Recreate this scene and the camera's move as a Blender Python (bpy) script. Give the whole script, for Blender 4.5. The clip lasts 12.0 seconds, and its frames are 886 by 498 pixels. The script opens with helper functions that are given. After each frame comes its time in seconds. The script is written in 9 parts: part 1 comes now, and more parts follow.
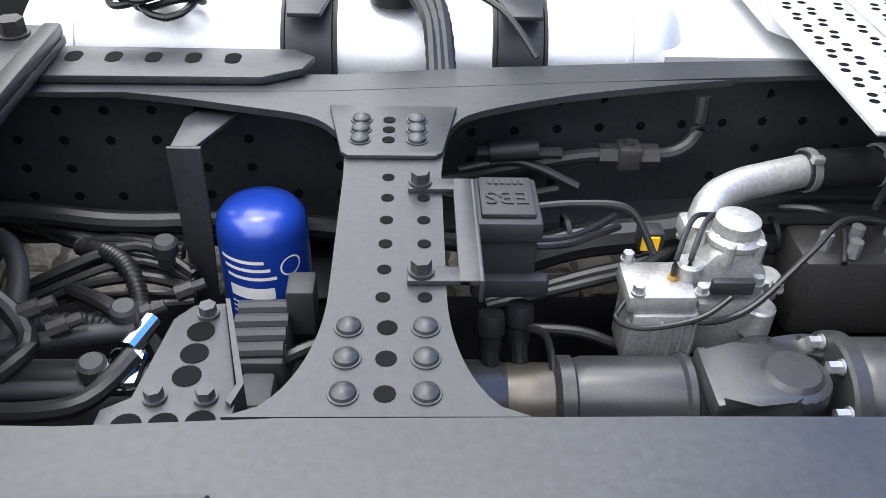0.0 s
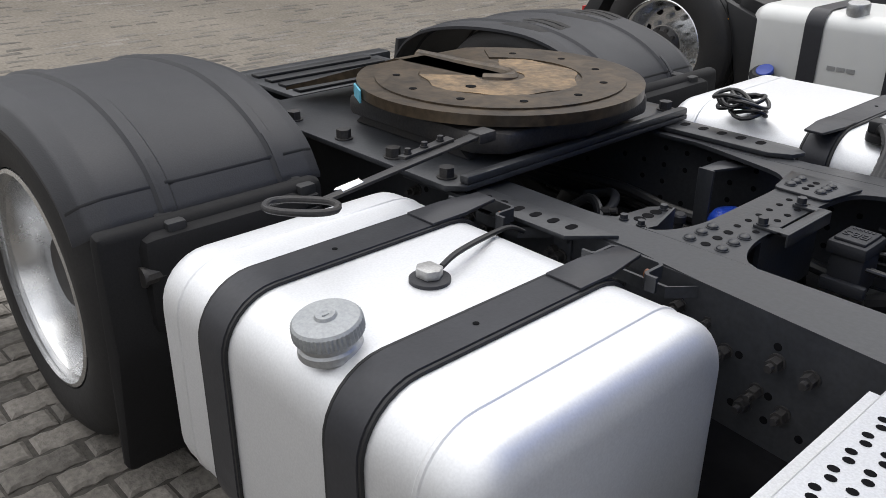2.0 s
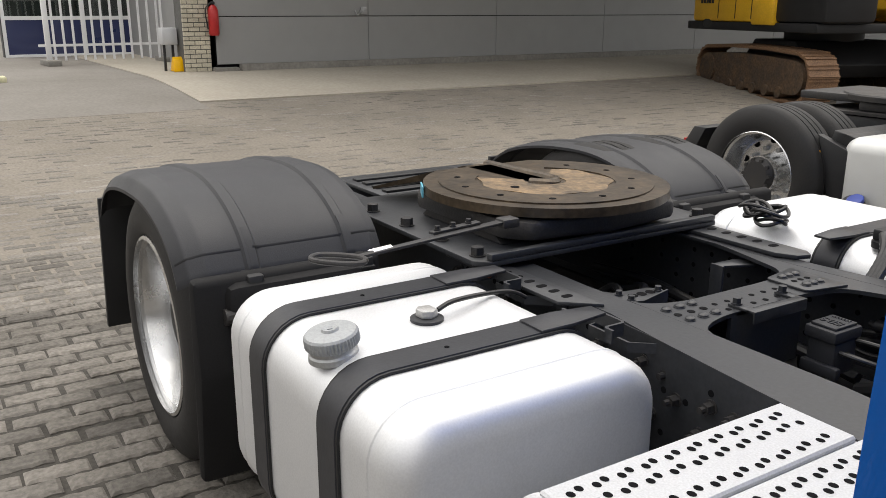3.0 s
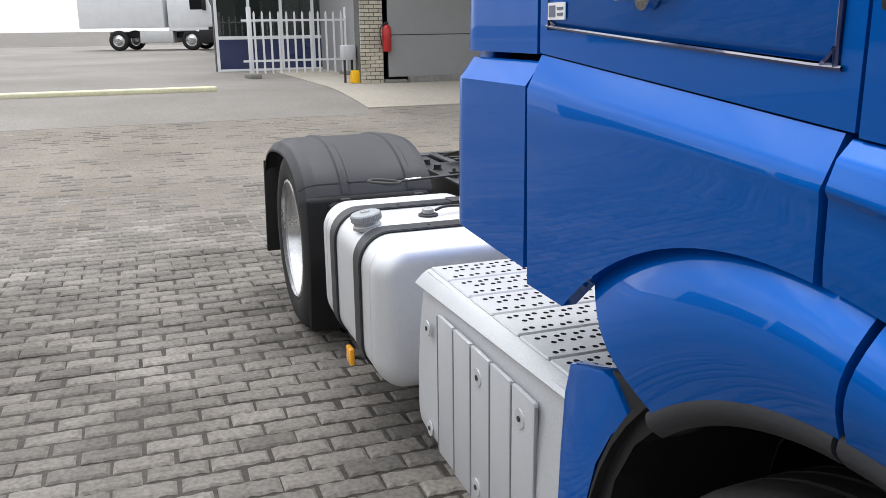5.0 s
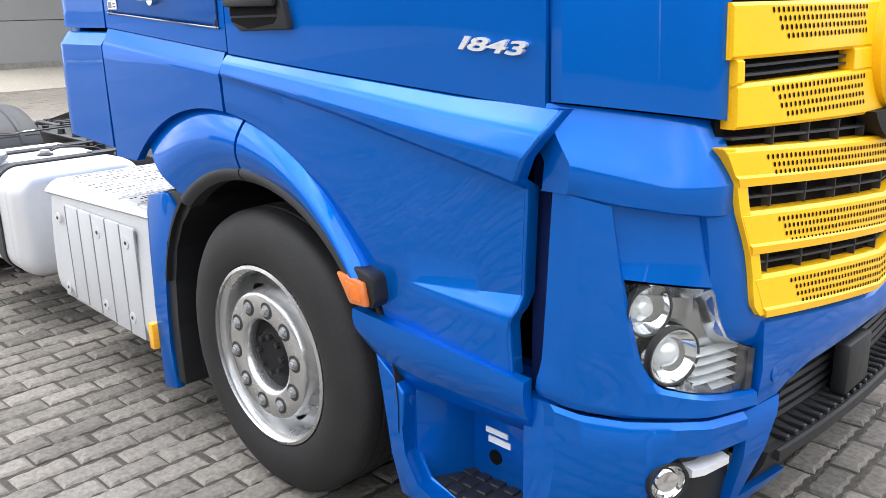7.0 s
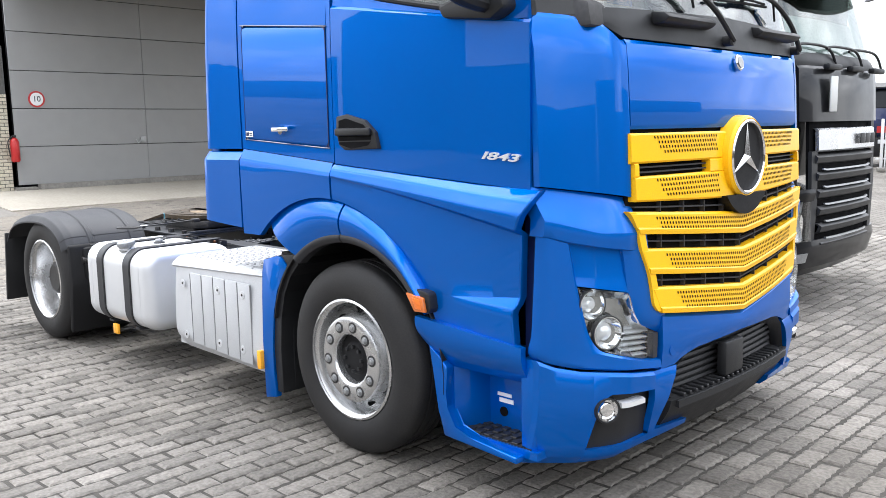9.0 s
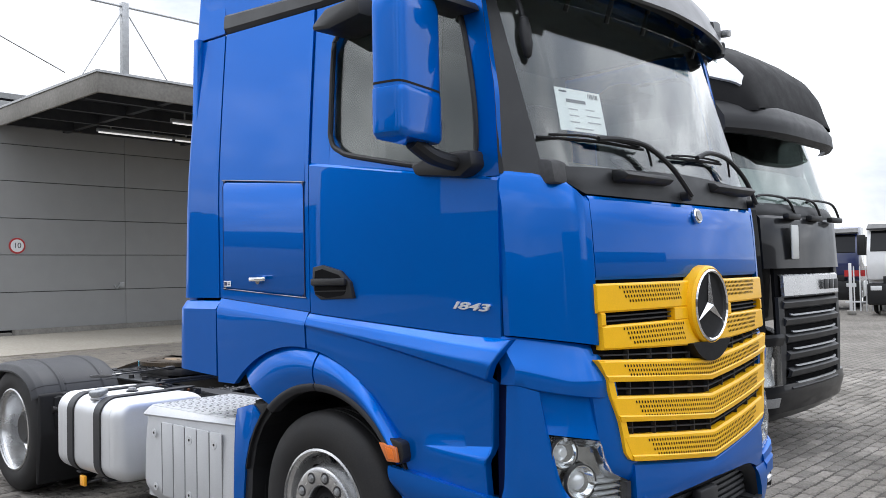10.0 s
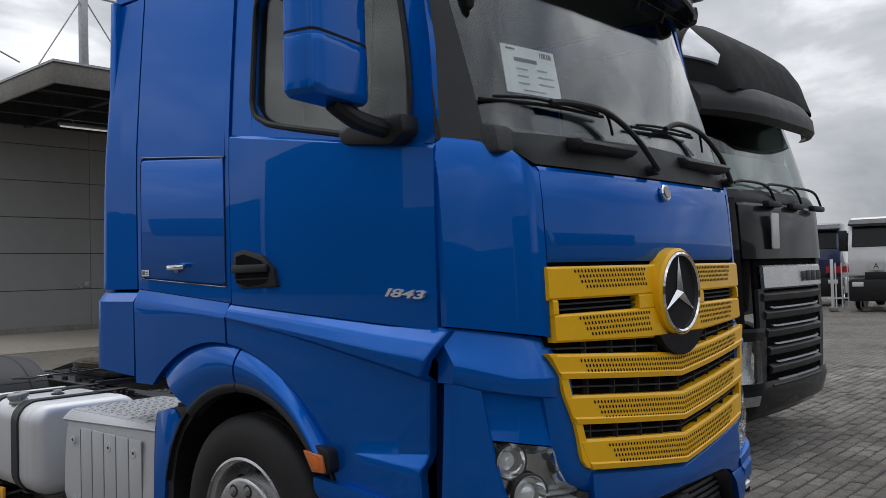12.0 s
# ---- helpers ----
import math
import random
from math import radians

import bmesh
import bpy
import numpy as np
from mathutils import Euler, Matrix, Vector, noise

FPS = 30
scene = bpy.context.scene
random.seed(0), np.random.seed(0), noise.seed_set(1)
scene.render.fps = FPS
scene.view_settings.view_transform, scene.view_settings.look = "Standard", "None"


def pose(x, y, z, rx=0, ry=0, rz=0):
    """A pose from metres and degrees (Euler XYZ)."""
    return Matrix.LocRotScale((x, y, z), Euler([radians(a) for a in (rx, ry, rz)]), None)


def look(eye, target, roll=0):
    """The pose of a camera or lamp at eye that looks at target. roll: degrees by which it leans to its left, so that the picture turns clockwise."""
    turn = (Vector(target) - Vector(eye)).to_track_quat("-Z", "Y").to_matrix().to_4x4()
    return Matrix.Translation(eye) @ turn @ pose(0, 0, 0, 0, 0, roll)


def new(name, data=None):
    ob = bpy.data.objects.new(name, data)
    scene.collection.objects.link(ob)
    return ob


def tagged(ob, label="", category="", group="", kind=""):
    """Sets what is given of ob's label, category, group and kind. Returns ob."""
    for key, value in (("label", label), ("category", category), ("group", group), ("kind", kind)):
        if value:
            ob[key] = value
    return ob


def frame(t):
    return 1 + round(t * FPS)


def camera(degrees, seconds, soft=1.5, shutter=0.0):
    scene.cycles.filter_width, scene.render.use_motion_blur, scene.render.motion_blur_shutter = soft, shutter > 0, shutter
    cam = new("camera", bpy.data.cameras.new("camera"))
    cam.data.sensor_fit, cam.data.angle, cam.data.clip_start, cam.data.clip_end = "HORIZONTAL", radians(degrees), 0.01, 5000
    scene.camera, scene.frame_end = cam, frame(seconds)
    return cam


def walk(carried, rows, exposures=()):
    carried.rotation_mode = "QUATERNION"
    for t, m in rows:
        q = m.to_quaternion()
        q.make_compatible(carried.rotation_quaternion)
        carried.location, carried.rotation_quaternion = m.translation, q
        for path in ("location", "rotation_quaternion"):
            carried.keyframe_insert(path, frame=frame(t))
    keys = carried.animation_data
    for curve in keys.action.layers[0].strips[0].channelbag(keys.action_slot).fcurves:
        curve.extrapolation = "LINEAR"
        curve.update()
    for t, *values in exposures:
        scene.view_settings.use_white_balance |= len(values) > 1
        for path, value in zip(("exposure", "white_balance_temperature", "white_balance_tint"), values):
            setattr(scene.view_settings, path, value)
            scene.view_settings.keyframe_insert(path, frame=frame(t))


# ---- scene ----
cam = camera(55.1, 12.0, soft=0.5)
PATH = [
    (0, (-2.228, -0.845, 1.391), (-2.152, 0.751, 0.189), 2.0),
    (0.5, (-2.14, -1.157, 1.473), (-2.416, 0.434, 0.293), 1.7),
    (1, (-1.985, -1.47, 1.444), (-2.603, 0.086, 0.35), 0.6),
    (1.5, (-1.729, -1.648, 1.501), (-2.869, -0.345, 0.5), -0.5),
    (2, (-1.402, -1.844, 1.552), (-2.735, -0.611, 0.714), 0.4),
    (2.5, (-1.142, -1.849, 1.541), (-2.585, -0.604, 0.933), 0.6),
    (3, (-0.844, -1.866, 1.541), (-2.475, -0.845, 0.995), 0.1),
    (3.2, (-0.691, -1.919, 1.528), (-2.374, -0.98, 0.993), 0.0),
    (4.8, (0.511, -1.948, 1.568), (-1.313, -1.308, 1.055), -0.5),
    (5, (0.683, -1.958, 1.568), (-1.139, -1.309, 1.058), -0.7),
    (5.5, (1.16, -1.921, 1.551), (-0.596, -1.118, 1.03), -1.0),
    (6, (1.541, -2.025, 1.548), (-0.029, -0.906, 1.016), -1.1),
    (6.5, (1.889, -2.289, 1.575), (0.495, -0.964, 1.025), -0.8),
    (7, (2.222, -2.602, 1.576), (0.866, -1.241, 1.019), -1.1),
    (7.2, (2.337, -2.747, 1.586), (0.986, -1.383, 1.023), -1.3),
    (8.8, (3.134, -3.689, 1.595), (1.754, -2.29, 1.224), -0.9),
    (9, (3.174, -3.784, 1.598), (1.791, -2.366, 1.318), -1.1),
    (9.5, (3.236, -3.83, 1.611), (1.86, -2.383, 1.484), -1.3),
    (10, (3.253, -3.827, 1.627), (1.898, -2.357, 1.682), -1.2),
    (10.5, (3.261, -3.842, 1.637), (1.928, -2.365, 1.844), -1.3),
    (11, (3.25, -3.819, 1.645), (1.936, -2.34, 1.937), -1.4),
    (11.5, (3.197, -3.74, 1.631), (1.895, -2.252, 1.929), -1.4),
    (12, (3.089, -3.355, 1.556), (1.761, -1.86, 1.611), -1.5),
]
EXPOSURES = [(0, 1.15, 6500, 10), (0.5, 1.05, 6500, 10), (1, 0.4, 6500, 10), (1.5, -0.2, 6500, 10), (2, -0.22, 6700, 10), (2.5, -0.07, 6950, 10), (3, 0.02, 7150, 10), (5, 0.2, 6500, 10), (5.5, 0.48, 6500, 10), (6, 0.88, 6500, 10), (7, 1.08, 6500, 10), (9, 1, 6380, 10), (9.5, 0.7, 6320, 10), (10, 0.27, 6320, 10), (10.5, -0.47, 6320, 10), (11, -0.93, 6350, 10), (11.5, -1.1, 6350, 10), (12, -0.9, 6400, 10)]
walk(cam, [(t, look(eye, target, roll)) for t, eye, target, roll in PATH], EXPOSURES)


# ---- light ----
world = bpy.data.worlds.new("overcast sky")
scene.world = world
world.use_nodes = True
wt = world.node_tree
wt.nodes.clear()


def wnode(kind, **vals):
    n = wt.nodes.new(kind)
    for k, v in vals.items():
        n.inputs[k.replace("_", " ")].default_value = v
    return n


w_out = wnode("ShaderNodeOutputWorld")
w_bg = wnode("ShaderNodeBackground", Strength=1.08)
w_sky = wt.nodes.new("ShaderNodeTexSky")
w_sky.sky_type = "NISHITA"
w_sky.sun_disc = False
w_sky.sun_elevation = radians(52)
w_sky.sun_rotation = radians(-30)
w_dim = wt.nodes.new("ShaderNodeVectorMath")
w_dim.operation = "SCALE"
w_dim.inputs["Scale"].default_value = 0.09
wt.links.new(w_sky.outputs[0], w_dim.inputs[0])
w_co = wt.nodes.new("ShaderNodeTexCoord")
w_map = wt.nodes.new("ShaderNodeMapping")
w_map.inputs["Scale"].default_value = (1.0, 1.0, 2.2)
wt.links.new(w_co.outputs["Generated"], w_map.inputs[0])
w_n1 = wnode("ShaderNodeTexNoise", Scale=2.3, Detail=7.0, Roughness=0.55, Distortion=0.5)
wt.links.new(w_map.outputs[0], w_n1.inputs["Vector"])
w_ramp = wt.nodes.new("ShaderNodeValToRGB")
w_ramp.color_ramp.elements[0].position = 0.33
w_ramp.color_ramp.elements[0].color = (0.40, 0.43, 0.49, 1)
w_ramp.color_ramp.elements[1].position = 0.70
w_ramp.color_ramp.elements[1].color = (1.85, 1.86, 1.88, 1)
w_mid = w_ramp.color_ramp.elements.new(0.54)
w_mid.color = (0.88, 0.89, 0.92, 1)
wt.links.new(w_n1.outputs["Fac"], w_ramp.inputs[0])
w_mix = wt.nodes.new("ShaderNodeMixRGB")
w_mix.inputs[0].default_value = 0.9
wt.links.new(w_dim.outputs[0], w_mix.inputs[1])
wt.links.new(w_ramp.outputs[0], w_mix.inputs[2])
w_dot = wt.nodes.new("ShaderNodeVectorMath")
w_dot.operation = "DOT_PRODUCT"
w_dot.inputs[1].default_value = (-0.36, 0.83, 0.42)
wt.links.new(w_co.outputs["Generated"], w_dot.inputs[0])
# an overcast sky is about three times as bright overhead as at the horizon
w_sep = wt.nodes.new("ShaderNodeSeparateXYZ")
wt.links.new(w_co.outputs["Generated"], w_sep.inputs[0])
w_high = wnode("ShaderNodeMapRange")
for k, v in (("From Min", 0.15), ("From Max", 0.95), ("To Min", 1.06), ("To Max", 2.7)):
    w_high.inputs[k].default_value = v
w_high.interpolation_type = "SMOOTHSTEP"
wt.links.new(w_sep.outputs["Z"], w_high.inputs["Value"])
w_glow = wnode("ShaderNodeMapRange")
for k, v in (("From Min", -1.0), ("From Max", 1.0), ("To Min", 0.86), ("To Max", 1.14)):
    w_glow.inputs[k].default_value = v
wt.links.new(w_dot.outputs["Value"], w_glow.inputs["Value"])
w_lit = wt.nodes.new("ShaderNodeVectorMath")
w_lit.operation = "SCALE"
w_both = wt.nodes.new("ShaderNodeMath")
w_both.operation = "MULTIPLY"
wt.links.new(w_glow.outputs[0], w_both.inputs[0])
wt.links.new(w_high.outputs[0], w_both.inputs[1])
wt.links.new(w_mix.outputs[0], w_lit.inputs[0])
wt.links.new(w_both.outputs[0], w_lit.inputs["Scale"])
wt.links.new(w_lit.outputs[0], w_bg.inputs["Color"])
wt.links.new(w_bg.outputs[0], w_out.inputs[0])

sun_data = bpy.data.lights.new("sun", "SUN")
sun_data.energy = 0.7
sun_data.angle = radians(18)
sun_data.color = (1.0, 0.96, 0.9)
sun = new("sun", sun_data)
sun.matrix_world = look((-2, 3, 15), (0, 0, 0))


# ---- materials ----
def material(name, color, rough=0.5, metal=0.0, grain=60.0, vary=0.12, stain=3.0, stain_amount=0.15, bump=0.02, coat=0.0, coat_rough=0.07, coat_ior=1.5, tint=None, spec=0.5, rand=0.0, placed=False):
    """Principled material with grain and stains at two sizes, in metres of the object's own space."""
    m = bpy.data.materials.new(name)
    m.use_nodes = True
    nt = m.node_tree
    b = nt.nodes["Principled BSDF"]
    co = nt.nodes.new("ShaderNodeTexCoord")
    n1 = nt.nodes.new("ShaderNodeTexNoise")
    n1.inputs["Scale"].default_value = grain
    n1.inputs["Detail"].default_value = 4
    n2 = nt.nodes.new("ShaderNodeTexNoise")
    n2.inputs["Scale"].default_value = stain
    n2.inputs["Detail"].default_value = 6
    n2.inputs["Roughness"].default_value = 0.65
    geo = nt.nodes.new("ShaderNodeNewGeometry")
    for n in (n1, n2):
        nt.links.new(geo.outputs["Position"] if placed else co.outputs["Object"], n.inputs["Vector"])
    r1 = nt.nodes.new("ShaderNodeMapRange")
    r1.inputs["From Min"].default_value, r1.inputs["From Max"].default_value = 0.3, 0.7
    r1.inputs["To Min"].default_value, r1.inputs["To Max"].default_value = 1 - vary, 1 + vary
    r2 = nt.nodes.new("ShaderNodeMapRange")
    r2.inputs["From Min"].default_value, r2.inputs["From Max"].default_value = 0.35, 0.7
    r2.inputs["To Min"].default_value, r2.inputs["To Max"].default_value = 0, stain_amount
    nt.links.new(n1.outputs["Fac"], r1.inputs["Value"])
    nt.links.new(n2.outputs["Fac"], r2.inputs["Value"])
    mix = nt.nodes.new("ShaderNodeMixRGB")
    mix.inputs[1].default_value = (*color, 1)
    mix.inputs[2].default_value = (*(tint or [c * 0.55 for c in color]), 1)
    nt.links.new(r2.outputs[0], mix.inputs[0])
    mul = nt.nodes.new("ShaderNodeVectorMath")
    mul.operation = "SCALE"
    nt.links.new(mix.outputs[0], mul.inputs[0])
    nt.links.new(r1.outputs[0], mul.inputs["Scale"])
    last = mul.outputs[0]
    if rand:
        oi = nt.nodes.new("ShaderNodeObjectInfo")
        gi = nt.nodes.new("ShaderNodeNewGeometry")
        ad = nt.nodes.new("ShaderNodeMath")
        ad.operation = "ADD"
        nt.links.new(oi.outputs["Random"], ad.inputs[0])
        nt.links.new(gi.outputs["Random Per Island"], ad.inputs[1])
        fr = nt.nodes.new("ShaderNodeMath")
        fr.operation = "FRACT"
        nt.links.new(ad.outputs[0], fr.inputs[0])
        r3 = nt.nodes.new("ShaderNodeMapRange")
        r3.inputs["To Min"].default_value, r3.inputs["To Max"].default_value = 1 - rand, 1 + rand
        nt.links.new(fr.outputs[0], r3.inputs["Value"])
        mul2 = nt.nodes.new("ShaderNodeVectorMath")
        mul2.operation = "SCALE"
        nt.links.new(last, mul2.inputs[0])
        nt.links.new(r3.outputs[0], mul2.inputs["Scale"])
        last = mul2.outputs[0]
    nt.links.new(last, b.inputs["Base Color"])
    b.inputs["Roughness"].default_value = rough
    rr = nt.nodes.new("ShaderNodeMapRange")
    rr.inputs["From Min"].default_value, rr.inputs["From Max"].default_value = 0.3, 0.7
    rr.inputs["To Min"].default_value, rr.inputs["To Max"].default_value = max(0.02, rough * 0.85), min(1, rough * 1.15)
    nt.links.new(n2.outputs["Fac"], rr.inputs["Value"])
    nt.links.new(rr.outputs[0], b.inputs["Roughness"])
    b.inputs["Metallic"].default_value = metal
    b.inputs["Specular IOR Level"].default_value = spec
    b.inputs["Coat Weight"].default_value = coat
    b.inputs["Coat Roughness"].default_value = coat_rough
    b.inputs["Coat IOR"].default_value = coat_ior
    if bump:
        bp = nt.nodes.new("ShaderNodeBump")
        bp.inputs["Strength"].default_value = bump
        bp.inputs["Distance"].default_value = 0.01
        nt.links.new(n1.outputs["Fac"], bp.inputs["Height"])
        nt.links.new(bp.outputs[0], b.inputs["Normal"])
    return m


def glass(name, tint, gloss):
    """Clear sheet: tinted see-through with a sharp mirror gloss over it."""
    m = bpy.data.materials.new(name)
    m.use_nodes = True
    nt = m.node_tree
    nt.nodes.remove(nt.nodes["Principled BSDF"])
    out = nt.nodes["Material Output"]
    gl = nt.nodes.new("ShaderNodeBsdfGlossy")
    gl.inputs["Roughness"].default_value = 0.015
    lw = nt.nodes.new("ShaderNodeLayerWeight")
    lw.inputs["Blend"].default_value = 0.5
    pw = nt.nodes.new("ShaderNodeMath")
    pw.operation = "POWER"
    pw.inputs[1].default_value = 4.0
    nt.links.new(lw.outputs["Facing"], pw.inputs[0])
    fr = nt.nodes.new("ShaderNodeMapRange")
    fr.inputs["To Min"].default_value, fr.inputs["To Max"].default_value = gloss, 0.95
    nt.links.new(pw.outputs[0], fr.inputs["Value"])
    tr = nt.nodes.new("ShaderNodeBsdfTransparent")
    tr.inputs[0].default_value = (*tint, 1)
    mx = nt.nodes.new("ShaderNodeMixShader")
    nt.links.new(fr.outputs[0], mx.inputs[0])
    nt.links.new(tr.outputs[0], mx.inputs[1])
    nt.links.new(gl.outputs[0], mx.inputs[2])
    nt.links.new(mx.outputs[0], out.inputs[0])
    return m


BLUE = material("blue metallic paint", (0.0003, 0.110, 0.475), 0.36, 0.55, 400, 0.03, 1.2, 0.10, 0.0, coat=0.85, coat_rough=0.015, coat_ior=1.38, tint=(0.0003, 0.100, 0.44), spec=0.0)


BLUE.node_tree.nodes["Principled BSDF"].inputs["Specular Tint"].default_value = (0.05, 0.62, 1.0, 1)


def wavy_coat(m, scale, strength):
    """Slight unevenness of pressed and sprayed panels, seen in the clear coat's reflections."""
    nt = m.node_tree
    geo = nt.nodes.new("ShaderNodeNewGeometry")
    ns = nt.nodes.new("ShaderNodeTexNoise")
    ns.inputs["Scale"].default_value = scale
    ns.inputs["Detail"].default_value = 2.0
    nt.links.new(geo.outputs["Position"], ns.inputs["Vector"])
    bp = nt.nodes.new("ShaderNodeBump")
    bp.inputs["Strength"].default_value = strength
    bp.inputs["Distance"].default_value = 0.02
    nt.links.new(ns.outputs["Fac"], bp.inputs["Height"])
    nt.links.new(bp.outputs[0], nt.nodes["Principled BSDF"].inputs["Coat Normal"])


wavy_coat(BLUE, 1.3, 0.07)
FARWALL = material("plain dark far wall", (0.075, 0.068, 0.062), 0.8, 0.0, 8, 0.15, 0.5, 0.5, 0.1)
NAVY = material("dark blue paint", (0.01, 0.02, 0.09), 0.3, 0.0, 300, 0.05, 1.0, 0.2, 0.0, coat=1.0)
YELLOW = material("yellow painted plastic", (0.88, 0.475, 0.005), 0.38, 0.0, 200, 0.04, 6.0, 0.10, 0.01, coat=0.2, spec=0.25)
CHASSIS = material("anthracite chassis paint", (0.024, 0.026, 0.030), 0.38, 0.0, 90, 0.18, 5.0, 0.6, 0.04, tint=(0.044, 0.045, 0.048), spec=0.45)
CAST = material("dark cast iron", (0.022, 0.022, 0.024), 0.55, 0.1, 140, 0.25, 9.0, 0.6, 0.10, tint=(0.045, 0.039, 0.033))
SHAFT = material("satin grey shaft paint", (0.030, 0.031, 0.034), 0.33, 0.0, 120, 0.15, 8.0, 0.5, 0.02, tint=(0.05, 0.049, 0.048))
WORN = material("rubbed bare steel", (0.15, 0.135, 0.115), 0.4, 0.5, 60, 0.3, 30.0, 0.9, 0.05, tint=(0.05, 0.042, 0.034))
BUSH = material("copper brown bush rubber", (0.20, 0.07, 0.028), 0.6, 0.0, 90, 0.15, 12.0, 0.4, 0.05)
BLACK = material("black plastic", (0.012, 0.0125, 0.014), 0.5, 0.0, 250, 0.15, 7.0, 0.35, 0.06, tint=(0.028, 0.028, 0.029), spec=0.35)
GREYPL = material("weathered grey plastic", (0.026, 0.027, 0.031), 0.55, 0.0, 260, 0.1, 2.5, 0.5, 0.08, tint=(0.037, 0.038, 0.042), spec=0.35)
SOOT = material("matt black moulded plastic", (0.009, 0.009, 0.010), 0.7, 0.0, 200, 0.15, 6.0, 0.4, 0.05, tint=(0.018, 0.018, 0.018), spec=0.2)
TRACKBROWN = material("dark muddy track frame", (0.055, 0.038, 0.027), 0.8, 0.0, 30, 0.35, 5.0, 0.8, 0.2, tint=(0.14, 0.085, 0.045))
# near-black that puts the shade of holes, gaps and hollows into the colour
VOID = material("cavity shade black", (0.005, 0.005, 0.006), 0.9, 0.0, 30, 0.2, 5.0, 0.3, 0.0, spec=0.1)
RUBBER = material("tyre rubber", (0.011, 0.011, 0.012), 0.66, 0.0, 120, 0.2, 6.0, 0.6, 0.08, tint=(0.027, 0.025, 0.023), spec=0.35)
HOSE = material("black rubber hose", (0.012, 0.012, 0.013), 0.42, 0.0, 150, 0.15, 8.0, 0.4, 0.04, tint=(0.03, 0.03, 0.03))
ALU = material("brushed aluminium tank", (0.70, 0.71, 0.725), 0.48, 0.6, 220, 0.05, 2.0, 0.28, 0.03, tint=(0.55, 0.56, 0.58))
SILVER = material("silver wheel paint", (0.62, 0.625, 0.63), 0.26, 0.95, 200, 0.02, 5.0, 0.10, 0.0, tint=(0.50, 0.49, 0.47))
WHITEPL = material("pale grey ribbed cover", (0.52, 0.53, 0.545), 0.42, 0.15, 260, 0.10, 4.0, 0.25, 0.08, tint=(0.40, 0.405, 0.41))
GROOVE_SHADE = material("grey groove shade", (0.24, 0.245, 0.25), 0.7, 0.0, 200, 0.1, 5.0, 0.4, 0.03)
WHITE = material("white paint", (0.76, 0.77, 0.78), 0.35, 0.0, 150, 0.04, 3.0, 0.2, 0.01, coat=0.3)
CHROME = material("polished chrome", (0.86, 0.87, 0.88), 0.08, 1.0, 100, 0.02, 6.0, 0.05, 0.0)
GALV = material("galvanised metal", (0.42, 0.43, 0.44), 0.45, 0.7, 130, 0.12, 14.0, 0.5, 0.1, tint=(0.26, 0.26, 0.25))
CASTALU = material("raw cast aluminium", (0.47, 0.47, 0.465), 0.46, 0.55, 160, 0.15, 22.0, 0.7, 0.12, tint=(0.25, 0.245, 0.235))
CAPGREY = material("grey tank cap plastic", (0.30, 0.315, 0.325), 0.5, 0.1, 150, 0.12, 18.0, 0.4, 0.12, tint=(0.42, 0.43, 0.43))
STRAP = material("dark strap steel", (0.030, 0.031, 0.036), 0.42, 0.1, 120, 0.08, 6.0, 0.3, 0.03, spec=0.35)
FILTERBLUE = material("blue filter paint", (0.008, 0.04, 0.30), 0.32, 0.0, 150, 0.05, 8.0, 0.2, 0.02, coat=0.3)
GREASE = material("greased rusty steel", (0.040, 0.031, 0.022), 0.40, 0.3, 40, 0.35, 6.0, 0.9, 0.12, tint=(0.095, 0.066, 0.038))
OLDGREASE = material("dried ochre grease", (0.25, 0.165, 0.085), 0.55, 0.0, 45, 0.35, 9.0, 1.0, 0.3, tint=(0.045, 0.033, 0.021))
RUST = material("rusty track steel", (0.23, 0.125, 0.062), 0.7, 0.1, 50, 0.35, 4.0, 0.8, 0.3, tint=(0.09, 0.06, 0.045))
ORANGE = material("orange lens", (0.60, 0.155, 0.03), 0.2, 0.0, 90, 0.05, 8.0, 0.1, 0.0, coat=0.6)
AMBER = material("amber marker lens", (0.95, 0.42, 0.02), 0.25, 0.0, 90, 0.05, 8.0, 0.1, 0.0, coat=0.6)
RED = material("red paint", (0.45, 0.02, 0.02), 0.35, 0.0, 120, 0.08, 8.0, 0.2, 0.0)
PAPER = material("white paper", (0.88, 0.88, 0.88), 0.7, 0.0, 150, 0.03, 4.0, 0.08, 0.0)
INK = material("dark print", (0.05, 0.05, 0.06), 0.6, 0.0, 150, 0.03, 4.0, 0.08, 0.0)
TEXTGREY = material("grey print", (0.33, 0.33, 0.34), 0.6, 0.0, 150, 0.03, 4.0, 0.08, 0.0)
TRIM = material("grey roof trim plastic", (0.060, 0.062, 0.067), 0.45, 0.0, 200, 0.08, 4.0, 0.3, 0.03)
VISOR = material("smoked visor plastic", (0.058, 0.060, 0.064), 0.35, 0.0, 100, 0.06, 4.0, 0.3, 0.0)
DARKGREY = material("dark grey trim plastic", (0.019, 0.020, 0.022), 0.52, 0.0, 240, 0.08, 4.0, 0.3, 0.04)
GLASS = glass("tinted cab glass", (0.74, 0.79, 0.77), 0.075)
WINDSCREEN = glass("clear windscreen glass", (0.90, 0.93, 0.92), 0.075)
LENS = glass("clear lamp lens", (0.96, 0.97, 0.97), 0.03)
REFLECTOR = material("aluminised lamp reflector", (0.86, 0.87, 0.88), 0.28, 0.6, 100, 0.03, 20.0, 0.2, 0.0)
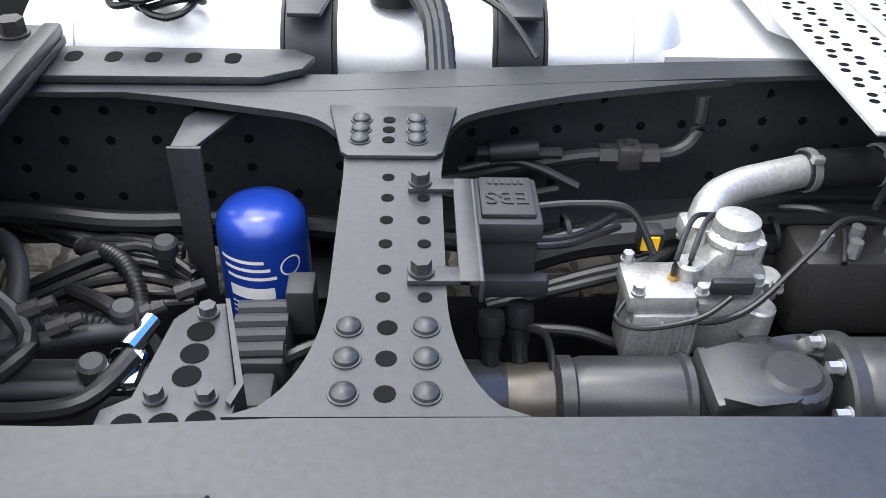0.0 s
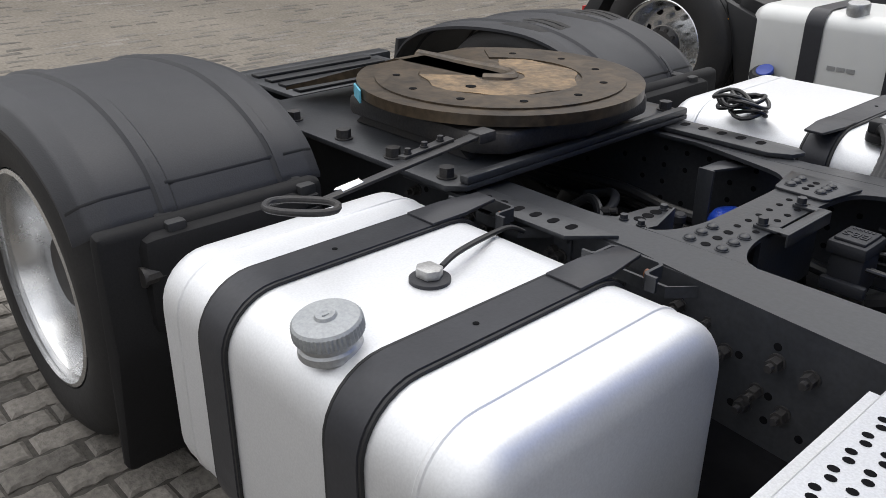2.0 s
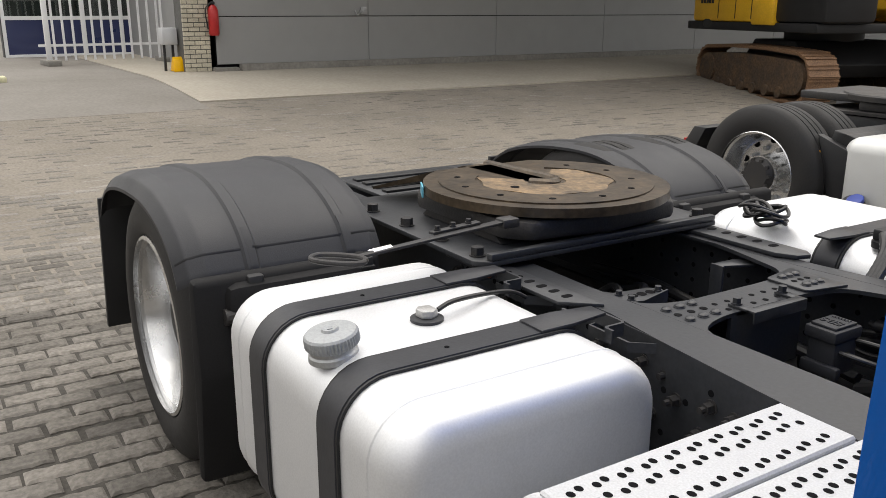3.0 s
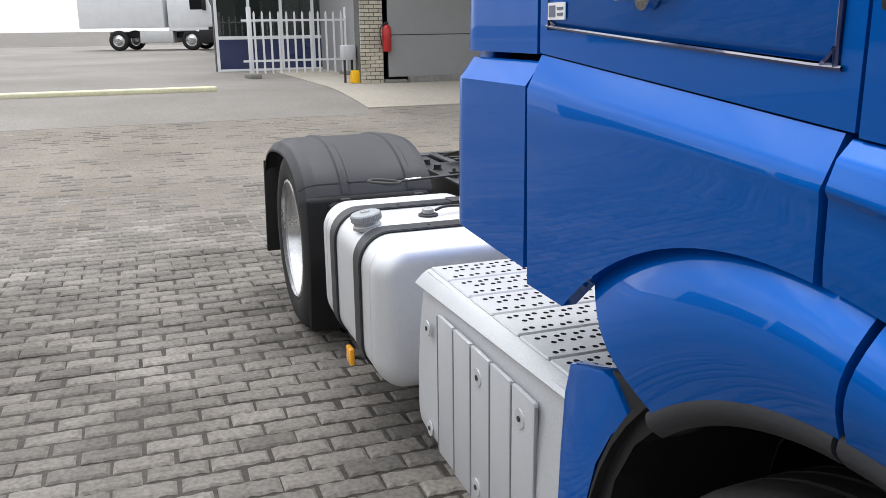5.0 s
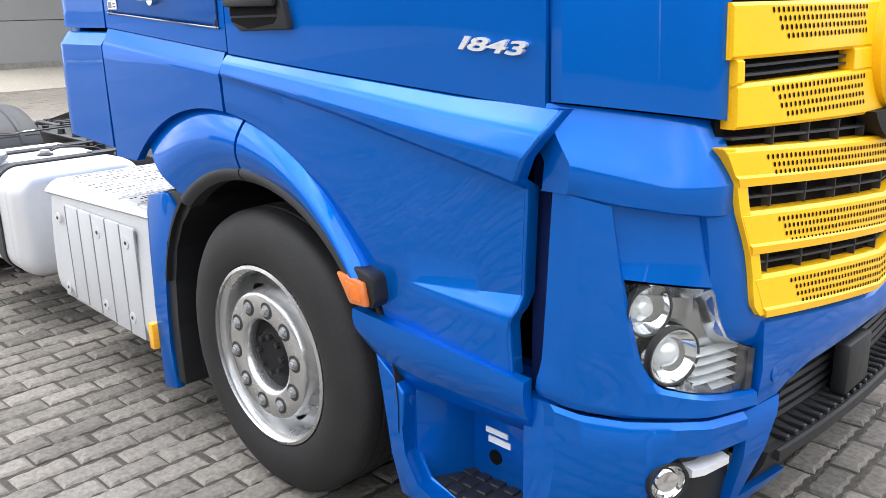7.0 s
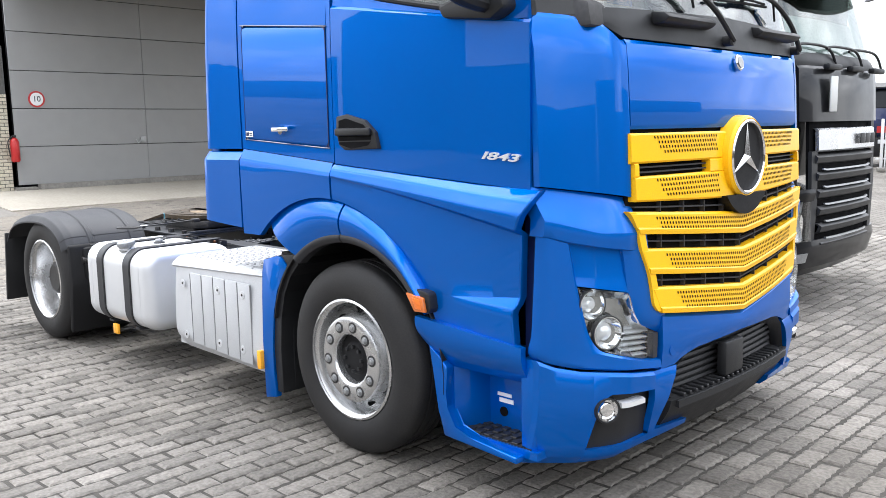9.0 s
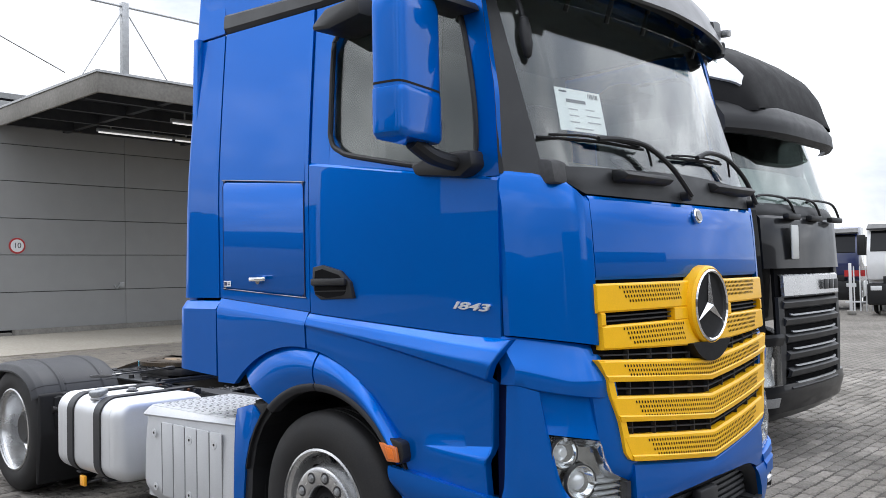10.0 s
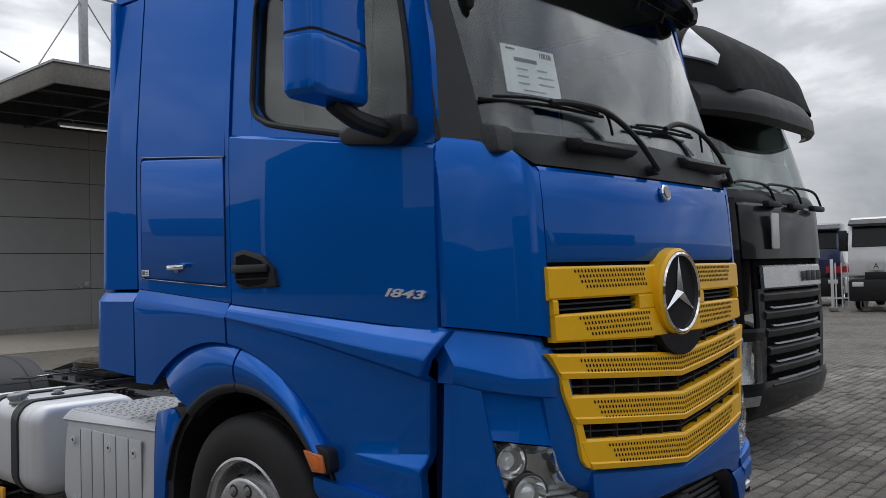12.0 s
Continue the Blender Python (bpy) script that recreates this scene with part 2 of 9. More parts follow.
LAMPBACK = material("mirrored lamp housing", (0.50, 0.51, 0.52), 0.16, 1.0, 100, 0.03, 20.0, 0.3, 0.0, tint=(0.25, 0.25, 0.26))
LAMPWHITE = material("clear ribbed lamp optics", (0.80, 0.81, 0.82), 0.15, 0.35, 100, 0.03, 20.0, 0.15, 0.0, coat=0.8)
LINING = material("light grey cab lining", (0.20, 0.20, 0.195), 0.8, 0.0, 60, 0.06, 3.0, 0.25, 0.0)
INTERIOR = material("dark cab lining", (0.06, 0.06, 0.062), 0.8, 0.0, 60, 0.1, 3.0, 0.3, 0.0)
PAVER = material("grey concrete paver", (0.190, 0.175, 0.155), 0.85, 0.0, 48, 0.26, 0.9, 1.0, 0.7, tint=(0.085, 0.077, 0.067), rand=0.27, placed=True)
SAND = material("sandy dirt film", (0.20, 0.178, 0.148), 0.95, 0.0, 40, 0.2, 0.6, 0.8, 0.3, tint=(0.13, 0.115, 0.095))
JOINT = material("dirty paver joints", (0.052, 0.047, 0.040), 0.95, 0.0, 50, 0.3, 1.5, 0.6, 0.4)
CONCRETE = material("worn yard concrete", (0.20, 0.187, 0.168), 0.85, 0.0, 25, 0.12, 0.25, 0.8, 0.2, tint=(0.145, 0.132, 0.115))
PADCON = material("pale concrete apron", (0.37, 0.34, 0.285), 0.85, 0.0, 20, 0.1, 0.3, 0.7, 0.2, tint=(0.28, 0.25, 0.205))
CLAD = material("grey wall cladding", (0.27, 0.272, 0.27), 0.55, 0.0, 3, 0.03, 0.35, 0.5, 0.0, tint=(0.25, 0.255, 0.255))
KERB = material("grey concrete plinth", (0.22, 0.21, 0.19), 0.85, 0.0, 20, 0.15, 1.0, 0.6, 0.2)
BRICKM = material("cream brick", (0.52, 0.48, 0.38), 0.8, 0.0, 40, 0.15, 3.0, 0.4, 0.2, rand=0.12)
MORTAR = material("dark mortar", (0.10, 0.10, 0.095), 0.9, 0.0, 40, 0.15, 3.0, 0.4, 0.2)
EXYELLOW = material("machine yellow", (0.70, 0.40, 0.02), 0.4, 0.0, 40, 0.08, 3.0, 0.3, 0.0)
LAMPGLOW = bpy.data.materials.new("fluorescent tube")
LAMPGLOW.use_nodes = True
LAMPGLOW.node_tree.nodes["Principled BSDF"].inputs["Emission Color"].default_value = (1, 0.98, 0.94, 1)
LAMPGLOW.node_tree.nodes["Principled BSDF"].inputs["Emission Strength"].default_value = 0.55


# ---- building tools ----
def mesh_of(bm, name, sharp=35):
    bmesh.ops.recalc_face_normals(bm, faces=bm.faces[:])
    me = bpy.data.meshes.new(name)
    bm.to_mesh(me)
    bm.free()
    me.polygons.foreach_set("use_smooth", [True] * len(me.polygons))
    me.set_sharp_from_angle(angle=radians(sharp))
    return me


def part(name, bm, mat, parent, label="", sharp=35):
    me = mesh_of(bm, name, sharp)
    me.materials.append(mat)
    ob = new(name, me)
    ob.parent = parent
    if label:
        tagged(ob, label)
    return ob


def empty(name, m=None):
    ob = new(name)
    ob.empty_display_size = 0.1
    if m is not None:
        ob.matrix_world = m
    return ob


def B():
    return bmesh.new()


def box(bm, x0, x1, y0, y1, z0, z1, bevel=0.0, seg=2, m=None):
    made = bmesh.ops.create_cube(bm, size=1.0)["verts"]
    for v in made:
        v.co = Vector((x0 + (v.co.x + 0.5) * (x1 - x0), y0 + (v.co.y + 0.5) * (y1 - y0), z0 + (v.co.z + 0.5) * (z1 - z0)))
    if bevel:
        edges = list({e for v in made for e in v.link_edges})
        made = bmesh.ops.bevel(bm, geom=edges, offset=bevel, segments=seg, affect="EDGES", profile=0.5)["verts"]
    if m is not None:
        bmesh.ops.transform(bm, matrix=m, verts=made)
    return made


def prism(bm, poly, axis, a, b, bevel=0.0, m=None):
    """Extrude a polygon, given in the two other axes in order, along axis from a to b."""
    def at(p, w):
        return {"x": (w, p[0], p[1]), "y": (p[0], w, p[1]), "z": (p[0], p[1], w)}[axis]
    lo = [bm.verts.new(at(p, a)) for p in poly]
    hi = [bm.verts.new(at(p, b)) for p in poly]
    n = len(poly)
    fs = [bm.faces.new(lo[::-1]), bm.faces.new(hi)]
    for i in range(n):
        fs.append(bm.faces.new((lo[i], lo[(i + 1) % n], hi[(i + 1) % n], hi[i])))
    made = lo + hi
    if bevel:
        edges = list({e for v in made for e in v.link_edges})
        made = bmesh.ops.bevel(bm, geom=edges, offset=bevel, segments=2, affect="EDGES", profile=0.5)["verts"]
    if m is not None:
        bmesh.ops.transform(bm, matrix=m, verts=list(set(made)))
    return made


def disc(bm, c, r, h, axis="z", n=16, bevel=0.0, r2=None, turn=0.0):
    """A cylinder (or cone) with its base centre at c, h along axis."""
    ax = {"x": Vector((1, 0, 0)), "y": Vector((0, 1, 0)), "z": Vector((0, 0, 1))}[axis] if isinstance(axis, str) else Vector(axis).normalized()
    rot = ax.to_track_quat("Z", "Y").to_matrix().to_4x4()
    m = Matrix.Translation(Vector(c)) @ rot @ pose(0, 0, 0, 0, 0, turn)
    r2 = r if r2 is None else r2
    lo = [bm.verts.new(m @ Vector((r * math.cos(k * 2 * math.pi / n), r * math.sin(k * 2 * math.pi / n), 0))) for k in range(n)]
    rows = [lo]
    rings = [(r2, h)] if not bevel else [(r2, h - bevel), (r2 - bevel, h)]
    for rr, hh in rings:
        rows.append([bm.verts.new(m @ Vector((rr * math.cos(k * 2 * math.pi / n), rr * math.sin(k * 2 * math.pi / n), hh))) for k in range(n)])
    bm.faces.new(lo[::-1])
    for p, q in zip(rows, rows[1:]):
        for k in range(n):
            bm.faces.new((p[k], p[(k + 1) % n], q[(k + 1) % n], q[k]))
    bm.faces.new(rows[-1])


def lathe(bm, profile, c, axis="y", n=48):
    """Turn a closed profile of (radius, along) round an axis through c."""
    ax = {"x": Vector((1, 0, 0)), "y": Vector((0, 1, 0)), "z": Vector((0, 0, 1))}[axis] if isinstance(axis, str) else Vector(axis).normalized()
    m = Matrix.Translation(Vector(c)) @ ax.to_track_quat("Z", "Y").to_matrix().to_4x4()
    rings = []
    for k in range(n):
        a = 2 * math.pi * k / n
        rings.append([bm.verts.new(m @ Vector((r * math.cos(a), r * math.sin(a), h))) for r, h in profile])
    p = len(profile)
    for k in range(n):
        q, s = rings[k], rings[(k + 1) % n]
        for i in range(p - 1):
            bm.faces.new((q[i], q[i + 1], s[i + 1], s[i]))
    bmesh.ops.remove_doubles(bm, verts=[v for r in rings for v in r], dist=1e-5)


def smooth_path(pts, steps=6):
    """Catmull-Rom through the points."""
    ps = [Vector(p) for p in pts]
    if len(ps) < 3:
        return ps
    out = []
    for i in range(len(ps) - 1):
        p0, p1, p2, p3 = ps[max(i - 1, 0)], ps[i], ps[i + 1], ps[min(i + 2, len(ps) - 1)]
        for s in range(steps):
            t = s / steps
            out.append(0.5 * ((2 * p1) + (p2 - p0) * t + (2 * p0 - 5 * p1 + 4 * p2 - p3) * t * t + (3 * p1 - p0 - 3 * p2 + p3) * t ** 3))
    out.append(ps[-1])
    return out


def tube(bm, pts, r, n=10, steps=6, ribs=0.0):
    path = smooth_path(pts, steps)
    rings = []
    up = Vector((0.13, 0.21, 1)).normalized()
    for i, p in enumerate(path):
        d = (path[min(i + 1, len(path) - 1)] - path[max(i - 1, 0)]).normalized()
        s = d.cross(up)
        if s.length < 1e-3:
            s = d.cross(Vector((1, 0, 0)))
        s.normalize()
        u = s.cross(d).normalized()
        rr = r * (1 + (ribs if i % 2 else 0))
        rings.append([bm.verts.new(p + rr * (math.cos(2 * math.pi * k / n) * s + math.sin(2 * math.pi * k / n) * u)) for k in range(n)])
    for a, b in zip(rings, rings[1:]):
        for k in range(n):
            bm.faces.new((a[k], a[(k + 1) % n], b[(k + 1) % n], b[k]))
    bm.faces.new(rings[0][::-1])
    bm.faces.new(rings[-1])


def slab(bm, fn, nu, nv, back):
    """A closed sheet: fn(u, v) is its outer face, back is the vector to its inner face."""
    back = Vector(back)
    g = [[bm.verts.new(fn(i / nu, j / nv)) for j in range(nv + 1)] for i in range(nu + 1)]
    h = [[bm.verts.new(v.co + back) for v in row] for row in g]
    for i in range(nu):
        for j in range(nv):
            bm.faces.new((g[i][j], g[i + 1][j], g[i + 1][j + 1], g[i][j + 1]))
            bm.faces.new((h[i][j], h[i][j + 1], h[i + 1][j + 1], h[i + 1][j]))
    for i in range(nu):
        bm.faces.new((g[i][0], h[i][0], h[i + 1][0], g[i + 1][0]))
        bm.faces.new((g[i][nv], g[i + 1][nv], h[i + 1][nv], h[i][nv]))
    for j in range(nv):
        bm.faces.new((g[0][j], g[0][j + 1], h[0][j + 1], h[0][j]))
        bm.faces.new((g[nu][j], h[nu][j], h[nu][j + 1], g[nu][j + 1]))


def mirrored(bm):
    """A copy of bm, mirrored in the truck's middle plane."""
    me = bpy.data.meshes.new("tmp")
    bm.to_mesh(me)
    c = B()
    c.from_mesh(me)
    bpy.data.meshes.remove(me)
    for v in c.verts:
        v.co.y = -v.co.y
    return c


def lerp(a, b, t):
    return a + (b - a) * t


def table(x, pts):
    """Linear interpolation in rows of (x, value)."""
    if x <= pts[0][0]:
        return pts[0][1]
    for (a, p), (b, q) in zip(pts, pts[1:]):
        if x <= b:
            return p + (q - p) * (x - a) / (b - a)
    return pts[-1][1]


def words(text, size, m, mat, name, parent, depth=0.002, label="", bold=0.0, slant=0.0):
    """Raised lettering with the built-in font, turned into a mesh."""
    cu = bpy.data.curves.new(name, "FONT")
    cu.offset, cu.shear = bold, slant
    cu.body, cu.size, cu.extrude, cu.align_x, cu.align_y = text, size, depth, "CENTER", "CENTER"
    tmp = bpy.data.objects.new("tmp", cu)
    scene.collection.objects.link(tmp)
    me = bpy.data.meshes.new_from_object(tmp.evaluated_get(bpy.context.evaluated_depsgraph_get()))
    bpy.data.objects.remove(tmp)
    me.transform(m)
    me.materials.append(mat)
    ob = new(name, me)
    ob.parent = parent
    if label:
        tagged(ob, label)
    return ob


# ---- yard ----
def rise(x):
    """Height of the yard, which climbs gently towards the hall."""
    t = min(max((-6.5 - x) / 8.5, 0), 1)
    return 0.5 * t * t * (3 - 2 * t)


def paver_ground(name):
    m = material(name, (0.150, 0.138, 0.121), 0.9, 0.0, 70, 0.3, 0.5, 0.8, 0.4, tint=(0.095, 0.086, 0.075))
    nt = m.node_tree
    b = nt.nodes["Principled BSDF"]
    co = nt.nodes.new("ShaderNodeTexCoord")
    mp = nt.nodes.new("ShaderNodeMapping")
    mp.inputs["Rotation"].default_value = (0, 0, radians(90))
    br = nt.nodes.new("ShaderNodeTexBrick")
    br.inputs["Scale"].default_value = 1.0
    br.inputs["Brick Width"].default_value = 0.228
    br.inputs["Row Height"].default_value = 0.114
    br.inputs["Mortar Size"].default_value = 0.008
    br.inputs["Color1"].default_value = (0.85, 0.85, 0.85, 1)
    br.inputs["Color2"].default_value = (1.2, 1.2, 1.2, 1)
    br.inputs["Mortar"].default_value = (0.4, 0.4, 0.38, 1)
    nt.links.new(co.outputs["Object"], mp.inputs[0])
    nt.links.new(mp.outputs[0], br.inputs["Vector"])
    old = b.inputs["Base Color"].links[0].from_socket
    mu = nt.nodes.new("ShaderNodeMixRGB")
    mu.blend_type = "MULTIPLY"
    mu.inputs[0].default_value = 1.0
    nt.links.new(old, mu.inputs[1])
    nt.links.new(br.outputs["Color"], mu.inputs[2])
    nt.links.new(mu.outputs[0], b.inputs["Base Color"])
    return m


GROUND = paver_ground("far block paving")
bm = B()
xs = [-400, -120, -60, -30, -20, -17] + [-16 + 0.5 * k for k in range(21)] + [-5, 0, 8, 20, 60, 400]
ys = [-400, -100, -30, -8, 0, 10, 30, 100, 400]
gv = [[bm.verts.new((x, y, rise(x) - 0.012)) for y in ys] for x in xs]
for i in range(len(xs) - 1):
    for j in range(len(ys) - 1):
        bm.faces.new((gv[i][j], gv[i + 1][j], gv[i + 1][j + 1], gv[i][j + 1]))
ground = part("ground", bm, GROUND, None)
tagged(ground, "grey block-paved truck yard with dirty joints", "ground", kind="structure")


def sheet(name, mat, poly, lift, label):
    """A thin layer that follows the yard's slope; poly is a rectangle x0, x1, y0, y1, and lift is given by x."""
    x0, x1, y0, y1 = poly
    height = lift if callable(lift) else lambda x: lift
    b = B()
    n = max(2, int((x1 - x0) / 0.5))
    rows = [[b.verts.new((lerp(x0, x1, i / n), y, rise(lerp(x0, x1, i / n)) + height(lerp(x0, x1, i / n)))) for y in (y0, y1)] for i in range(n + 1)]
    low = [[b.verts.new((v.co.x, v.co.y, v.co.z - 0.05)) for v in r] for r in rows]
    for i in range(n):
        b.faces.new((rows[i][0], rows[i + 1][0], rows[i + 1][1], rows[i][1]))
        b.faces.new((rows[i][0], low[i][0], low[i + 1][0], rows[i + 1][0]))
        b.faces.new((rows[i][1], rows[i + 1][1], low[i + 1][1], low[i][1]))
    b.faces.new((rows[0][0], rows[0][1], low[0][1], low[0][0]))
    b.faces.new((rows[n][0], low[n][0], low[n][1], rows[n][1]))
    return tagged(part(name, b, mat, None), label, "pavement", kind="structure")


sheet("road", CONCRETE, (-60, -11.5, -60, 1.36), 0.004, "worn brownish concrete yard surface with tyre marks")
sheet("pavement_apron", PADCON, (-15.2, -11.95, 1.36, 30), 0.02, "pale concrete apron along the hall front")
sheet("pavement_office", PADCON, (-34, -15.2, 1.36, 6), 0.016, "pale concrete path beside the office front")

# the film thins out towards the truck, where the blocks come up through it
sheet("ground_sand", SAND, (-11.93, -5.6, -9, 12), lambda x: table(x, [(-11.93, 0.0015), (-9.2, 0.0012), (-7.6, -0.0025), (-5.6, -0.0092)]), "sandy dirt film over the far block paving")
sheet("pavement_bed", JOINT, (-5.58, 6, -6.5, 10.4), -0.0095, "dark sandy bed under the block paving")

# ---- hall ----
WALL_X = -15.1
zs = [0.62, 1.40, 2.17, 2.93, 3.70, 4.46, 5.35]
hall = empty("wall_hall", pose(0, 0, 0))
tagged(hall, "grey steel-clad hall wall with wide horizontal panels", "wall", kind="structure")
edges_y = [2.62, 5.45, 8.3, 11.15, 14.0, 16.85, 19.7, 22.55, 25.4, 28.25, 31.1]
for z0, z1 in zip(zs, zs[1:]):
    for y0, y1 in zip(edges_y, edges_y[1:]):
        bb = B()
        box(bb, WALL_X - 0.10, WALL_X, y0 + 0.003, y1 - 0.003, z0 + 0.006, z1 - 0.006, 0.006, 1)
        part("panel", bb, CLAD, hall)
bb = B()
box(bb, WALL_X - 0.4, WALL_X - 0.03, 2.62, 31.1, 0.3, 5.4)
part("wall_core", bb, VOID, hall)
bb = B()
box(bb, WALL_X - 0.3, WALL_X + 0.12, 3.0, 31.1, 0.2, 0.63, 0.01)
tagged(part("trim_plinth", bb, KERB, None), "grey concrete plinth along the hall wall", "plinth", kind="structure")
bb = B()
box(bb, WALL_X - 0.25, WALL_X + 0.10, 2.55, 2.97, 0.2, 0.58, 0.03)
tagged(part("trim_plinth_end", bb, KERB, None), "broken end stone of the concrete plinth", "plinth", kind="structure")
# hall body behind, so that the roof and side are closed
bb = B()
box(bb, -40, WALL_X - 0.42, 2.7, 31.1, 0.3, 5.6)
tagged(part("hall_block", bb, CLAD, None), "grey hall body behind the clad front", "building", kind="structure")

handle = empty("door_handle_hall")
tagged(handle, "small steel sliding-door latch on grey panels", "handle")
bb = B()
box(bb, WALL_X, WALL_X + 0.05, 5.28, 5.40, 1.43, 1.56, 0.01)
part("backplate", bb, GALV, handle)
bb = B()
tube(bb, [(WALL_X + 0.06, 5.15, 1.5), (WALL_X + 0.07, 5.2, 1.42), (WALL_X + 0.06, 5.28, 1.5)], 0.015)
part("lever", bb, GALV, handle)

sign = empty("speed_sign")
tagged(sign, "round white speed sign with red rim and number ten", "sign")
bb = B()
disc(bb, (WALL_X + 0.002, 3.1, 2.36), 0.165, 0.012, "x", 32)
part("rim", bb, RED, sign)
bb = B()
disc(bb, (WALL_X + 0.012, 3.1, 2.36), 0.130, 0.006, "x", 32)
part("face", bb, WHITE, sign)
words("10", 0.16, pose(WALL_X + 0.022, 3.1, 2.36, 90, 0, 90), INK, "number", sign)


def canopy():
    c = empty("canopy")
    tagged(c, "flat steel canopy with grey fascia over the hall gates", "canopy", kind="structure")
    x0, y0, y1, zt = -10.5, 2.66, 30.0, 5.1
    bb = B()
    box(bb, x0 - 4.7, x0 - 0.06, y0 + 0.06, y1, zt - 0.14, zt - 0.02)
    part("roof_sheet", bb, GREYPL, c)
    bb = B()
    box(bb, x0 - 0.05, x0, y0, y1, zt - 0.34, zt, 0.01)
    part("fascia", bb, KERB, c)
    bb = B()
    box(bb, x0 - 4.7, x0 - 0.05, y0, y0 + 0.05, zt - 0.34, zt, 0.01)
    part("fascia", bb, KERB, c)
    bb = B()
    box(bb, x0 - 4.7, x0 + 0.03, y0 - 0.02, y1, zt, zt + 0.04)
    part("edge_trim", bb, GALV, c)
    for k in range(4):
        x = x0 - 0.7 - k * 1.15
        bb = B()
        box(bb, x, x + 0.09, y0 + 0.1, y1, zt - 0.34, zt - 0.14)
        part("beam", bb, CHASSIS, c)
    for k in range(5):
        y = y0 + 1.4 + k * 2.8
        bb = B()
        box(bb, x0 - 4.65, x0 - 0.1, y, y + 0.12, zt - 0.30, zt - 0.14)
        part("beam", bb, CHASSIS, c)
    return c


canopy()
for x in (-11.9, -13.8):
    for k in range(4):
        lamp = empty("ceiling_light")
        tagged(lamp, "long fluorescent strip light under the canopy", "lamp", group="strip lights under the canopy")
        y = 4.0 + k * 1.75 + (0.2 if x < -13 else 0.8)
        bb = B()
        box(bb, x - 0.04, x + 0.04, y, y + 1.72, 4.69, 4.765, 0.01)
        part("housing", bb, GALV, lamp)
        for q in (0.3, 1.25):
            bb = B()
            box(bb, x - 0.012, x + 0.012, y + q - 0.012, y + q + 0.012, 4.76, 4.965)
            part("hanger", bb, GALV, lamp)
        bb = B()
        tube(bb, [(x + 0.02, y + 0.03, 4.675), (x + 0.02, y + 1.69, 4.675)], 0.016, 8)
        part("tube", bb, LAMPGLOW, lamp)


def canopy_mast(y):
    ms = empty("canopy_mast")
    tagged(ms, "grey steel mast with guy rods on the canopy roof", "mast", group="masts on the canopy")
    x = -10.9
    bb = B()
    box(bb, x - 0.06, x + 0.06, y - 0.06, y + 0.06, 5.1, 6.5, 0.008)
    part("post", bb, GALV, ms)
    for dy in (-0.75, 0.9):
        bb = B()
        tube(bb, [(x, y, 6.4), (x, y + dy, 5.12)], 0.012, 6)
        part("guy_rod", bb, GALV, ms)
    return ms


for y in (-1.0 + 4.35, 6.9, 10.4, 13.9):
    canopy_mast(y)
rail = empty("mast_beam")
tagged(rail, "thin steel tie beam joining the mast tops", "beam")
bb = B()
tube(bb, [(-10.9, -4, 6.43), (-10.9, 14.5, 6.43)], 0.022, 8)
part("tie_bar", bb, GALV, rail)
bb = B()
tube(bb, [(-10.9, -0.9, 6.43), (-10.9, 2.3, 5.1)], 0.014, 6)
part("guy_rod", bb, GALV, rail)

# brick pillar with its fire extinguisher
pillar = empty("wall_pillar")
tagged(pillar, "short wall end of cream bricks beside the hall", "wall", kind="structure")
bb = B()
box(bb, -15.62, -15.16, 2.11, 2.53, 0.3, 3.4)
part("mortar", bb, MORTAR, pillar)
for row in range(27):
    z = 0.52 + row * 0.072
    for k in range(4):
        y0 = 2.105 + (k - (0.5 if row % 2 else 0)) * 0.182
        a, c = max(y0, 2.102), min(y0 + 0.17, 2.535)
        if c - a > 0.03:
            bb = B()
            box(bb, -15.2, -15.148, a, c, z, z + 0.06, 0.004, 1)
            part("brick", bb, BRICKM, pillar)
ext = empty("fire_extinguisher")
tagged(ext, "red fire extinguisher hung on a cream brick wall", "extinguisher")
bb = B()
lathe(bb, [(0, 0), (0.07, 0.0), (0.085, 0.03), (0.085, 0.40), (0.06, 0.46), (0.02, 0.49), (0, 0.49)], (-15.04, 2.58, 1.10), "z", 20)
part("cylinder", bb, RED, ext)
bb = B()
box(bb, -15.08, -15.0, 2.55, 2.61, 1.59, 1.64, 0.01)
part("valve", bb, BLACK, ext)
bb = B()
tube(bb, [(-15.04, 2.55, 1.62), (-15.02, 2.45, 1.5), (-15.03, 2.48, 1.2)], 0.012, 6)
part("hose", bb, HOSE, ext)


# palisade barrier
def barrier(m, n, label):
    fb = empty("fence", m)
    tagged(fb, label, "fence")
    L = n * 0.175
    for y in (0.02, L - 0.1):
        bb = B()
        box(bb, -0.04, 0.04, y, y + 0.09, 0.1, 1.65, 0.008)
        part("post", bb, WHITE, fb)
        bb = B()
        box(bb, -0.35, 0.35, y - 0.06, y + 0.18, 0, 0.12, 0.02)
        part("foot", bb, KERB, fb)
    for z in (0.38, 1.32):
        bb = B()
        box(bb, -0.02, 0.02, -0.1, L + 0.1, z, z + 0.05)
        part("rail", bb, WHITE, fb)
    for k in range(n):
        bb = B()
        prism(bb, [(0.15 + k * 0.175, 0.1), (0.19 + k * 0.175, 0.1), (0.19 + k * 0.175, 1.5), (0.17 + k * 0.175, 1.56), (0.15 + k * 0.175, 1.5)], "x", 0.02, 0.04)
        part("pale", bb, WHITE, fb)
    return fb


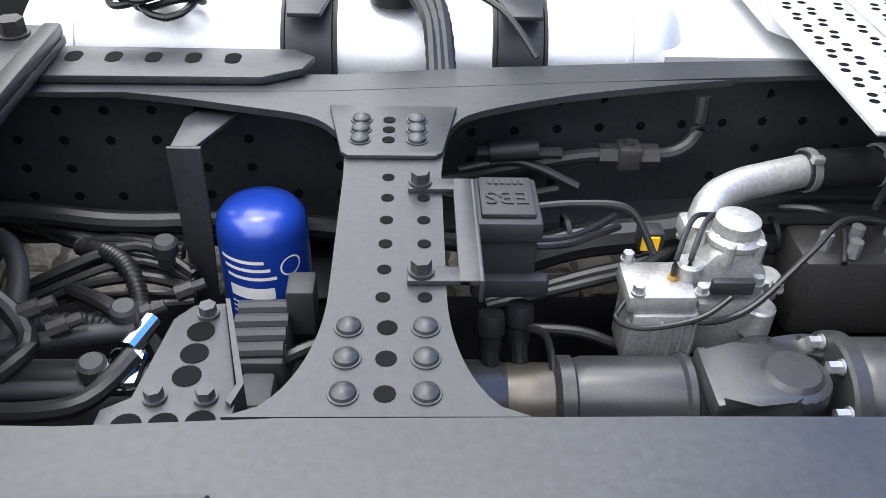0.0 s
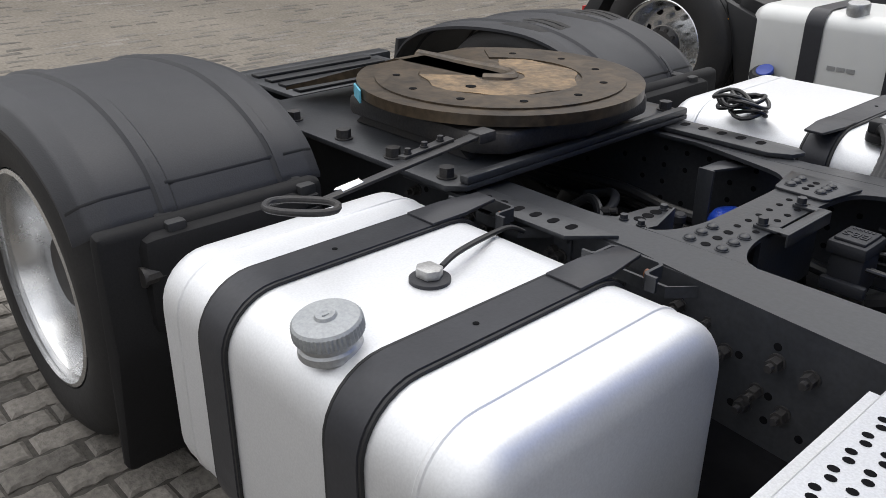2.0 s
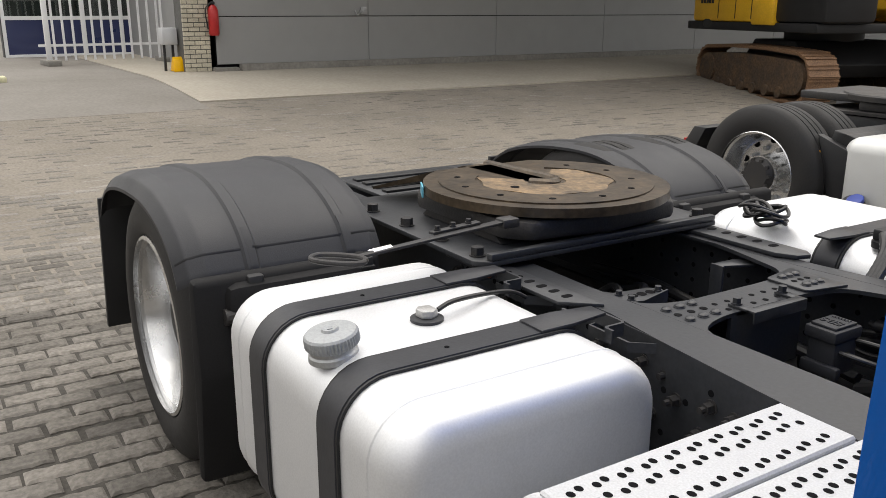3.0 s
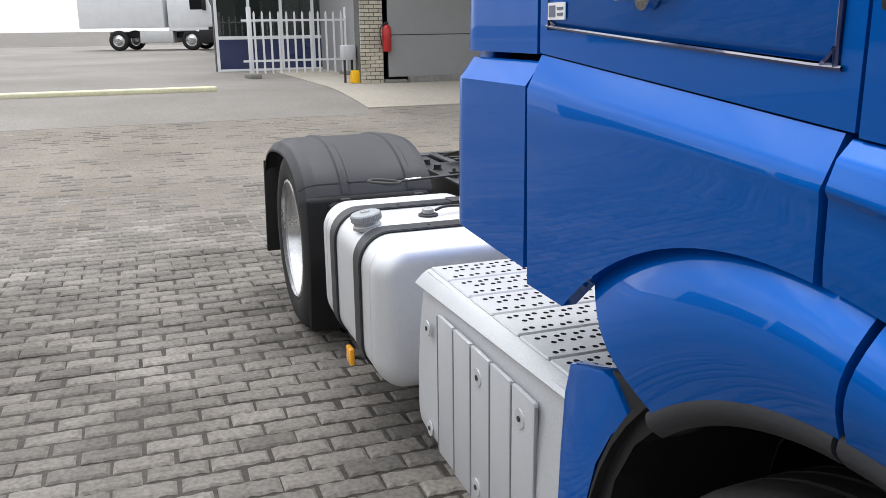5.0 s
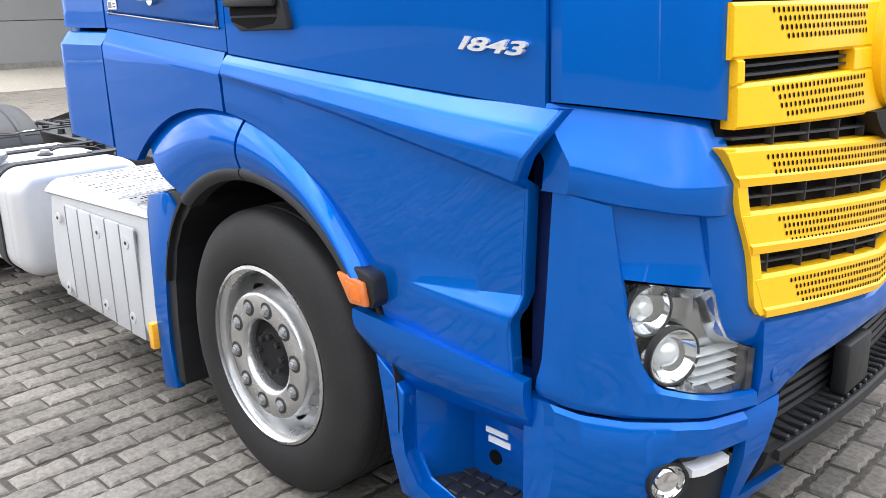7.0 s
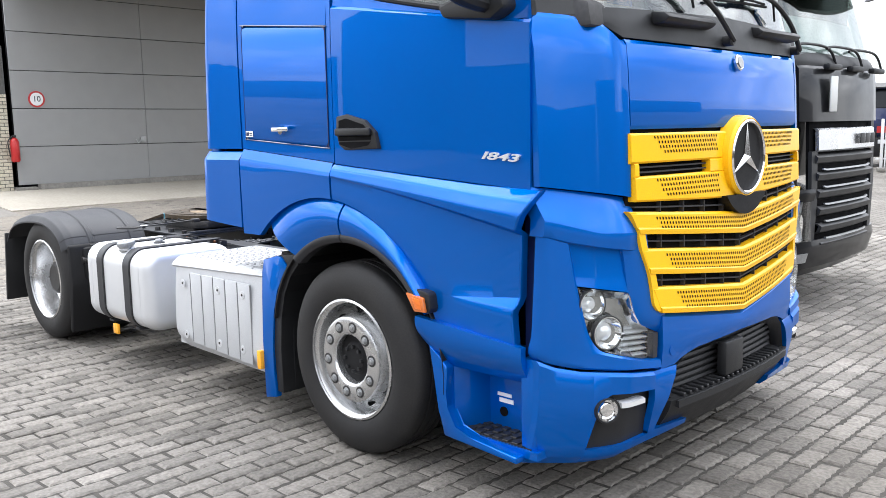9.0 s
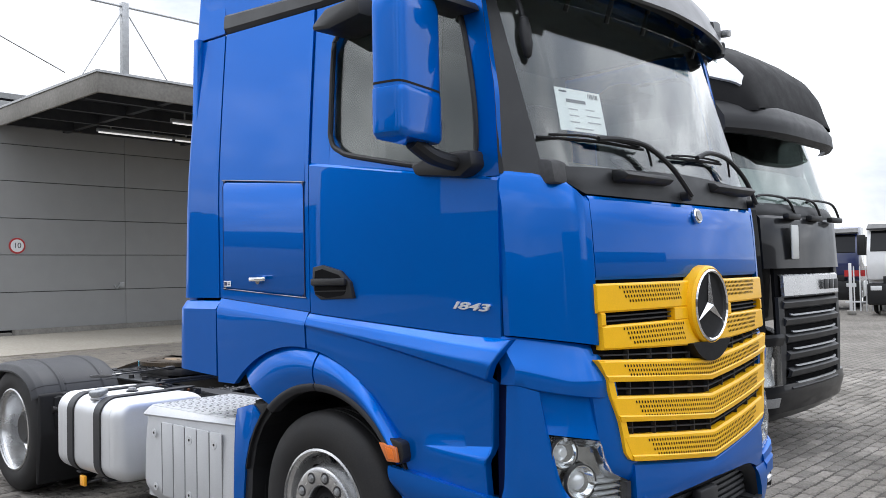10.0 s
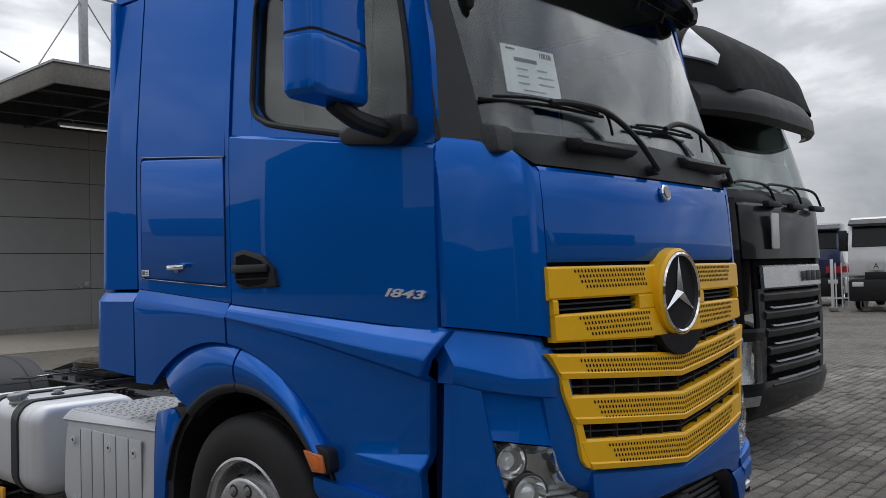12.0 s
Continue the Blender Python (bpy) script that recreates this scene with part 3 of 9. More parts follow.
barrier(pose(-18.3, 0.42, 0.5, 0, 0, 4) @ Matrix.Diagonal((1, 1, 0.90, 1)), 13, "white steel palisade barrier on concrete feet")

# office front behind the barrier
office = empty("wall_office")
tagged(office, "glazed office front with white frames and grey panels", "wall", kind="structure")
bb = B()
box(bb, -47, -19.0, 4.3, 4.8, 0.4, 5.0)
part("wall_face", bb, CLAD, office)
for k in range(12):
    x = -46.8 + k * 2.3
    bb = B()
    box(bb, x, x + 2.1, 4.22, 4.3, 0.55, 1.5)
    part("panel", bb, NAVY, office)
    bb = B()
    box(bb, x, x + 2.1, 4.24, 4.29, 1.6, 3.6)
    part("pane", bb, GLASS, office)
    # dark sheet stands in for the unlit room behind the pane
    bb = B()
    box(bb, x, x + 2.1, 4.295, 4.31, 1.6, 3.6)
    part("pane_backing", bb, INTERIOR, office)
    for a, c, z0, z1 in ((x - 0.08, x + 0.06, 0.5, 3.7), (x, x + 2.1, 1.5, 1.6), (x, x + 2.1, 3.6, 3.7), (x + 1.0, x + 1.1, 0.5, 3.6)):
        bb = B()
        box(bb, a, c, 4.16, 4.31, z0, z1)
        part("frame", bb, WHITE, office)
bb = B()
box(bb, -19.0, -15.2, 2.62, 3.2, 0.4, 5.0)
part("wall_face", bb, CLAD, office)

front = empty("wall_entrance")
tagged(front, "office entrance front with dark panels and white frames", "wall", kind="structure")
FX0 = -21.5
bb = B()
box(bb, FX0 - 0.4, FX0 - 0.06, 0.05, 3.3, 0.4, 5.0)
part("wall_face", bb, INTERIOR, front)
for k in range(4):
    y = 0.1 + k * 0.8
    bb = B()
    box(bb, FX0 - 0.05, FX0 - 0.02, y + 0.04, y + 0.76, 0.52, 1.28)
    part("panel", bb, NAVY, front)
    bb = B()
    box(bb, FX0 - 0.045, FX0 - 0.03, y + 0.04, y + 0.76, 1.36, 2.9)
    part("pane", bb, GLASS, front)
    for a, c, z0, z1 in ((y - 0.035, y + 0.035, 0.5, 3.0), (y + 0.035, y + 0.765, 1.28, 1.36), (y + 0.035, y + 0.765, 2.9, 3.0), (y + 0.035, y + 0.765, 0.5, 0.56)):
        bb = B()
        box(bb, FX0 - 0.06, FX0, a, c, z0, z1, 0.004, 1)
        part("frame", bb, WHITE, front)

post_box = empty("post_box")
tagged(post_box, "grey free-standing letter box on two legs", "letter box")
bb = B()
box(bb, -15.75, -15.45, 1.84, 2.08, 0.95, 1.22, 0.01)
part("box_body", bb, WHITEPL, post_box)
for y in (1.89, 2.03):
    bb = B()
    box(bb, -15.62, -15.58, y - 0.02, y + 0.02, 0.5, 0.96)
    part("leg", bb, CHASSIS, post_box)
chock = empty("wheel_chock")
tagged(chock, "yellow plastic wheel chock on the concrete path", "chock")
bb = B()
prism(bb, [(-15.6, 0.52), (-15.3, 0.52), (-15.34, 0.72), (-15.42, 0.76)], "y", 1.96, 2.14, 0.01)
part("chock_body", bb, YELLOW, chock)

curb = empty("timber_beam")
tagged(curb, "long pale yellow painted kerb beam on the yard", "beam")
bb = B()
box(bb, -14.98, -14.68, -8.5, -0.6, 0.49, 0.58, 0.02)
part("beam_body", bb, material("pale yellow paint", (0.62, 0.60, 0.40), 0.7, 0, 40, 0.1, 3, 0.4, 0.1), curb)


# plain unseen walls, added to close the yard and darken reflections in the paint
def far_wall(nm, runs):
    w = empty(nm)
    tagged(w, "plain dark walls added outside the view", "wall", kind="structure")
    for x0, x1, y0, y1, h in runs:
        bb = B()
        box(bb, x0, x1, y0, y1, -0.05, h)
        part("wall_part", bb, FARWALL, w)


far_wall("wall_south", [(-45, -27, -26.4, -26, 5.5), (-27, -14, -27.4, -27, 7.6), (-14, -9, -26.4, -26, 4.2), (-9, 2, -25.4, -25, 6.8), (2, 9, -26.4, -26, 4.6), (9, 17, -27.4, -27, 7.8), (17, 30, -26.4, -26, 5.2)])
far_wall("wall_east", [(29.6, 30, -26, -14, 5.0), (30.6, 31, -14, -4, 6.8), (29.6, 30, -4, 9, 4.4), (30.6, 31, 9, 22, 6.2), (29.6, 30, 22, 40, 5.0)])


# ---- the tractor unit ----
truck = empty("tractor_unit")
tagged(truck, "blue tractor truck with yellow grille on block paving", "truck")


def side_w(x, z):
    """Half width of the cab's side."""
    w = 1.22
    if x > -0.1:
        w -= 0.10 * ((x + 0.1) / 1.16) ** 1.6
    if x < -0.85:
        w += 0.014 * (-0.85 - x) / 0.395 - 0.010 * max(0.0, (-1.19 - x) / 0.055) ** 2
    if z > 2.1:
        w -= 0.10 * ((z - 2.1) / 1.3) ** 1.2
    return w


FRONT = [(0.2, 1.37), (0.45, 1.425), (0.8, 1.43), (1.2, 1.415), (1.57, 1.395), (1.88, 1.375), (2.05, 1.345), (2.26, 1.285), (2.9, 1.09), (3.1, 1.02)]


def front_x(y, z):
    y = abs(y)
    return table(z, FRONT) - 0.10 * y * y - 1.1 * max(0.0, y - 0.85) ** 1.35


def side_strip(bm, x0, x1, nu, lines, back=0.03, sub=2, rear=None, front=None):
    """Side panel: lines give (z, offset outwards) from top to bottom at x; rear(z) and front(z) shift its ends."""
    nl = len(lines) - 1
    n = nl * sub

    def fn(u, v):
        x = lerp(x0, x1, u)
        k = min(int(v * nl + 1e-6), nl - 1)
        f = v * nl - k
        (za, oa), (zb, ob) = lines[k](x), lines[k + 1](x)
        z, o = lerp(za, zb, f), lerp(oa, ob, f)
        w = side_w(x, z) + o
        if rear:
            x += (rear(z) - x0) * max(0.0, 1 - u * 1.6)
        if front:
            e = max(0.0, (u - 0.80) / 0.20)
            x += (front(z) - x1) * e * e * (3 - 2 * e)
        return Vector((x, -w, z))
    slab(bm, fn, nu, n, (0, back, 0))


def rear_edge(z):
    """The cab's rear edge leans forward towards the roof."""
    return table(z, [(1.05, -1.192), (1.3, -1.187), (1.5, -1.178), (2.3, -1.135), (3.0, -1.108), (3.3, -1.095), (3.6, -1.05), (3.9, -1.01)])


def front_strip(bm, y0, y1, nu, lines, back=0.03, sub=2):
    nl = len(lines) - 1
    n = nl * sub

    def fn(u, v):
        y = lerp(y0, y1, u)
        k = min(int(v * nl + 1e-6), nl - 1)
        f = v * nl - k
        (za, oa), (zb, ob) = lines[k](y), lines[k + 1](y)
        z, o = lerp(za, zb, f), lerp(oa, ob, f)
        return Vector((front_x(y, z) + o, y, z))
    slab(bm, fn, nu, n, (-back, 0, 0))


def both(name, bm, mat, parent, label="", sharp=35):
    c = mirrored(bm)
    part(name, c, mat, parent, label, sharp)
    return part(name, bm, mat, parent, label, sharp)


cab = empty("cab")
cab.parent = truck

# rear corner panels, upper and lower
bm = B()
side_strip(bm, -1.245, -0.835, 16, [lambda x: (2.98, 0), lambda x: (2.2, 0), lambda x: (1.512, 0)], sub=4, rear=rear_edge)
both("rear_side_panel", bm, BLUE, cab)
bm = B()
side_strip(bm, -1.245, -0.835, 16, [lambda x: (1.498, -0.010), lambda x: (1.452, 0.024), lambda x: (1.109 - 0.06 * (x + 1.22), 0.024)], sub=3, rear=rear_edge)
both("rear_lower_panel", bm, BLUE, cab)


# storage flap surround and flap
def sill(x):
    return 1.515 - 0.085 * (x + 0.83)


def hatch_lo(x):
    return 1.56 - 0.06 * (x + 0.78)


def hatch_hi(x):
    return 2.153 - 0.09 * (x + 0.78)


def upper_hi(x):
    return table(x, [(-0.84, 2.985), (-0.79, 2.98), (-0.02, 2.948)])


bm = B()
side_strip(bm, -0.822, -0.785, 2, [lambda x: (upper_hi(x), 0), lambda x: (2.2, 0), lambda x: (sill(x), 0)], sub=4)
side_strip(bm, -0.785, -0.072, 6, [lambda x: (upper_hi(x), 0), lambda x: (2.3, 0), lambda x: (hatch_hi(x) + 0.002, 0)], sub=4)
side_strip(bm, -0.785, -0.072, 6, [lambda x: (hatch_lo(x) - 0.002, 0), lambda x: (sill(x), 0)], sub=2)
side_strip(bm, -0.072, -0.042, 2, [lambda x: (upper_hi(x), 0), lambda x: (2.2, 0), lambda x: (sill(x), 0)], sub=4)
both("bunk_side_panel", bm, BLUE, cab)
bm = B()
side_strip(bm, -0.781, -0.076, 12, [lambda x: (hatch_hi(x) - 0.003, -0.004), lambda x: (hatch_hi(x) - 0.016, 0.004), lambda x: (hatch_lo(x) + 0.016, 0.004), lambda x: (hatch_lo(x) + 0.003, -0.004)], sub=2)
hatch = both("storage_flap", bm, BLUE, cab)
# navy line puts the shade of the groove round the flap into colour
bm = B()
ring_pts = []
for cx, cz, a0 in ((-0.745, hatch_hi(-0.78) - 0.036, 180), (-0.112, hatch_hi(-0.08) - 0.036, 90), (-0.112, hatch_lo(-0.08) + 0.036, 0), (-0.745, hatch_lo(-0.78) + 0.036, -90)):
    for k in range(5):
        a = radians(a0 - 22.5 * k)
        x, z = cx + 0.036 * math.cos(a), cz + 0.036 * math.sin(a)
        ring_pts.append((x, -(side_w(x, z) + 0.0025), z))
tube(bm, ring_pts + [ring_pts[0]], 0.0034, 6, 2)
both("flap_seam", bm, NAVY, hatch)
bm = B()
disc(bm, (-0.44, -1.226, 1.605), 0.02, -0.018, "y", 14)
box(bm, -0.51, -0.37, -1.252, -1.24, 1.60, 1.622, 0.005)
part("lock", bm, CHROME, hatch, "chrome turn lock")
bm = B()
box(bm, -0.775, -0.71, -1.2285, -1.226, 1.575, 1.605)
part("sticker", bm, PAPER, hatch, "small white dealer sticker")
bm = B()
box(bm, -0.77, -0.745, -1.2295, -1.2283, 1.58, 1.60)
box(bm, -0.738, -0.715, -1.2295, -1.2283, 1.592, 1.597)
box(bm, -0.738, -0.715, -1.2295, -1.2283, 1.582, 1.587)
part("print", bm, NAVY, hatch)


# door with its window opening
def door_lo(x):
    return 1.448 - 0.085 * (x + 0.09)


def ridge(x):
    return 2.171 - 0.149 * (x + 0.08)


def win_lo(x):
    return table(x, [(0.10, 2.30), (0.12, 2.24), (0.17, 2.205), (0.25, 2.175), (0.574, 2.105), (0.88, 2.048), (0.94, 2.055), (0.965, 2.10)])


def win_hi(x):
    return table(x, [(0.10, 2.70), (0.12, 2.77), (0.17, 2.805), (0.5, 2.83), (0.75, 2.815)])


def door_hi(x):
    return trim_lo(x) - 0.004


def trim_hi(x):
    return table(x, [(-0.84, 3.10), (-0.81, 3.095), (0.03, 3.035), (0.67, 3.01), (0.92, 2.985)])


def trim_lo(x):
    return table(x, [(-0.84, 2.99), (-0.79, 2.985), (-0.02, 2.953), (0.63, 2.955), (0.82, 2.94), (0.92, 2.86)])


def door_front(z):
    return table(z, [(1.3, 1.065), (2.05, 1.068), (2.38, 1.045), (2.85, 0.955), (2.95, 0.92)])


bm = B()
side_strip(bm, -0.036, 1.067, 16, [lambda x: (ridge(x) + 0.012, -0.010), lambda x: (ridge(x), 0.0), lambda x: (1.75, 0.002), lambda x: (door_lo(x), 0)], sub=3)
side_strip(bm, -0.036, 0.10, 4, [lambda x: (door_hi(x), -0.01), lambda x: (2.5, -0.01), lambda x: (ridge(x) + 0.012, -0.01)], sub=4)
side_strip(bm, 0.10, 0.75, 12, [lambda x: (door_hi(x), -0.01), lambda x: (win_hi(x), -0.012)], sub=2)
side_strip(bm, 0.10, 0.965, 16, [lambda x: (win_lo(x), -0.012), lambda x: (ridge(x) + 0.012, -0.01)], sub=2)


def jamb(u, v):
    z = lerp(2.022, 2.935, v)
    a = table(z, [(2.0, 0.967), (2.28, 0.965), (2.48, 0.935), (2.70, 0.885), (2.77, 0.85), (2.812, 0.755), (2.9, 0.752)])
    x = lerp(a, door_front(z), u)
    return Vector((x, -(side_w(x, z) - 0.011), z))


slab(bm, jamb, 4, 24, (0, 0.03, 0))
door = both("door", bm, BLUE, cab)
bm = B()
side_strip(bm, 0.09, 0.75, 12, [lambda x: (win_hi(x) + 0.006, -0.035), lambda x: (win_lo(x) - 0.006, -0.035)], back=0.005)
side_strip(bm, 0.75, 0.97, 6, [lambda x: (table(x, [(0.75, 2.82), (0.85, 2.77), (0.885, 2.70), (0.935, 2.48), (0.97, 2.26)]), -0.035), lambda x: (win_lo(x) - 0.006, -0.035)], back=0.005)
ob = both("side_window", bm, GLASS, door)
ob.visible_shadow = False
bm = B()
pts = [(0.103, 2.30), (0.103, 2.70), (0.125, 2.77), (0.175, 2.80), (0.5, 2.822), (0.74, 2.807), (0.84, 2.762), (0.875, 2.70), (0.925, 2.48), (0.955, 2.28), (0.958, 2.11), (0.935, 2.062), (0.88, 2.055), (0.574, 2.113), (0.25, 2.183), (0.175, 2.213), (0.125, 2.245), (0.103, 2.30)]
tube(bm, [(x, -(side_w(x, z) - 0.010), z) for x, z in pts], 0.013, 8, 3)
both("window_seal", bm, BLACK, door)
# handle recess
bm = B()
prism(bm, [(-0.010, 1.665), (0.065, 1.675), (0.195, 1.645), (0.260, 1.59), (0.280, 1.515), (0.045, 1.508), (0.005, 1.53), (-0.015, 1.59)], "y", -1.226, -1.17, 0.006)
hd = part("handle_shell", bm, BLACK, door)
# black pads stand in for the shade inside the handle recess
bm = B()
prism(bm, [(0.010, 1.645), (0.065, 1.655), (0.185, 1.625), (0.235, 1.585), (0.235, 1.555), (0.005, 1.55)], "y", -1.2275, -1.215)
prism(bm, [(0.010, 1.535), (0.095, 1.515), (0.215, 1.53), (0.235, 1.548), (0.010, 1.545)], "y", -1.2275, -1.215)
part("handle_recess", bm, VOID, hd)
bm = B()
box(bm, -0.005, 0.245, -1.246, -1.228, 1.575, 1.61, 0.008)
part("pull", bm, BLACK, hd)
badge_at = pose(0.914, -1.141, 1.482, 90, 4, 5) @ Matrix.Diagonal((0.84, 0.34, 1, 1))
badge = words("1843", 0.125, badge_at, REFLECTOR, "badge", door, 0.007, "chrome model number 1843", 0.003, 0.25)
# the first figure stands as close as the others
badge_back = badge_at.inverted()


def upright_x(co):
    p = badge_back @ co
    return p.x - 0.25 * p.y


badge_x = sorted(upright_x(v.co) for v in badge.data.vertices)
gap, edge = max((b - a, a) for a, b in zip(badge_x, badge_x[1:]) if b < -0.03)
for v in badge.data.vertices:
    if upright_x(v.co) <= edge + 1e-5:
        v.co += badge_at.to_3x3() @ Vector((max(0, gap - 0.008), 0, 0))


# lower side panels with the crease over the wheel
ARC_X, ARC_Z, ARC_R = -0.13, 0.517, 0.76


def arch_top(x, least):
    d = ARC_R ** 2 - (x - ARC_X) ** 2
    return max(least, ARC_Z + math.sqrt(d)) if d > 0 else least


bm = B()
side_strip(bm, -0.822, -0.058, 20, [lambda x: (sill(x) - 0.0035, -0.004), lambda x: (sill(x) - 0.066, 0.026), lambda x: (lerp(sill(x), arch_top(x, 1.055), 0.5), 0.024), lambda x: (arch_top(x, 1.055), 0.021)], sub=3)
both("rear_wing_panel", bm, BLUE, cab)


def ramp(x):
    t = min(max((x - 0.05) / 1.0, 0), 1)
    return t * t * (1.6 - 0.6 * t)


def crease(x):
    return door_lo(x) - 0.0035 - table(x, [(-0.1, 0.05), (0.5, 0.075), (1.05, 0.102)])


def wing_lo(x):
    return arch_top(x, lerp(0.775, 0.705, (x - 0.52) / 0.54))


def wing_front(z):
    """The wing's front edge, with the nose of the upper crease and of the lower fold."""
    return table(z, [(0.70, 1.006), (0.80, 0.998), (0.842, 0.996), (0.875, 1.012), (0.95, 1.016), (1.10, 1.026), (1.165, 1.030), (1.195, 1.034), (1.25, 1.060), (1.30, 1.092), (1.36, 1.110)])


def lower_fold(x):
    """How far the small fold over the sill stands out."""
    t = min(max((x - 0.66) / 0.36, 0), 1)
    return 0.034 * t


def under(x, share, front_z):
    """A line on the wing's flat field, falling to its height at the front edge."""
    t = min(max((x - 0.30) / 0.40, 0), 1)
    return max(lerp(lerp(crease(x) - 0.06, wing_lo(x), share), front_z, t * t * (3 - 2 * t)), wing_lo(x) + 0.012)


WING = [
    lambda x: (door_lo(x) - 0.0035, -0.004),
    lambda x: (lerp(door_lo(x) - 0.0035, crease(x), 0.40), lerp(-0.004, 0.028 + 0.042 * ramp(x), 0.63)),
    lambda x: (crease(x), 0.028 + 0.042 * ramp(x)),
    lambda x: (crease(x) - 0.004 - 0.050 * ramp(x), 0.028 + 0.036 * ramp(x)),
    lambda x: (crease(x) - 0.014 - 0.065 * ramp(x), 0.022 - 0.004 * ramp(x)),
    lambda x: (under(x, 0.55, lerp(0.886, 0.910, max(0, x - 0.7) / 0.36)), 0.020 - 0.012 * ramp(x)),
    lambda x: (under(x, 0.70, lerp(0.880, 0.856, max(0, x - 0.7) / 0.36)), 0.019 - 0.012 * ramp(x) + lower_fold(x)),
    lambda x: (wing_lo(x), 0.017 - 0.012 * ramp(x) + lower_fold(x))]
bm = B()
side_strip(bm, -0.047, 1.040, 60, WING, sub=4, front=wing_front)
wing = both("front_wing_panel", bm, BLUE, cab)


def wing_return(u, v):
    """Rounded front edge of the wing, turned inwards."""
    k = min(int(v * 7 + 1e-6), 6)
    f = v * 7 - k
    (za, oa), (zb, ob_) = WING[k](1.04), WING[k + 1](1.04)
    z, o = lerp(za, zb, f), lerp(oa, ob_, f)
    a = min(u * 2.0, 1.0) * math.pi / 2
    return Vector((wing_front(z) + 0.0005 + 0.006 * math.sin(a), -(side_w(1.04, z) + o - 0.001 - 0.012 * (1 - math.cos(a)) - 0.030 * max(0, u - 0.5) * 2), z))


bm = B()
slab(bm, wing_return, 10, 56, (-0.006, 0.002, 0))
both("wing_return", bm, BLUE, cab)


def flare_fn(a0, a1):
    def fn(u, v):
        a = radians(lerp(a0, a1, u))
        lean = a - radians(13) * max(0.0, 1 - abs(math.degrees(a) - 91) / 37)
        inner = Vector((0.02 + 0.624 * math.cos(a), 0.48 + 0.624 * math.sin(a)))
        outer = Vector((ARC_X + ARC_R * math.cos(lean), ARC_Z + ARC_R * math.sin(lean)))
        if a < radians(40):
            k = (radians(40) - a) / radians(40)
            outer = outer.lerp(inner + Vector((0.088, 0.03)), k * 0.9)
        p = inner.lerp(outer, v)
        o = 0.024 * (1 - v) + 0.03 * math.sin(math.pi * v)
        return Vector((p.x, -(1.214 + o - 0.01 * max(0, p.x)), p.y))
    return fn


bm = B()
slab(bm, flare_fn(91.5, 128), 22, 8, (0, 0.03, 0))
both("arch_flare", bm, BLUE, cab)
bm = B()
slab(bm, flare_fn(30, 90.5), 26, 8, (0, 0.03, 0))
both("arch_flare", bm, BLUE, cab)


def lip_fn(a0, a1):
    def fn(u, v):
        a = radians(lerp(a0, a1, u))
        r = lerp(0.630, 0.586, v)
        y = 1.236 + 0.012 * math.sin(math.pi * v) - 0.015 * v
        return Vector((0.02 + r * math.cos(a), -y, 0.48 + r * math.sin(a)))
    return fn


bm = B()
slab(bm, lip_fn(92.3, 130), 24, 5, (0, 0.05, 0))
both("arch_lip", bm, GREYPL, cab)
bm = B()
slab(bm, lip_fn(37, 91.5), 26, 5, (0, 0.05, 0))
both("arch_lip", bm, GREYPL, cab)
# wheel housing
bm = B()


def housing(u, v):
    a = radians(lerp(-5, 170, u))
    return Vector((0.64 * math.cos(a), lerp(-1.20, -0.55, v), 0.49 + 0.62 * math.sin(a)))


slab(bm, housing, 24, 2, (0, 0, 0.02))
box(bm, -0.66, 0.62, -0.56, -0.54, 0.35, 1.1)
box(bm, -0.68, -0.60, -1.10, -0.56, 0.2, 0.95)
both("wheel_housing", bm, BLACK, cab)

# side indicator
bm = B()
prism(bm, [(0.468, 0.893), (0.50, 0.908), (0.586, 0.894), (0.598, 0.882), (0.606, 0.824), (0.594, 0.800), (0.52, 0.799)], "y", -1.238, -1.18, 0.006)
ind = both("indicator_base", bm, BLACK, cab)
bm = B()
prism(bm, [(0.466, 0.884), (0.574, 0.872), (0.590, 0.806), (0.520, 0.803)], "y", -1.256, -1.237, 0.007)
both("indicator_lens", bm, ORANGE, ind, "orange side indicator lens")
bm = B()
prism(bm, [(0.510, 0.868), (0.556, 0.862), (0.570, 0.818), (0.530, 0.818)], "y", -1.2575, -1.255, 0.001)
both("indicator_prism", bm, material("ribbed orange lens", (0.70, 0.16, 0.02), 0.3), ind)

# sill band, step well and tread
bm = B()


def band(u, v):
    x = lerp(0.50, 1.055, u)
    zt = 0.778 - 0.068 * u
    zb = table(u, [(0, 0.655), (0.12, 0.59), (0.25, 0.562), (1, 0.545)])
    return Vector((x, -(1.229 - 0.06 * u + 0.010 * math.sin(math.pi * v) - 0.060 * v ** 1.8), lerp(zt, zb, v)))


slab(bm, band, 14, 8, (0, 0.03, 0))
both("sill_band", bm, BLUE, cab)
bm = B()
prism(bm, [(0.545, 0.66), (0.62, 0.60), (0.66, 0.56), (0.650, 0.46), (0.650, 0.38), (0.70, 0.296), (0.80, 0.274), (1.05, 0.252), (1.05, 0.222), (0.635, 0.248), (0.605, 0.36), (0.575, 0.54)], "y", -1.197, -1.14, 0.008)
both("step_frame", bm, BLUE, cab)
bm = B()
box(bm, 0.62, 1.12, -1.0, -0.96, 0.26, 0.66)
well = both("step_well", bm, BLUE, cab)
bm = B()
prism(bm, [(0.66, -1.15), (0.75, -0.98), (0.72, -0.98), (0.62, -1.15)], "z", 0.276, 0.62)
both("well_side", bm, BLUE, well)
bm = B()
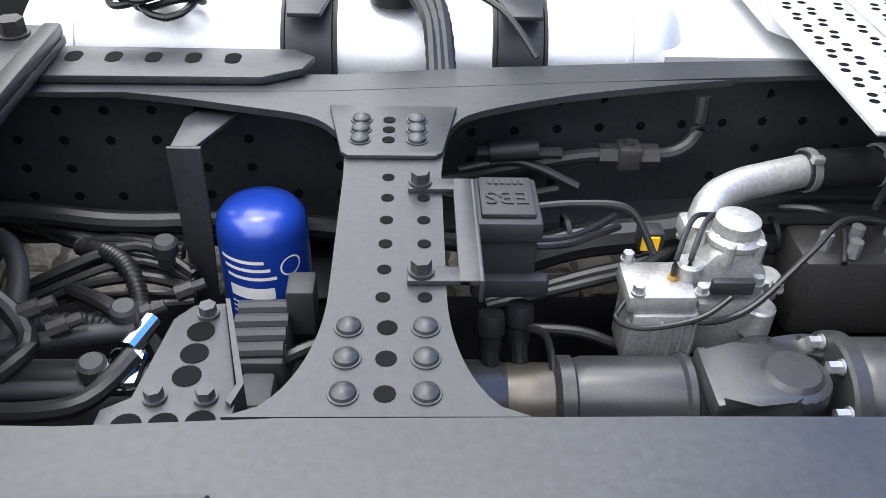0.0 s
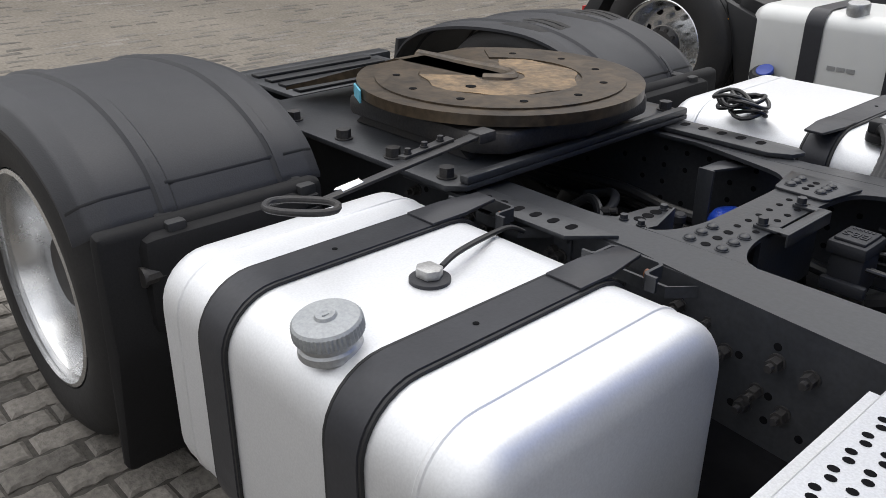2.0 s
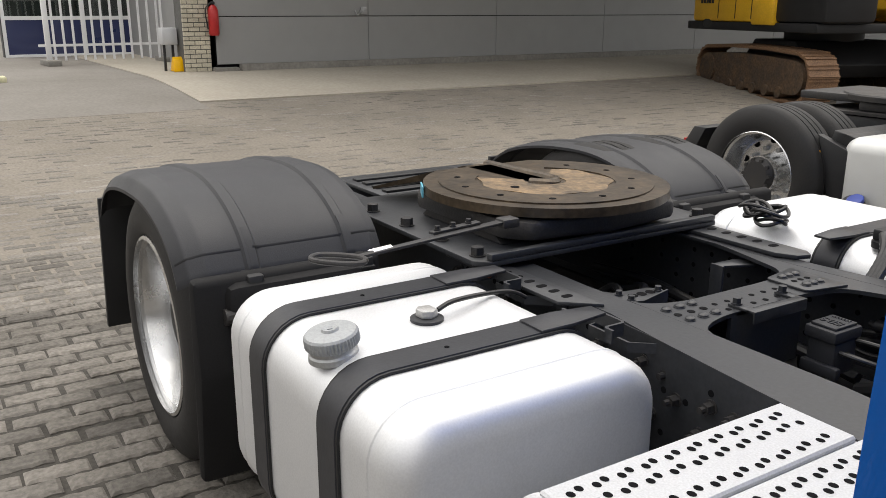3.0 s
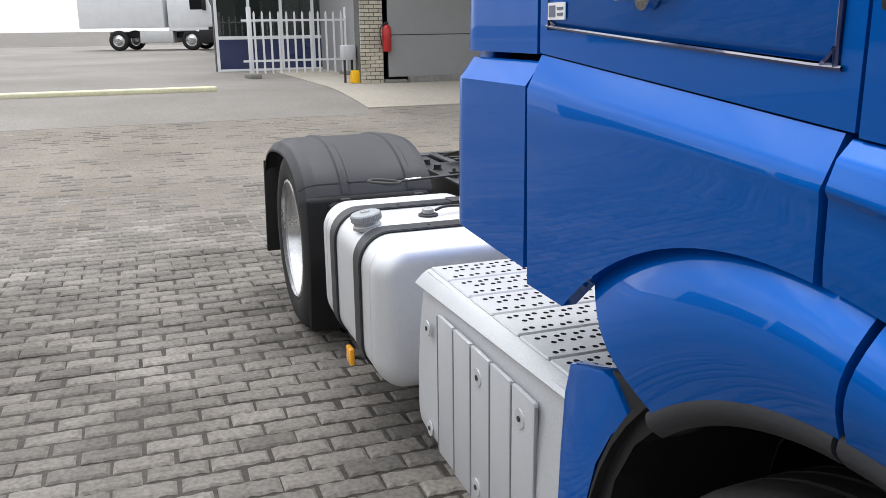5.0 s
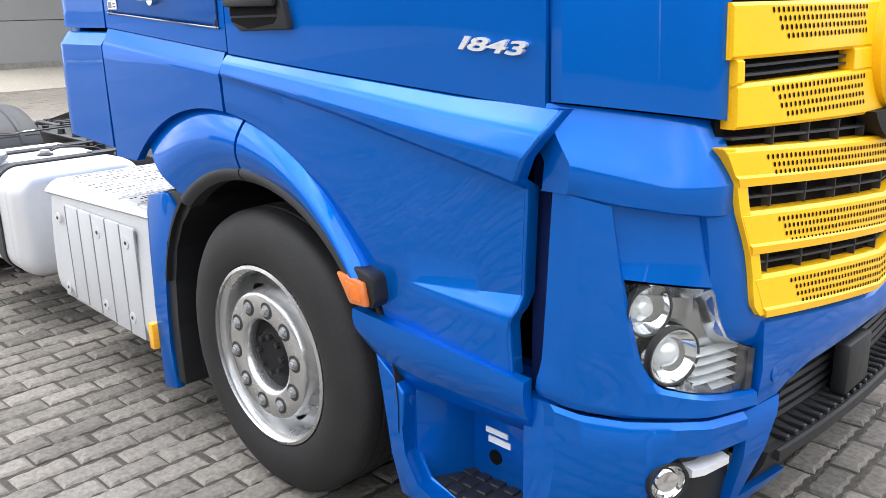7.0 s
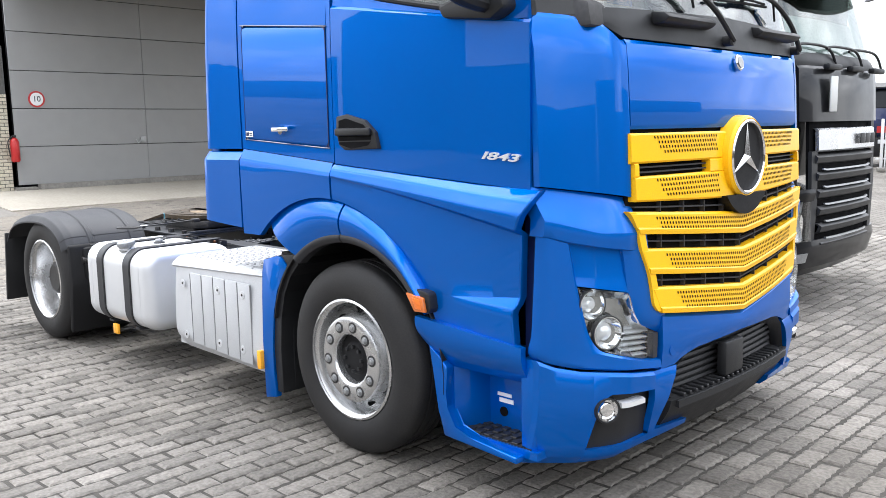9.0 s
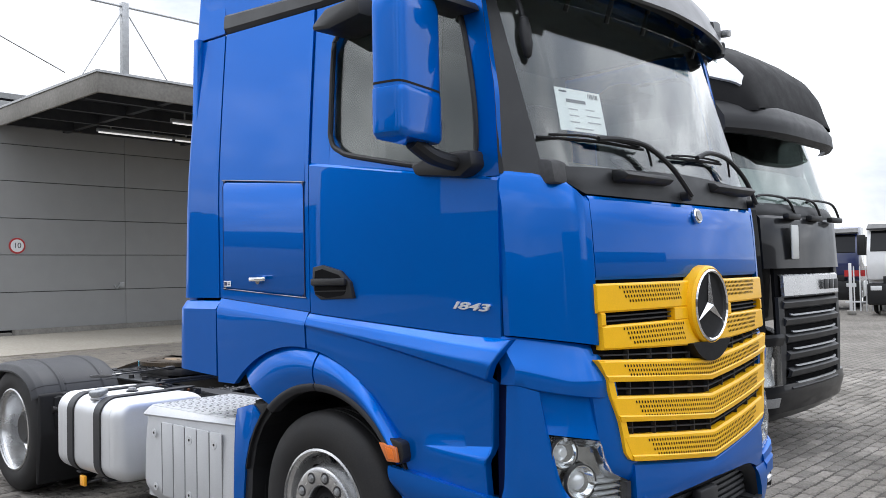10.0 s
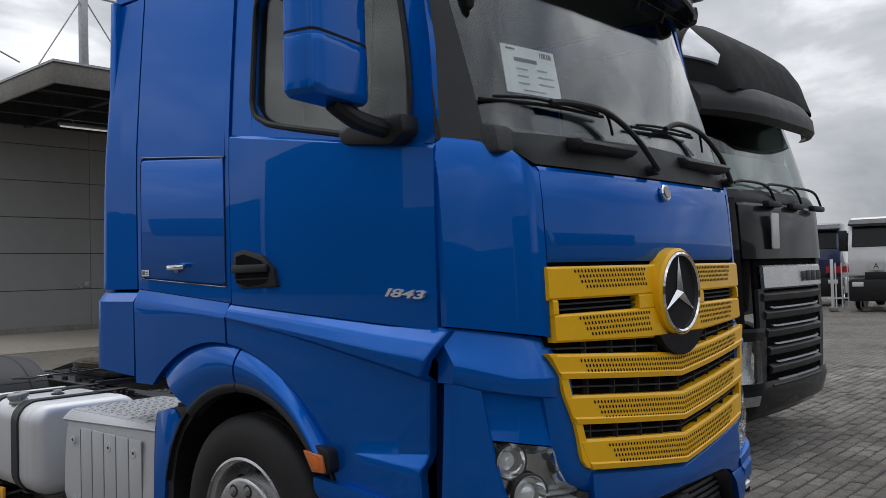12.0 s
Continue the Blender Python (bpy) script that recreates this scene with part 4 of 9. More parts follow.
prism(bm, [(1.025, -1.135), (1.10, -1.135), (1.10, -0.975), (1.045, -0.975)], "z", 0.262, 0.66, 0.006)
both("well_side", bm, BLUE, well)
bm = B()
box(bm, 0.62, 1.12, -1.15, -1.001, 0.24, 0.275)
both("well_floor", bm, BLUE, well)
bm = B()
for k in range(7):
    for j in range(3):
        x = 0.71 + k * 0.052 + 0.006 * j
        box(bm, x, x + 0.034, -1.135 + j * 0.05, -1.098 + j * 0.05, 0.272, 0.285, 0.003, 1)
box(bm, 0.68, 1.08, -1.14, -0.985, 0.268, 0.279)
both("step_tread", bm, BLACK, well, "black ribbed step tread")
bm = B()
box(bm, 0.785, 0.865, -1.0035, -1.0, 0.420, 0.436)
box(bm, 0.795, 0.875, -1.0035, -1.0, 0.392, 0.411)
part("label_plate", bm, PAPER, well, "small white sticker")
bm = B()
disc(bm, (0.82, -1.0, 0.350), 0.022, -0.004, "y", 16)
part("plug", bm, VOID, well)

# dark core under the panels, its colour standing in for shade in the gaps
bm = B()
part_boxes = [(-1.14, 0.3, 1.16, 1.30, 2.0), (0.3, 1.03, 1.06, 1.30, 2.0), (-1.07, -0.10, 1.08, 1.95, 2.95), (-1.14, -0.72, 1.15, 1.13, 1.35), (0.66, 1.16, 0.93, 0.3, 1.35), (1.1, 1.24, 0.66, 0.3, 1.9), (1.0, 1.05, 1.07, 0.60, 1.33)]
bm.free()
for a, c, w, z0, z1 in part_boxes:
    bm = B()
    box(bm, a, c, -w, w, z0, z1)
    # navy puts the shade on the blue return behind the wing into colour
    part("dark_core", bm, NAVY if a > 0.9 and w > 1.0 else VOID, cab)
bm = B()
prism(bm, [(rear_edge(z) + 0.012, z) for z in (1.14, 1.5, 2.3, 3.0)] + [(-1.05, 3.0), (-1.10, 1.1)], "y", -1.205, 1.205, 0.01)
part("rear_wall", bm, BLUE, cab)
bm = B()
box(bm, -0.12, -0.08, -1.08, 1.08, 1.95, 2.95)
box(bm, -0.1, 0.95, -1.08, 1.08, 1.95, 2.02)
box(bm, -0.1, 1.0, -0.95, 0.95, 2.93, 2.96)
part("lining", bm, LINING, cab)
bm = B()
prism(bm, [(0.72, 1.98), (1.26, 1.98), (1.24, 2.08), (0.98, 2.13), (0.72, 2.08)], "y", -0.98, 0.98, 0.02)
part("dashboard", bm, INTERIOR, cab)
for y in (-0.62, 0.62):
    bm = B()
    box(bm, 0.0, 0.14, y - 0.24, y + 0.24, 1.95, 2.48, 0.05)
    box(bm, -0.02, 0.10, y - 0.14, y + 0.14, 2.46, 2.68, 0.04)
    part("seat_back", bm, INTERIOR, cab)
bm = B()
lathe(bm, [(0.2, 0.0), (0.215, 0.012), (0.23, 0.0), (0.215, -0.012), (0.2, 0.0)], (0.78, 0.62, 2.18), (0.5, 0, 0.86), 28)
part("steering_wheel", bm, BLACK, cab)

# ---- cab front ----
bm = B()


def defl_lo(y):
    return table(-y, [(0.778, 1.301), (1.105, 1.359)])


def corner_top(y):
    return table(-y, [(0.80, 1.925), (0.842, 1.936), (0.906, 2.0), (1.0, 2.03), (1.105, 2.045)])


front_strip(bm, -1.109, -0.818, 14, [lambda y: (corner_top(y), -0.004), lambda y: (corner_top(y) - 0.02, 0.008), lambda y: (1.62, 0.006), lambda y: (defl_lo(y) + 0.005, 0.0)], sub=3)
both("corner_deflector", bm, BLUE, cab)
bm = B()
front_strip(bm, -0.812, 0.812, 36, [lambda y: (1.936 - 0.012 * math.cos(y * 1.9), -0.004), lambda y: (1.92 - 0.012 * math.cos(y * 1.9), 0.006), lambda y: (1.6, 0.006), lambda y: (1.582, -0.002)], sub=3)
hood = part("service_flap", bm, BLUE, cab)
bm = B()
disc(bm, (1.385, -0.0, 1.87), 0.037, 0.016, (1, 0, 0.2), 24, 0.005)
part("emblem", bm, CHROME, hood, "small round metal emblem")
bm = B()
disc(bm, (1.402, 0, 1.873), 0.026, 0.002, (1, 0, 0.2), 20)
part("emblem_face", bm, GALV, hood)

# black panel under the windscreen, pillars, glass
bm = B()
front_strip(bm, -1.085, 1.085, 40, [lambda y: (2.075 - 0.02 * abs(y), -0.004), lambda y: (2.0, 0.0), lambda y: (corner_top(-abs(y)) + 0.008 if abs(y) > 0.82 else 1.944 - 0.012 * math.cos(y * 1.9), -0.004)])
part("cowl_panel", bm, DARKGREY, cab)
bm = B()
front_strip(bm, -0.985, 0.985, 36, [lambda y: (2.99, -0.012), lambda y: (2.5, -0.012), lambda y: (2.06 - 0.02 * abs(y), -0.012)], back=0.006, sub=4)
ob = part("windscreen", bm, WINDSCREEN, cab)
ob.visible_shadow = False
bm = B()


def pillar_fn(u, v):
    z = lerp(2.03, 3.0, v)
    y = -lerp(0.97, side_w(door_front(z), z) - 0.008, u)
    xf = front_x(y, z) if u < 0.99 else door_front(z) + 0.004
    return Vector((lerp(xf, door_front(z) + 0.004, u ** 3), y, z))


slab(bm, pillar_fn, 5, 10, (-0.03, 0.02, 0))
both("windscreen_pillar", bm, DARKGREY, cab)


def wiper(pivot, elbow, tip, heel):
    """Arm from its pivot over the elbow along the blade; places are (y, z) on the glass."""
    def on(p, o):
        return Vector((front_x(p[0], p[1]) + o, p[0], p[1]))
    bm = B()
    mid = lerp(tip[0], heel[0], 0.45), lerp(tip[1], heel[1], 0.45)
    rise_at = lerp(pivot[0], elbow[0], 0.5), lerp(pivot[1], elbow[1], 0.56)
    disc(bm, on(pivot, -0.005), 0.024, 0.05, "x", 12, 0.006)
    tube(bm, [on(pivot, 0.045), on(rise_at, 0.06), on(elbow, 0.05), on((lerp(elbow[0], mid[0], 0.6), elbow[1] + 0.016), 0.042), on(mid, 0.030)], 0.0125, 8)
    arm = part("wiper", bm, BLACK, cab)
    bm = B()
    tube(bm, [on((p, q - 0.010), 0.012) for p, q in (tip, mid, heel)], 0.0075, 6)
    tube(bm, [on((lerp(tip[0], heel[0], k), lerp(tip[1], heel[1], k) + 0.006 * (k > 0.1) * (k < 0.9)), 0.020) for k in (0.06, 0.3, 0.5, 0.7, 0.94)], 0.006, 6)
    part("wiper_blade", bm, SOOT, arm)
    bm = B()
    tube(bm, [on(elbow, 0.045), on((elbow[0] + 0.035, elbow[1] - 0.03), 0.03), on((elbow[0] + 0.06, elbow[1] - 0.085), 0.012)], 0.006, 6)
    part("washer_pipe", bm, SOOT, arm)


wiper((-0.08, 1.965), (-0.385, 2.178), (-0.97, 2.192), (-0.36, 2.178))
wiper((0.84, 1.975), (0.50, 2.190), (-0.16, 2.158), (0.47, 2.178))
for y0, y1 in ((-0.64, -0.23), (0.24, 0.70)):
    bm = B()
    x = front_x((y0 + y1) / 2, 2.03)
    prism(bm, [(x - 0.02, 2.058), (x + 0.045, 2.048), (x + 0.072, 2.028), (x + 0.045, 2.008), (x - 0.01, 2.0)], "y", y0, y1, 0.009)
    part("grab_handle", bm, BLACK, cab)

# paper behind the windscreen
bm = B()


def sheet_fn(u, v):
    y, z = lerp(-0.813, -0.517, u) - 0.032 * v, lerp(2.42, 2.222, v)
    return Vector((front_x(y, z) - 0.0245, y, z))


slab(bm, sheet_fn, 4, 4, (-0.002, 0, 0))
paper = part("info_sheet", bm, PAPER, cab, "white printed vehicle data sheet")
bm = B()


def ink(u0, u1, v0, v1):
    def fn(u, v):
        return sheet_fn(lerp(u0, u1, u), lerp(v0, v1, v)) + Vector((0.002, 0, 0))
    slab(bm, fn, 3, 1, (-0.001, 0, 0))


ink(0.08, 0.24, 0.06, 0.10)
for k in range(7):
    ink(0.70 + 0.035 * k, 0.70 + 0.035 * k + 0.012 + 0.008 * (k % 3), 0.06, 0.17)
ink(0.20, 0.62, 0.25, 0.33)
part("print", bm, INK, paper)
bm = B()
for v in (0.47, 0.62, 0.77):
    ink(0.22, 0.42, v, v + 0.03)
    ink(0.60, 0.80 + 0.1 * (v > 0.5), v - 0.03, v)
ink(0.3, 0.7, 0.91, 0.94)
part("print", bm, TEXTGREY, paper)

# ---- yellow grille ----
grille = empty("grille")
grille.parent = cab


def bar(y0, y1, lines, mat=YELLOW, name="slat", nu=20, back=0.04):
    bm = B()
    front_strip(bm, y0, y1, nu, lines, back=back)
    return part(name, bm, mat, grille)


def flat(z0, z1, o=0.02):
    return [lambda y: (z1, o - 0.008), lambda y: (z1 - 0.008, o), lambda y: (z0 + 0.008, o), lambda y: (z0, o - 0.008)]


def vd(y, d):
    """Drop of a chevron of depth d towards the middle."""
    return d * (1 - abs(y) / 0.8)


bar(-0.832, 0.832, flat(1.445, 1.566))
bar(-0.812, 0.812, [lambda y: (1.392, 0.012), lambda y: (1.384, 0.02), lambda y: (1.300 - vd(y, 0.030), 0.02), lambda y: (1.292 - vd(y, 0.030), 0.012)])
for s in (-1, 1):
    bar(*sorted((s * 0.815, s * 0.790)), flat(1.388, 1.448), name="side_frame", nu=2)
    bar(*sorted((s * 0.295, s * 0.150)), flat(1.386, 1.450), name="centre_frame", nu=4)
# black sheet stands in for the shaded depth behind the upper slats
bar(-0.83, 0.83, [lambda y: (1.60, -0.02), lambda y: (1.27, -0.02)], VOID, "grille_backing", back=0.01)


def vee(y):
    return 0.11 * (1 - abs(y) / 0.82)


BANDS = [(1.252, 0.058, 1.163, 0.068, 0.850, 0.797), (1.103, 0.075, 1.000, 0.088, 0.783, 0.736), (0.945, 0.088, 0.838, 0.105, 0.722, 0.665)]


def vband(hi, d_hi, lo, d_lo, h_hi, h_lo, o=0.02):
    """One chevron slat, narrower below than above."""
    lines = [(hi, d_hi, o - 0.008), (hi - 0.010, d_hi, o), (lo + 0.026, d_lo, o), (lo + 0.020, d_lo, o + 0.006), (lo, d_lo, o + 0.002)]
    bm = B()

    def fn(u, v):
        k = min(int(v * 4 + 1e-6), 3)
        f = v * 4 - k
        (za, da, oa), (zb, db, ob_) = lines[k], lines[k + 1]
        z = lerp(za, zb, f)
        y = lerp(-1, 1, u) * lerp(h_lo, h_hi, (z - lo) / (hi - lo))
        z -= vd(y, lerp(da, db, f))
        return Vector((front_x(y, z) + lerp(oa, ob_, f), y, z))
    slab(bm, fn, 32, 8, (-0.04, 0, 0))
    part("slat", bm, YELLOW, grille)


for row in BANDS:
    vband(*row)
for s in (-1, 1):
    bm = B()

    def fr(u, v):
        z = lerp(1.25, 0.845, v)
        h = table(z, [(0.838, 0.672), (0.852, 0.700), (0.875, 0.714), (0.945, 0.724), (1.0, 0.738), (1.103, 0.785), (1.163, 0.799), (1.20, 0.808), (1.252, 0.852)])
        y = s * lerp(h - 0.034, h + 0.003, u)
        z -= vd(y, lerp(0.058, 0.105, v))
        return Vector((front_x(y, z) + 0.019, y, z))
    slab(bm, fr, 2, 16, (-0.04, 0, 0))
    part("side_frame", bm, YELLOW, grille)
# black sheet again in place of the dark depth behind the chevrons
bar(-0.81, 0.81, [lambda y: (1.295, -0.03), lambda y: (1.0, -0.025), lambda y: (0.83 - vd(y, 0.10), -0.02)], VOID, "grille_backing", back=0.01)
# black rounded segment laid on in place of the dark notch under the emblem
bm = B()
prism(bm, [(0.262 * math.sin(radians(a)), 1.446 - 0.262 * math.cos(radians(a))) for a in range(-50, 51, 5)], "x", 1.395, 1.452)
part("emblem_notch", bm, SOOT, grille)
# small louvres in the slits
for z in (1.428, 1.408):
    bm = B()
    front_strip(bm, -0.785, 0.785, 12, [lambda y: (z + 0.003, 0.0), lambda y: (z - 0.003, 0.0)], back=0.02)
    part("louvre", bm, GREYPL, grille)
for z, d, h in ((1.133, 0.072, 0.75), (0.972, 0.088, 0.70), (1.27, 0.045, 0.80)):
    bm = B()
    front_strip(bm, -h, h, 16, [lambda y: (z - vd(y, d) + 0.003, 0.0), lambda y: (z - vd(y, d) - 0.003, 0.0)], back=0.02)
    for k in range(9):
        y = -0.64 + k * 0.16
        x = front_x(y, z - vd(y, d))
        box(bm, x - 0.02, x + 0.002, y - 0.003, y + 0.003, z - vd(y, d) - 0.026, z - vd(y, d) + 0.026)
    part("louvre", bm, GREYPL, grille)


def holes(rows):
    """Slanted perforations as near-black patches for their shade, in rows of (half length, height, chevron depth)."""
    vs, fs = [], []
    for r, (h, z, d) in enumerate(rows):
        n = int(2 * h / 0.0195)
        for i in range(n + 1):
            y = -h + (i + (0.5 if r % 2 else 0.0)) * 0.0195
            zz = z - vd(y, d)
            if z > 1.26 and abs(y) < (0.235 if z > 1.42 else 0.225):
                continue
            if 1.15 < z < 1.26 and math.hypot(y, zz - 1.446) < 0.275:
                continue
            c = len(vs)
            for q in range(6):
                a = q * math.pi / 3 + 0.5
                py, pz = y + 0.0049 * math.cos(a) - 0.3 * 0.0066 * math.sin(a), zz + 0.0072 * math.sin(a)
                vs.append((front_x(py, pz) + 0.0216, py, pz))
            fs.append(tuple(range(c, c + 6)))
    return vs, fs


rows = []
for i in range(4):
    rows.append((0.69 - 0.018 * i, 1.548 - 0.0195 * i, 0))
for i in range(4):
    rows.append((0.68 - 0.018 * i, 1.374 - 0.0195 * i, 0.004 * i))
for (hi, d_hi, lo, d_lo, h_hi, h_lo) in BANDS:
    for i in range(4):
        rows.append((h_lo - 0.105 - 0.018 * i, hi - 0.024 - 0.0185 * i, lerp(d_hi, d_lo, 0.2 + 0.2 * i)))
vs, fs = holes(rows)
me = bpy.data.meshes.new("perforation")
me.from_pydata(vs, [], fs)
me.materials.append(VOID)
ob = new("perforation", me)
ob.parent = grille
tagged(ob, kind="stuff")

# round emblem with three-armed shape
bm = B()
X, Z = 1.432, 1.446
lathe(bm, [(0.170, 0), (0.170, 0.015), (0.176, 0.022), (0.187, 0.010), (0.192, -0.05), (0.170, -0.05)], (X, 0, Z), "x", 48)
part("emblem_surround", bm, YELLOW, grille)
bm = B()
lathe(bm, [(0.154, 0.0), (0.156, 0.022), (0.163, 0.028), (0.171, 0.022), (0.172, 0.0)], (X, 0, Z), "x", 48)
part("emblem_ring", bm, CHROME, grille, "polished metal ring")
bm = B()
disc(bm, (X - 0.05, 0, Z), 0.170, 0.056, "x", 48)
part("emblem_disc", bm, SOOT, grille)
bm = B()
hub = bm.verts.new((X + 0.03, 0, Z))
ringv = []
for k in range(6):
    a = radians(90 + 60 * k)
    r = 0.154 if k % 2 == 0 else 0.025
    ringv.append(bm.verts.new((X + 0.010, r * math.cos(a), Z + r * math.sin(a))))
for k in range(6):
    bm.faces.new((hub, ringv[k], ringv[(k + 1) % 6]))
bm.faces.new(ringv[::-1])
part("emblem_star", bm, CHROME, grille, "", 10)

# ---- lower front ----
def path_strip(bm, pairs, nv, offs, back=0.04, steps=4):
    """Sheet between two edges on the front surface, each row (y, z) outer and (y, z) inner."""
    a = smooth_path([(0, y, z) for (y, z), q in pairs], steps)
    b = smooth_path([(0, y, z) for q, (y, z) in pairs], steps)
    n = len(a) - 1

    def fn(u, v):
        i = min(int(u * n + 0.5), n)
        p = a[i].lerp(b[i], v)
        return Vector((front_x(p.y, p.z) + table(v, offs), p.y, p.z))
    slab(bm, fn, n, nv, (-back, 0, 0))


def fold(y):
    return table(-y, [(0.785, 1.172), (0.965, 1.178), (1.127, 1.237)])


def brow_lo(y):
    return table(-y, [(0.76, 1.09), (0.87, 1.102), (0.956, 1.117), (1.038, 1.137), (1.135, 1.172)])


def brow_out(y):
    """The brow stands proud at the corner and runs out flush at the grille."""
    return table(-y, [(0.79, 0.006), (0.86, 0.016), (0.95, 0.028), (1.1, 0.032)])


bm = B()
front_strip(bm, -1.118, -0.795, 16, [lambda y: (defl_lo(y) + 0.002, -0.034), lambda y: (defl_lo(y) - 0.022, -0.024), lambda y: (lerp(defl_lo(y), fold(y), 0.6), -0.006 + 0.3 * brow_out(y)), lambda y: (fold(y) + 0.003, brow_out(y)), lambda y: (fold(y) - 0.003, brow_out(y) + 0.002), lambda y: (brow_lo(y) + 0.004, brow_out(y) - 0.006), lambda y: (brow_lo(y), brow_out(y) - 0.012)], back=0.07, sub=2)
both("lamp_brow", bm, BLUE, cab)
bm = B()
front_strip(bm, -1.06, -0.77, 12, [lambda y: (brow_lo(y) + 0.03, -0.03), lambda y: (1.0, -0.022), lambda y: (table(-y, [(0.80, 0.923), (0.833, 0.927), (1.03, 0.966)]), -0.012)], back=0.03, sub=3)
both("lamp_recess", bm, BLUE, cab)
bm = B()
path_strip(bm, [((-1.112, 1.164), (-1.040, 1.134)), ((-1.117, 1.06), (-1.030, 1.05)), ((-1.122, 0.946), (-1.019, 0.955)), ((-1.127, 0.85), (-1.007, 0.866)), ((-1.131, 0.76), (-0.989, 0.766)), ((-1.134, 0.672), (-0.957, 0.702)), ((-1.05, 0.632), (-0.918, 0.682)), ((-0.95, 0.617), (-0.86, 0.664)), ((-0.80, 0.601), (-0.753, 0.636)), ((-0.668, 0.583), (-0.668, 0.626))], 8, [(0, 0.014), (0.1, 0.024), (0.9, 0.018), (1, 0.004)])
both("corner_panel", bm, BLUE, cab)
bm = B()
path_strip(bm, [((-0.865, 1.14), (-0.735, 1.18)), ((-0.848, 1.03), (-0.715, 1.05)), ((-0.836, 0.925), (-0.695, 0.93)), ((-0.815, 0.846), (-0.675, 0.875)), ((-0.775, 0.785), (-0.65, 0.84)), ((-0.66, 0.735), (-0.62, 0.81))], 6, [(0, -0.014), (0.25, 0.0), (0.7, 0.006), (1, 0.0)])
both("cheek", bm, BLUE, cab)


def seam(y):
    return table(-y, [(0.66, 0.575), (0.689, 0.579), (0.886, 0.606), (1.014, 0.617), (1.088, 0.636), (1.154, 0.675)])


bm = B()
front_strip(bm, -0.655, 0.655, 28, [lambda y: (0.842 - vee(y), -0.01), lambda y: (0.822 - vee(y), 0.012), lambda y: (0.68 - 0.01 * abs(y), 0.02), lambda y: (table(abs(y), [(0, 0.635), (0.40, 0.625), (0.50, 0.605), (0.56, 0.58), (0.66, 0.575)]), 0.012)], sub=2)
bumper = part("bumper_centre", bm, BLUE, cab)


# bumper corner with the fog lamp opening
def fog_hi(y):
    return table(-y, [(0.71, 0.502), (0.9, 0.515), (0.93, 0.515), (0.955, 0.49), (0.966, 0.46), (0.984, 0.28)])


def fog_lo(y):
    return table(-y, [(0.71, 0.298), (0.984, 0.274)])


def lo_edge(y):
    return table(-y, [(0.42, 0.25), (0.714, 0.232), (0.975, 0.206), (1.15, 0.21)])


def intake_edge(z):
    return table(z, [(0.30, -0.67), (0.33, -0.662), (0.496, -0.592), (0.60, -0.535)])


bm = B()
front_strip(bm, -1.136, -0.984, 10, [lambda y: (seam(y) - 0.004, 0.012), lambda y: (seam(y) - 0.02, 0.026), lambda y: (0.40, 0.026), lambda y: (lo_edge(y) + 0.04, 0.022), lambda y: (lo_edge(y), -0.01)], sub=3)
front_strip(bm, -0.984, -0.709, 14, [lambda y: (seam(y) - 0.004, 0.012), lambda y: (seam(y) - 0.02, 0.026), lambda y: (fog_hi(y), 0.026)], sub=2)
front_strip(bm, -0.984, -0.709, 10, [lambda y: (fog_lo(y), 0.024), lambda y: (lo_edge(y) + 0.03, 0.021), lambda y: (lo_edge(y), -0.01)], sub=2)


def inner_cheek(u, v):
    z = lerp(0.575, 0.30, v)
    y = lerp(-0.709, intake_edge(z), u)
    return Vector((front_x(y, z) + 0.026 - 0.014 * max(0, 1 - v * 8), y, z))


slab(bm, inner_cheek, 4, 12, (-0.03, 0, 0))
front_strip(bm, -0.709, -0.43, 8, [lambda y: (0.308 - 0.02 * (y + 0.7), 0.024), lambda y: (lo_edge(y) + 0.03, 0.021), lambda y: (lo_edge(y), -0.01)], sub=2)
both("bumper_corner", bm, BLUE, cab)
bm = B()
front_strip(bm, -0.99, -0.704, 10, [lambda y: (fog_hi(y) + 0.01, -0.02), lambda y: (fog_lo(y) - 0.01, 0.004)], back=0.02)
fogbed = both("fog_lamp_bed", bm, BLACK, cab)
FOGX = front_x(-0.928, 0.448) + 0.0
bm = B()
lathe(bm, [(0.0, 0.012), (0.028, 0.014), (0.040, 0.004), (0.046, 0.016), (0.046, -0.04), (0.0, -0.04)], (FOGX, -0.928, 0.448), (0.85, -0.5, 0), 28)
both("fog_lamp", bm, CHROME, fogbed, "round fog lamp with dark rim")
bm = B()
lathe(bm, [(0.045, 0.012), (0.048, 0.024), (0.054, 0.024), (0.058, 0.0), (0.058, -0.04)], (FOGX, -0.928, 0.448), (0.85, -0.5, 0), 28)
both("fog_rim", bm, BLACK, fogbed)
bm = B()
front_strip(bm, -0.885, -0.76, 8, [lambda y: (0.478, 0.0), lambda y: (0.472, 0.018), lambda y: (0.452, 0.018), lambda y: (0.446, 0.0)], back=0.02)
both("daytime_lamp", bm, LAMPWHITE, fogbed, "clear daytime lamp strip")


# headlamp
def lamp_hi(y):
    return table(-y, [(0.66, 0.733), (0.775, 0.785), (0.815, 0.846), (0.833, 0.923), (1.018, 0.959)])


def lamp_lo(y):
    return table(-y, [(0.66, 0.628), (0.753, 0.637), (0.901, 0.678), (0.959, 0.704), (0.989, 0.768), (1.008, 0.869), (1.018, 0.955)])


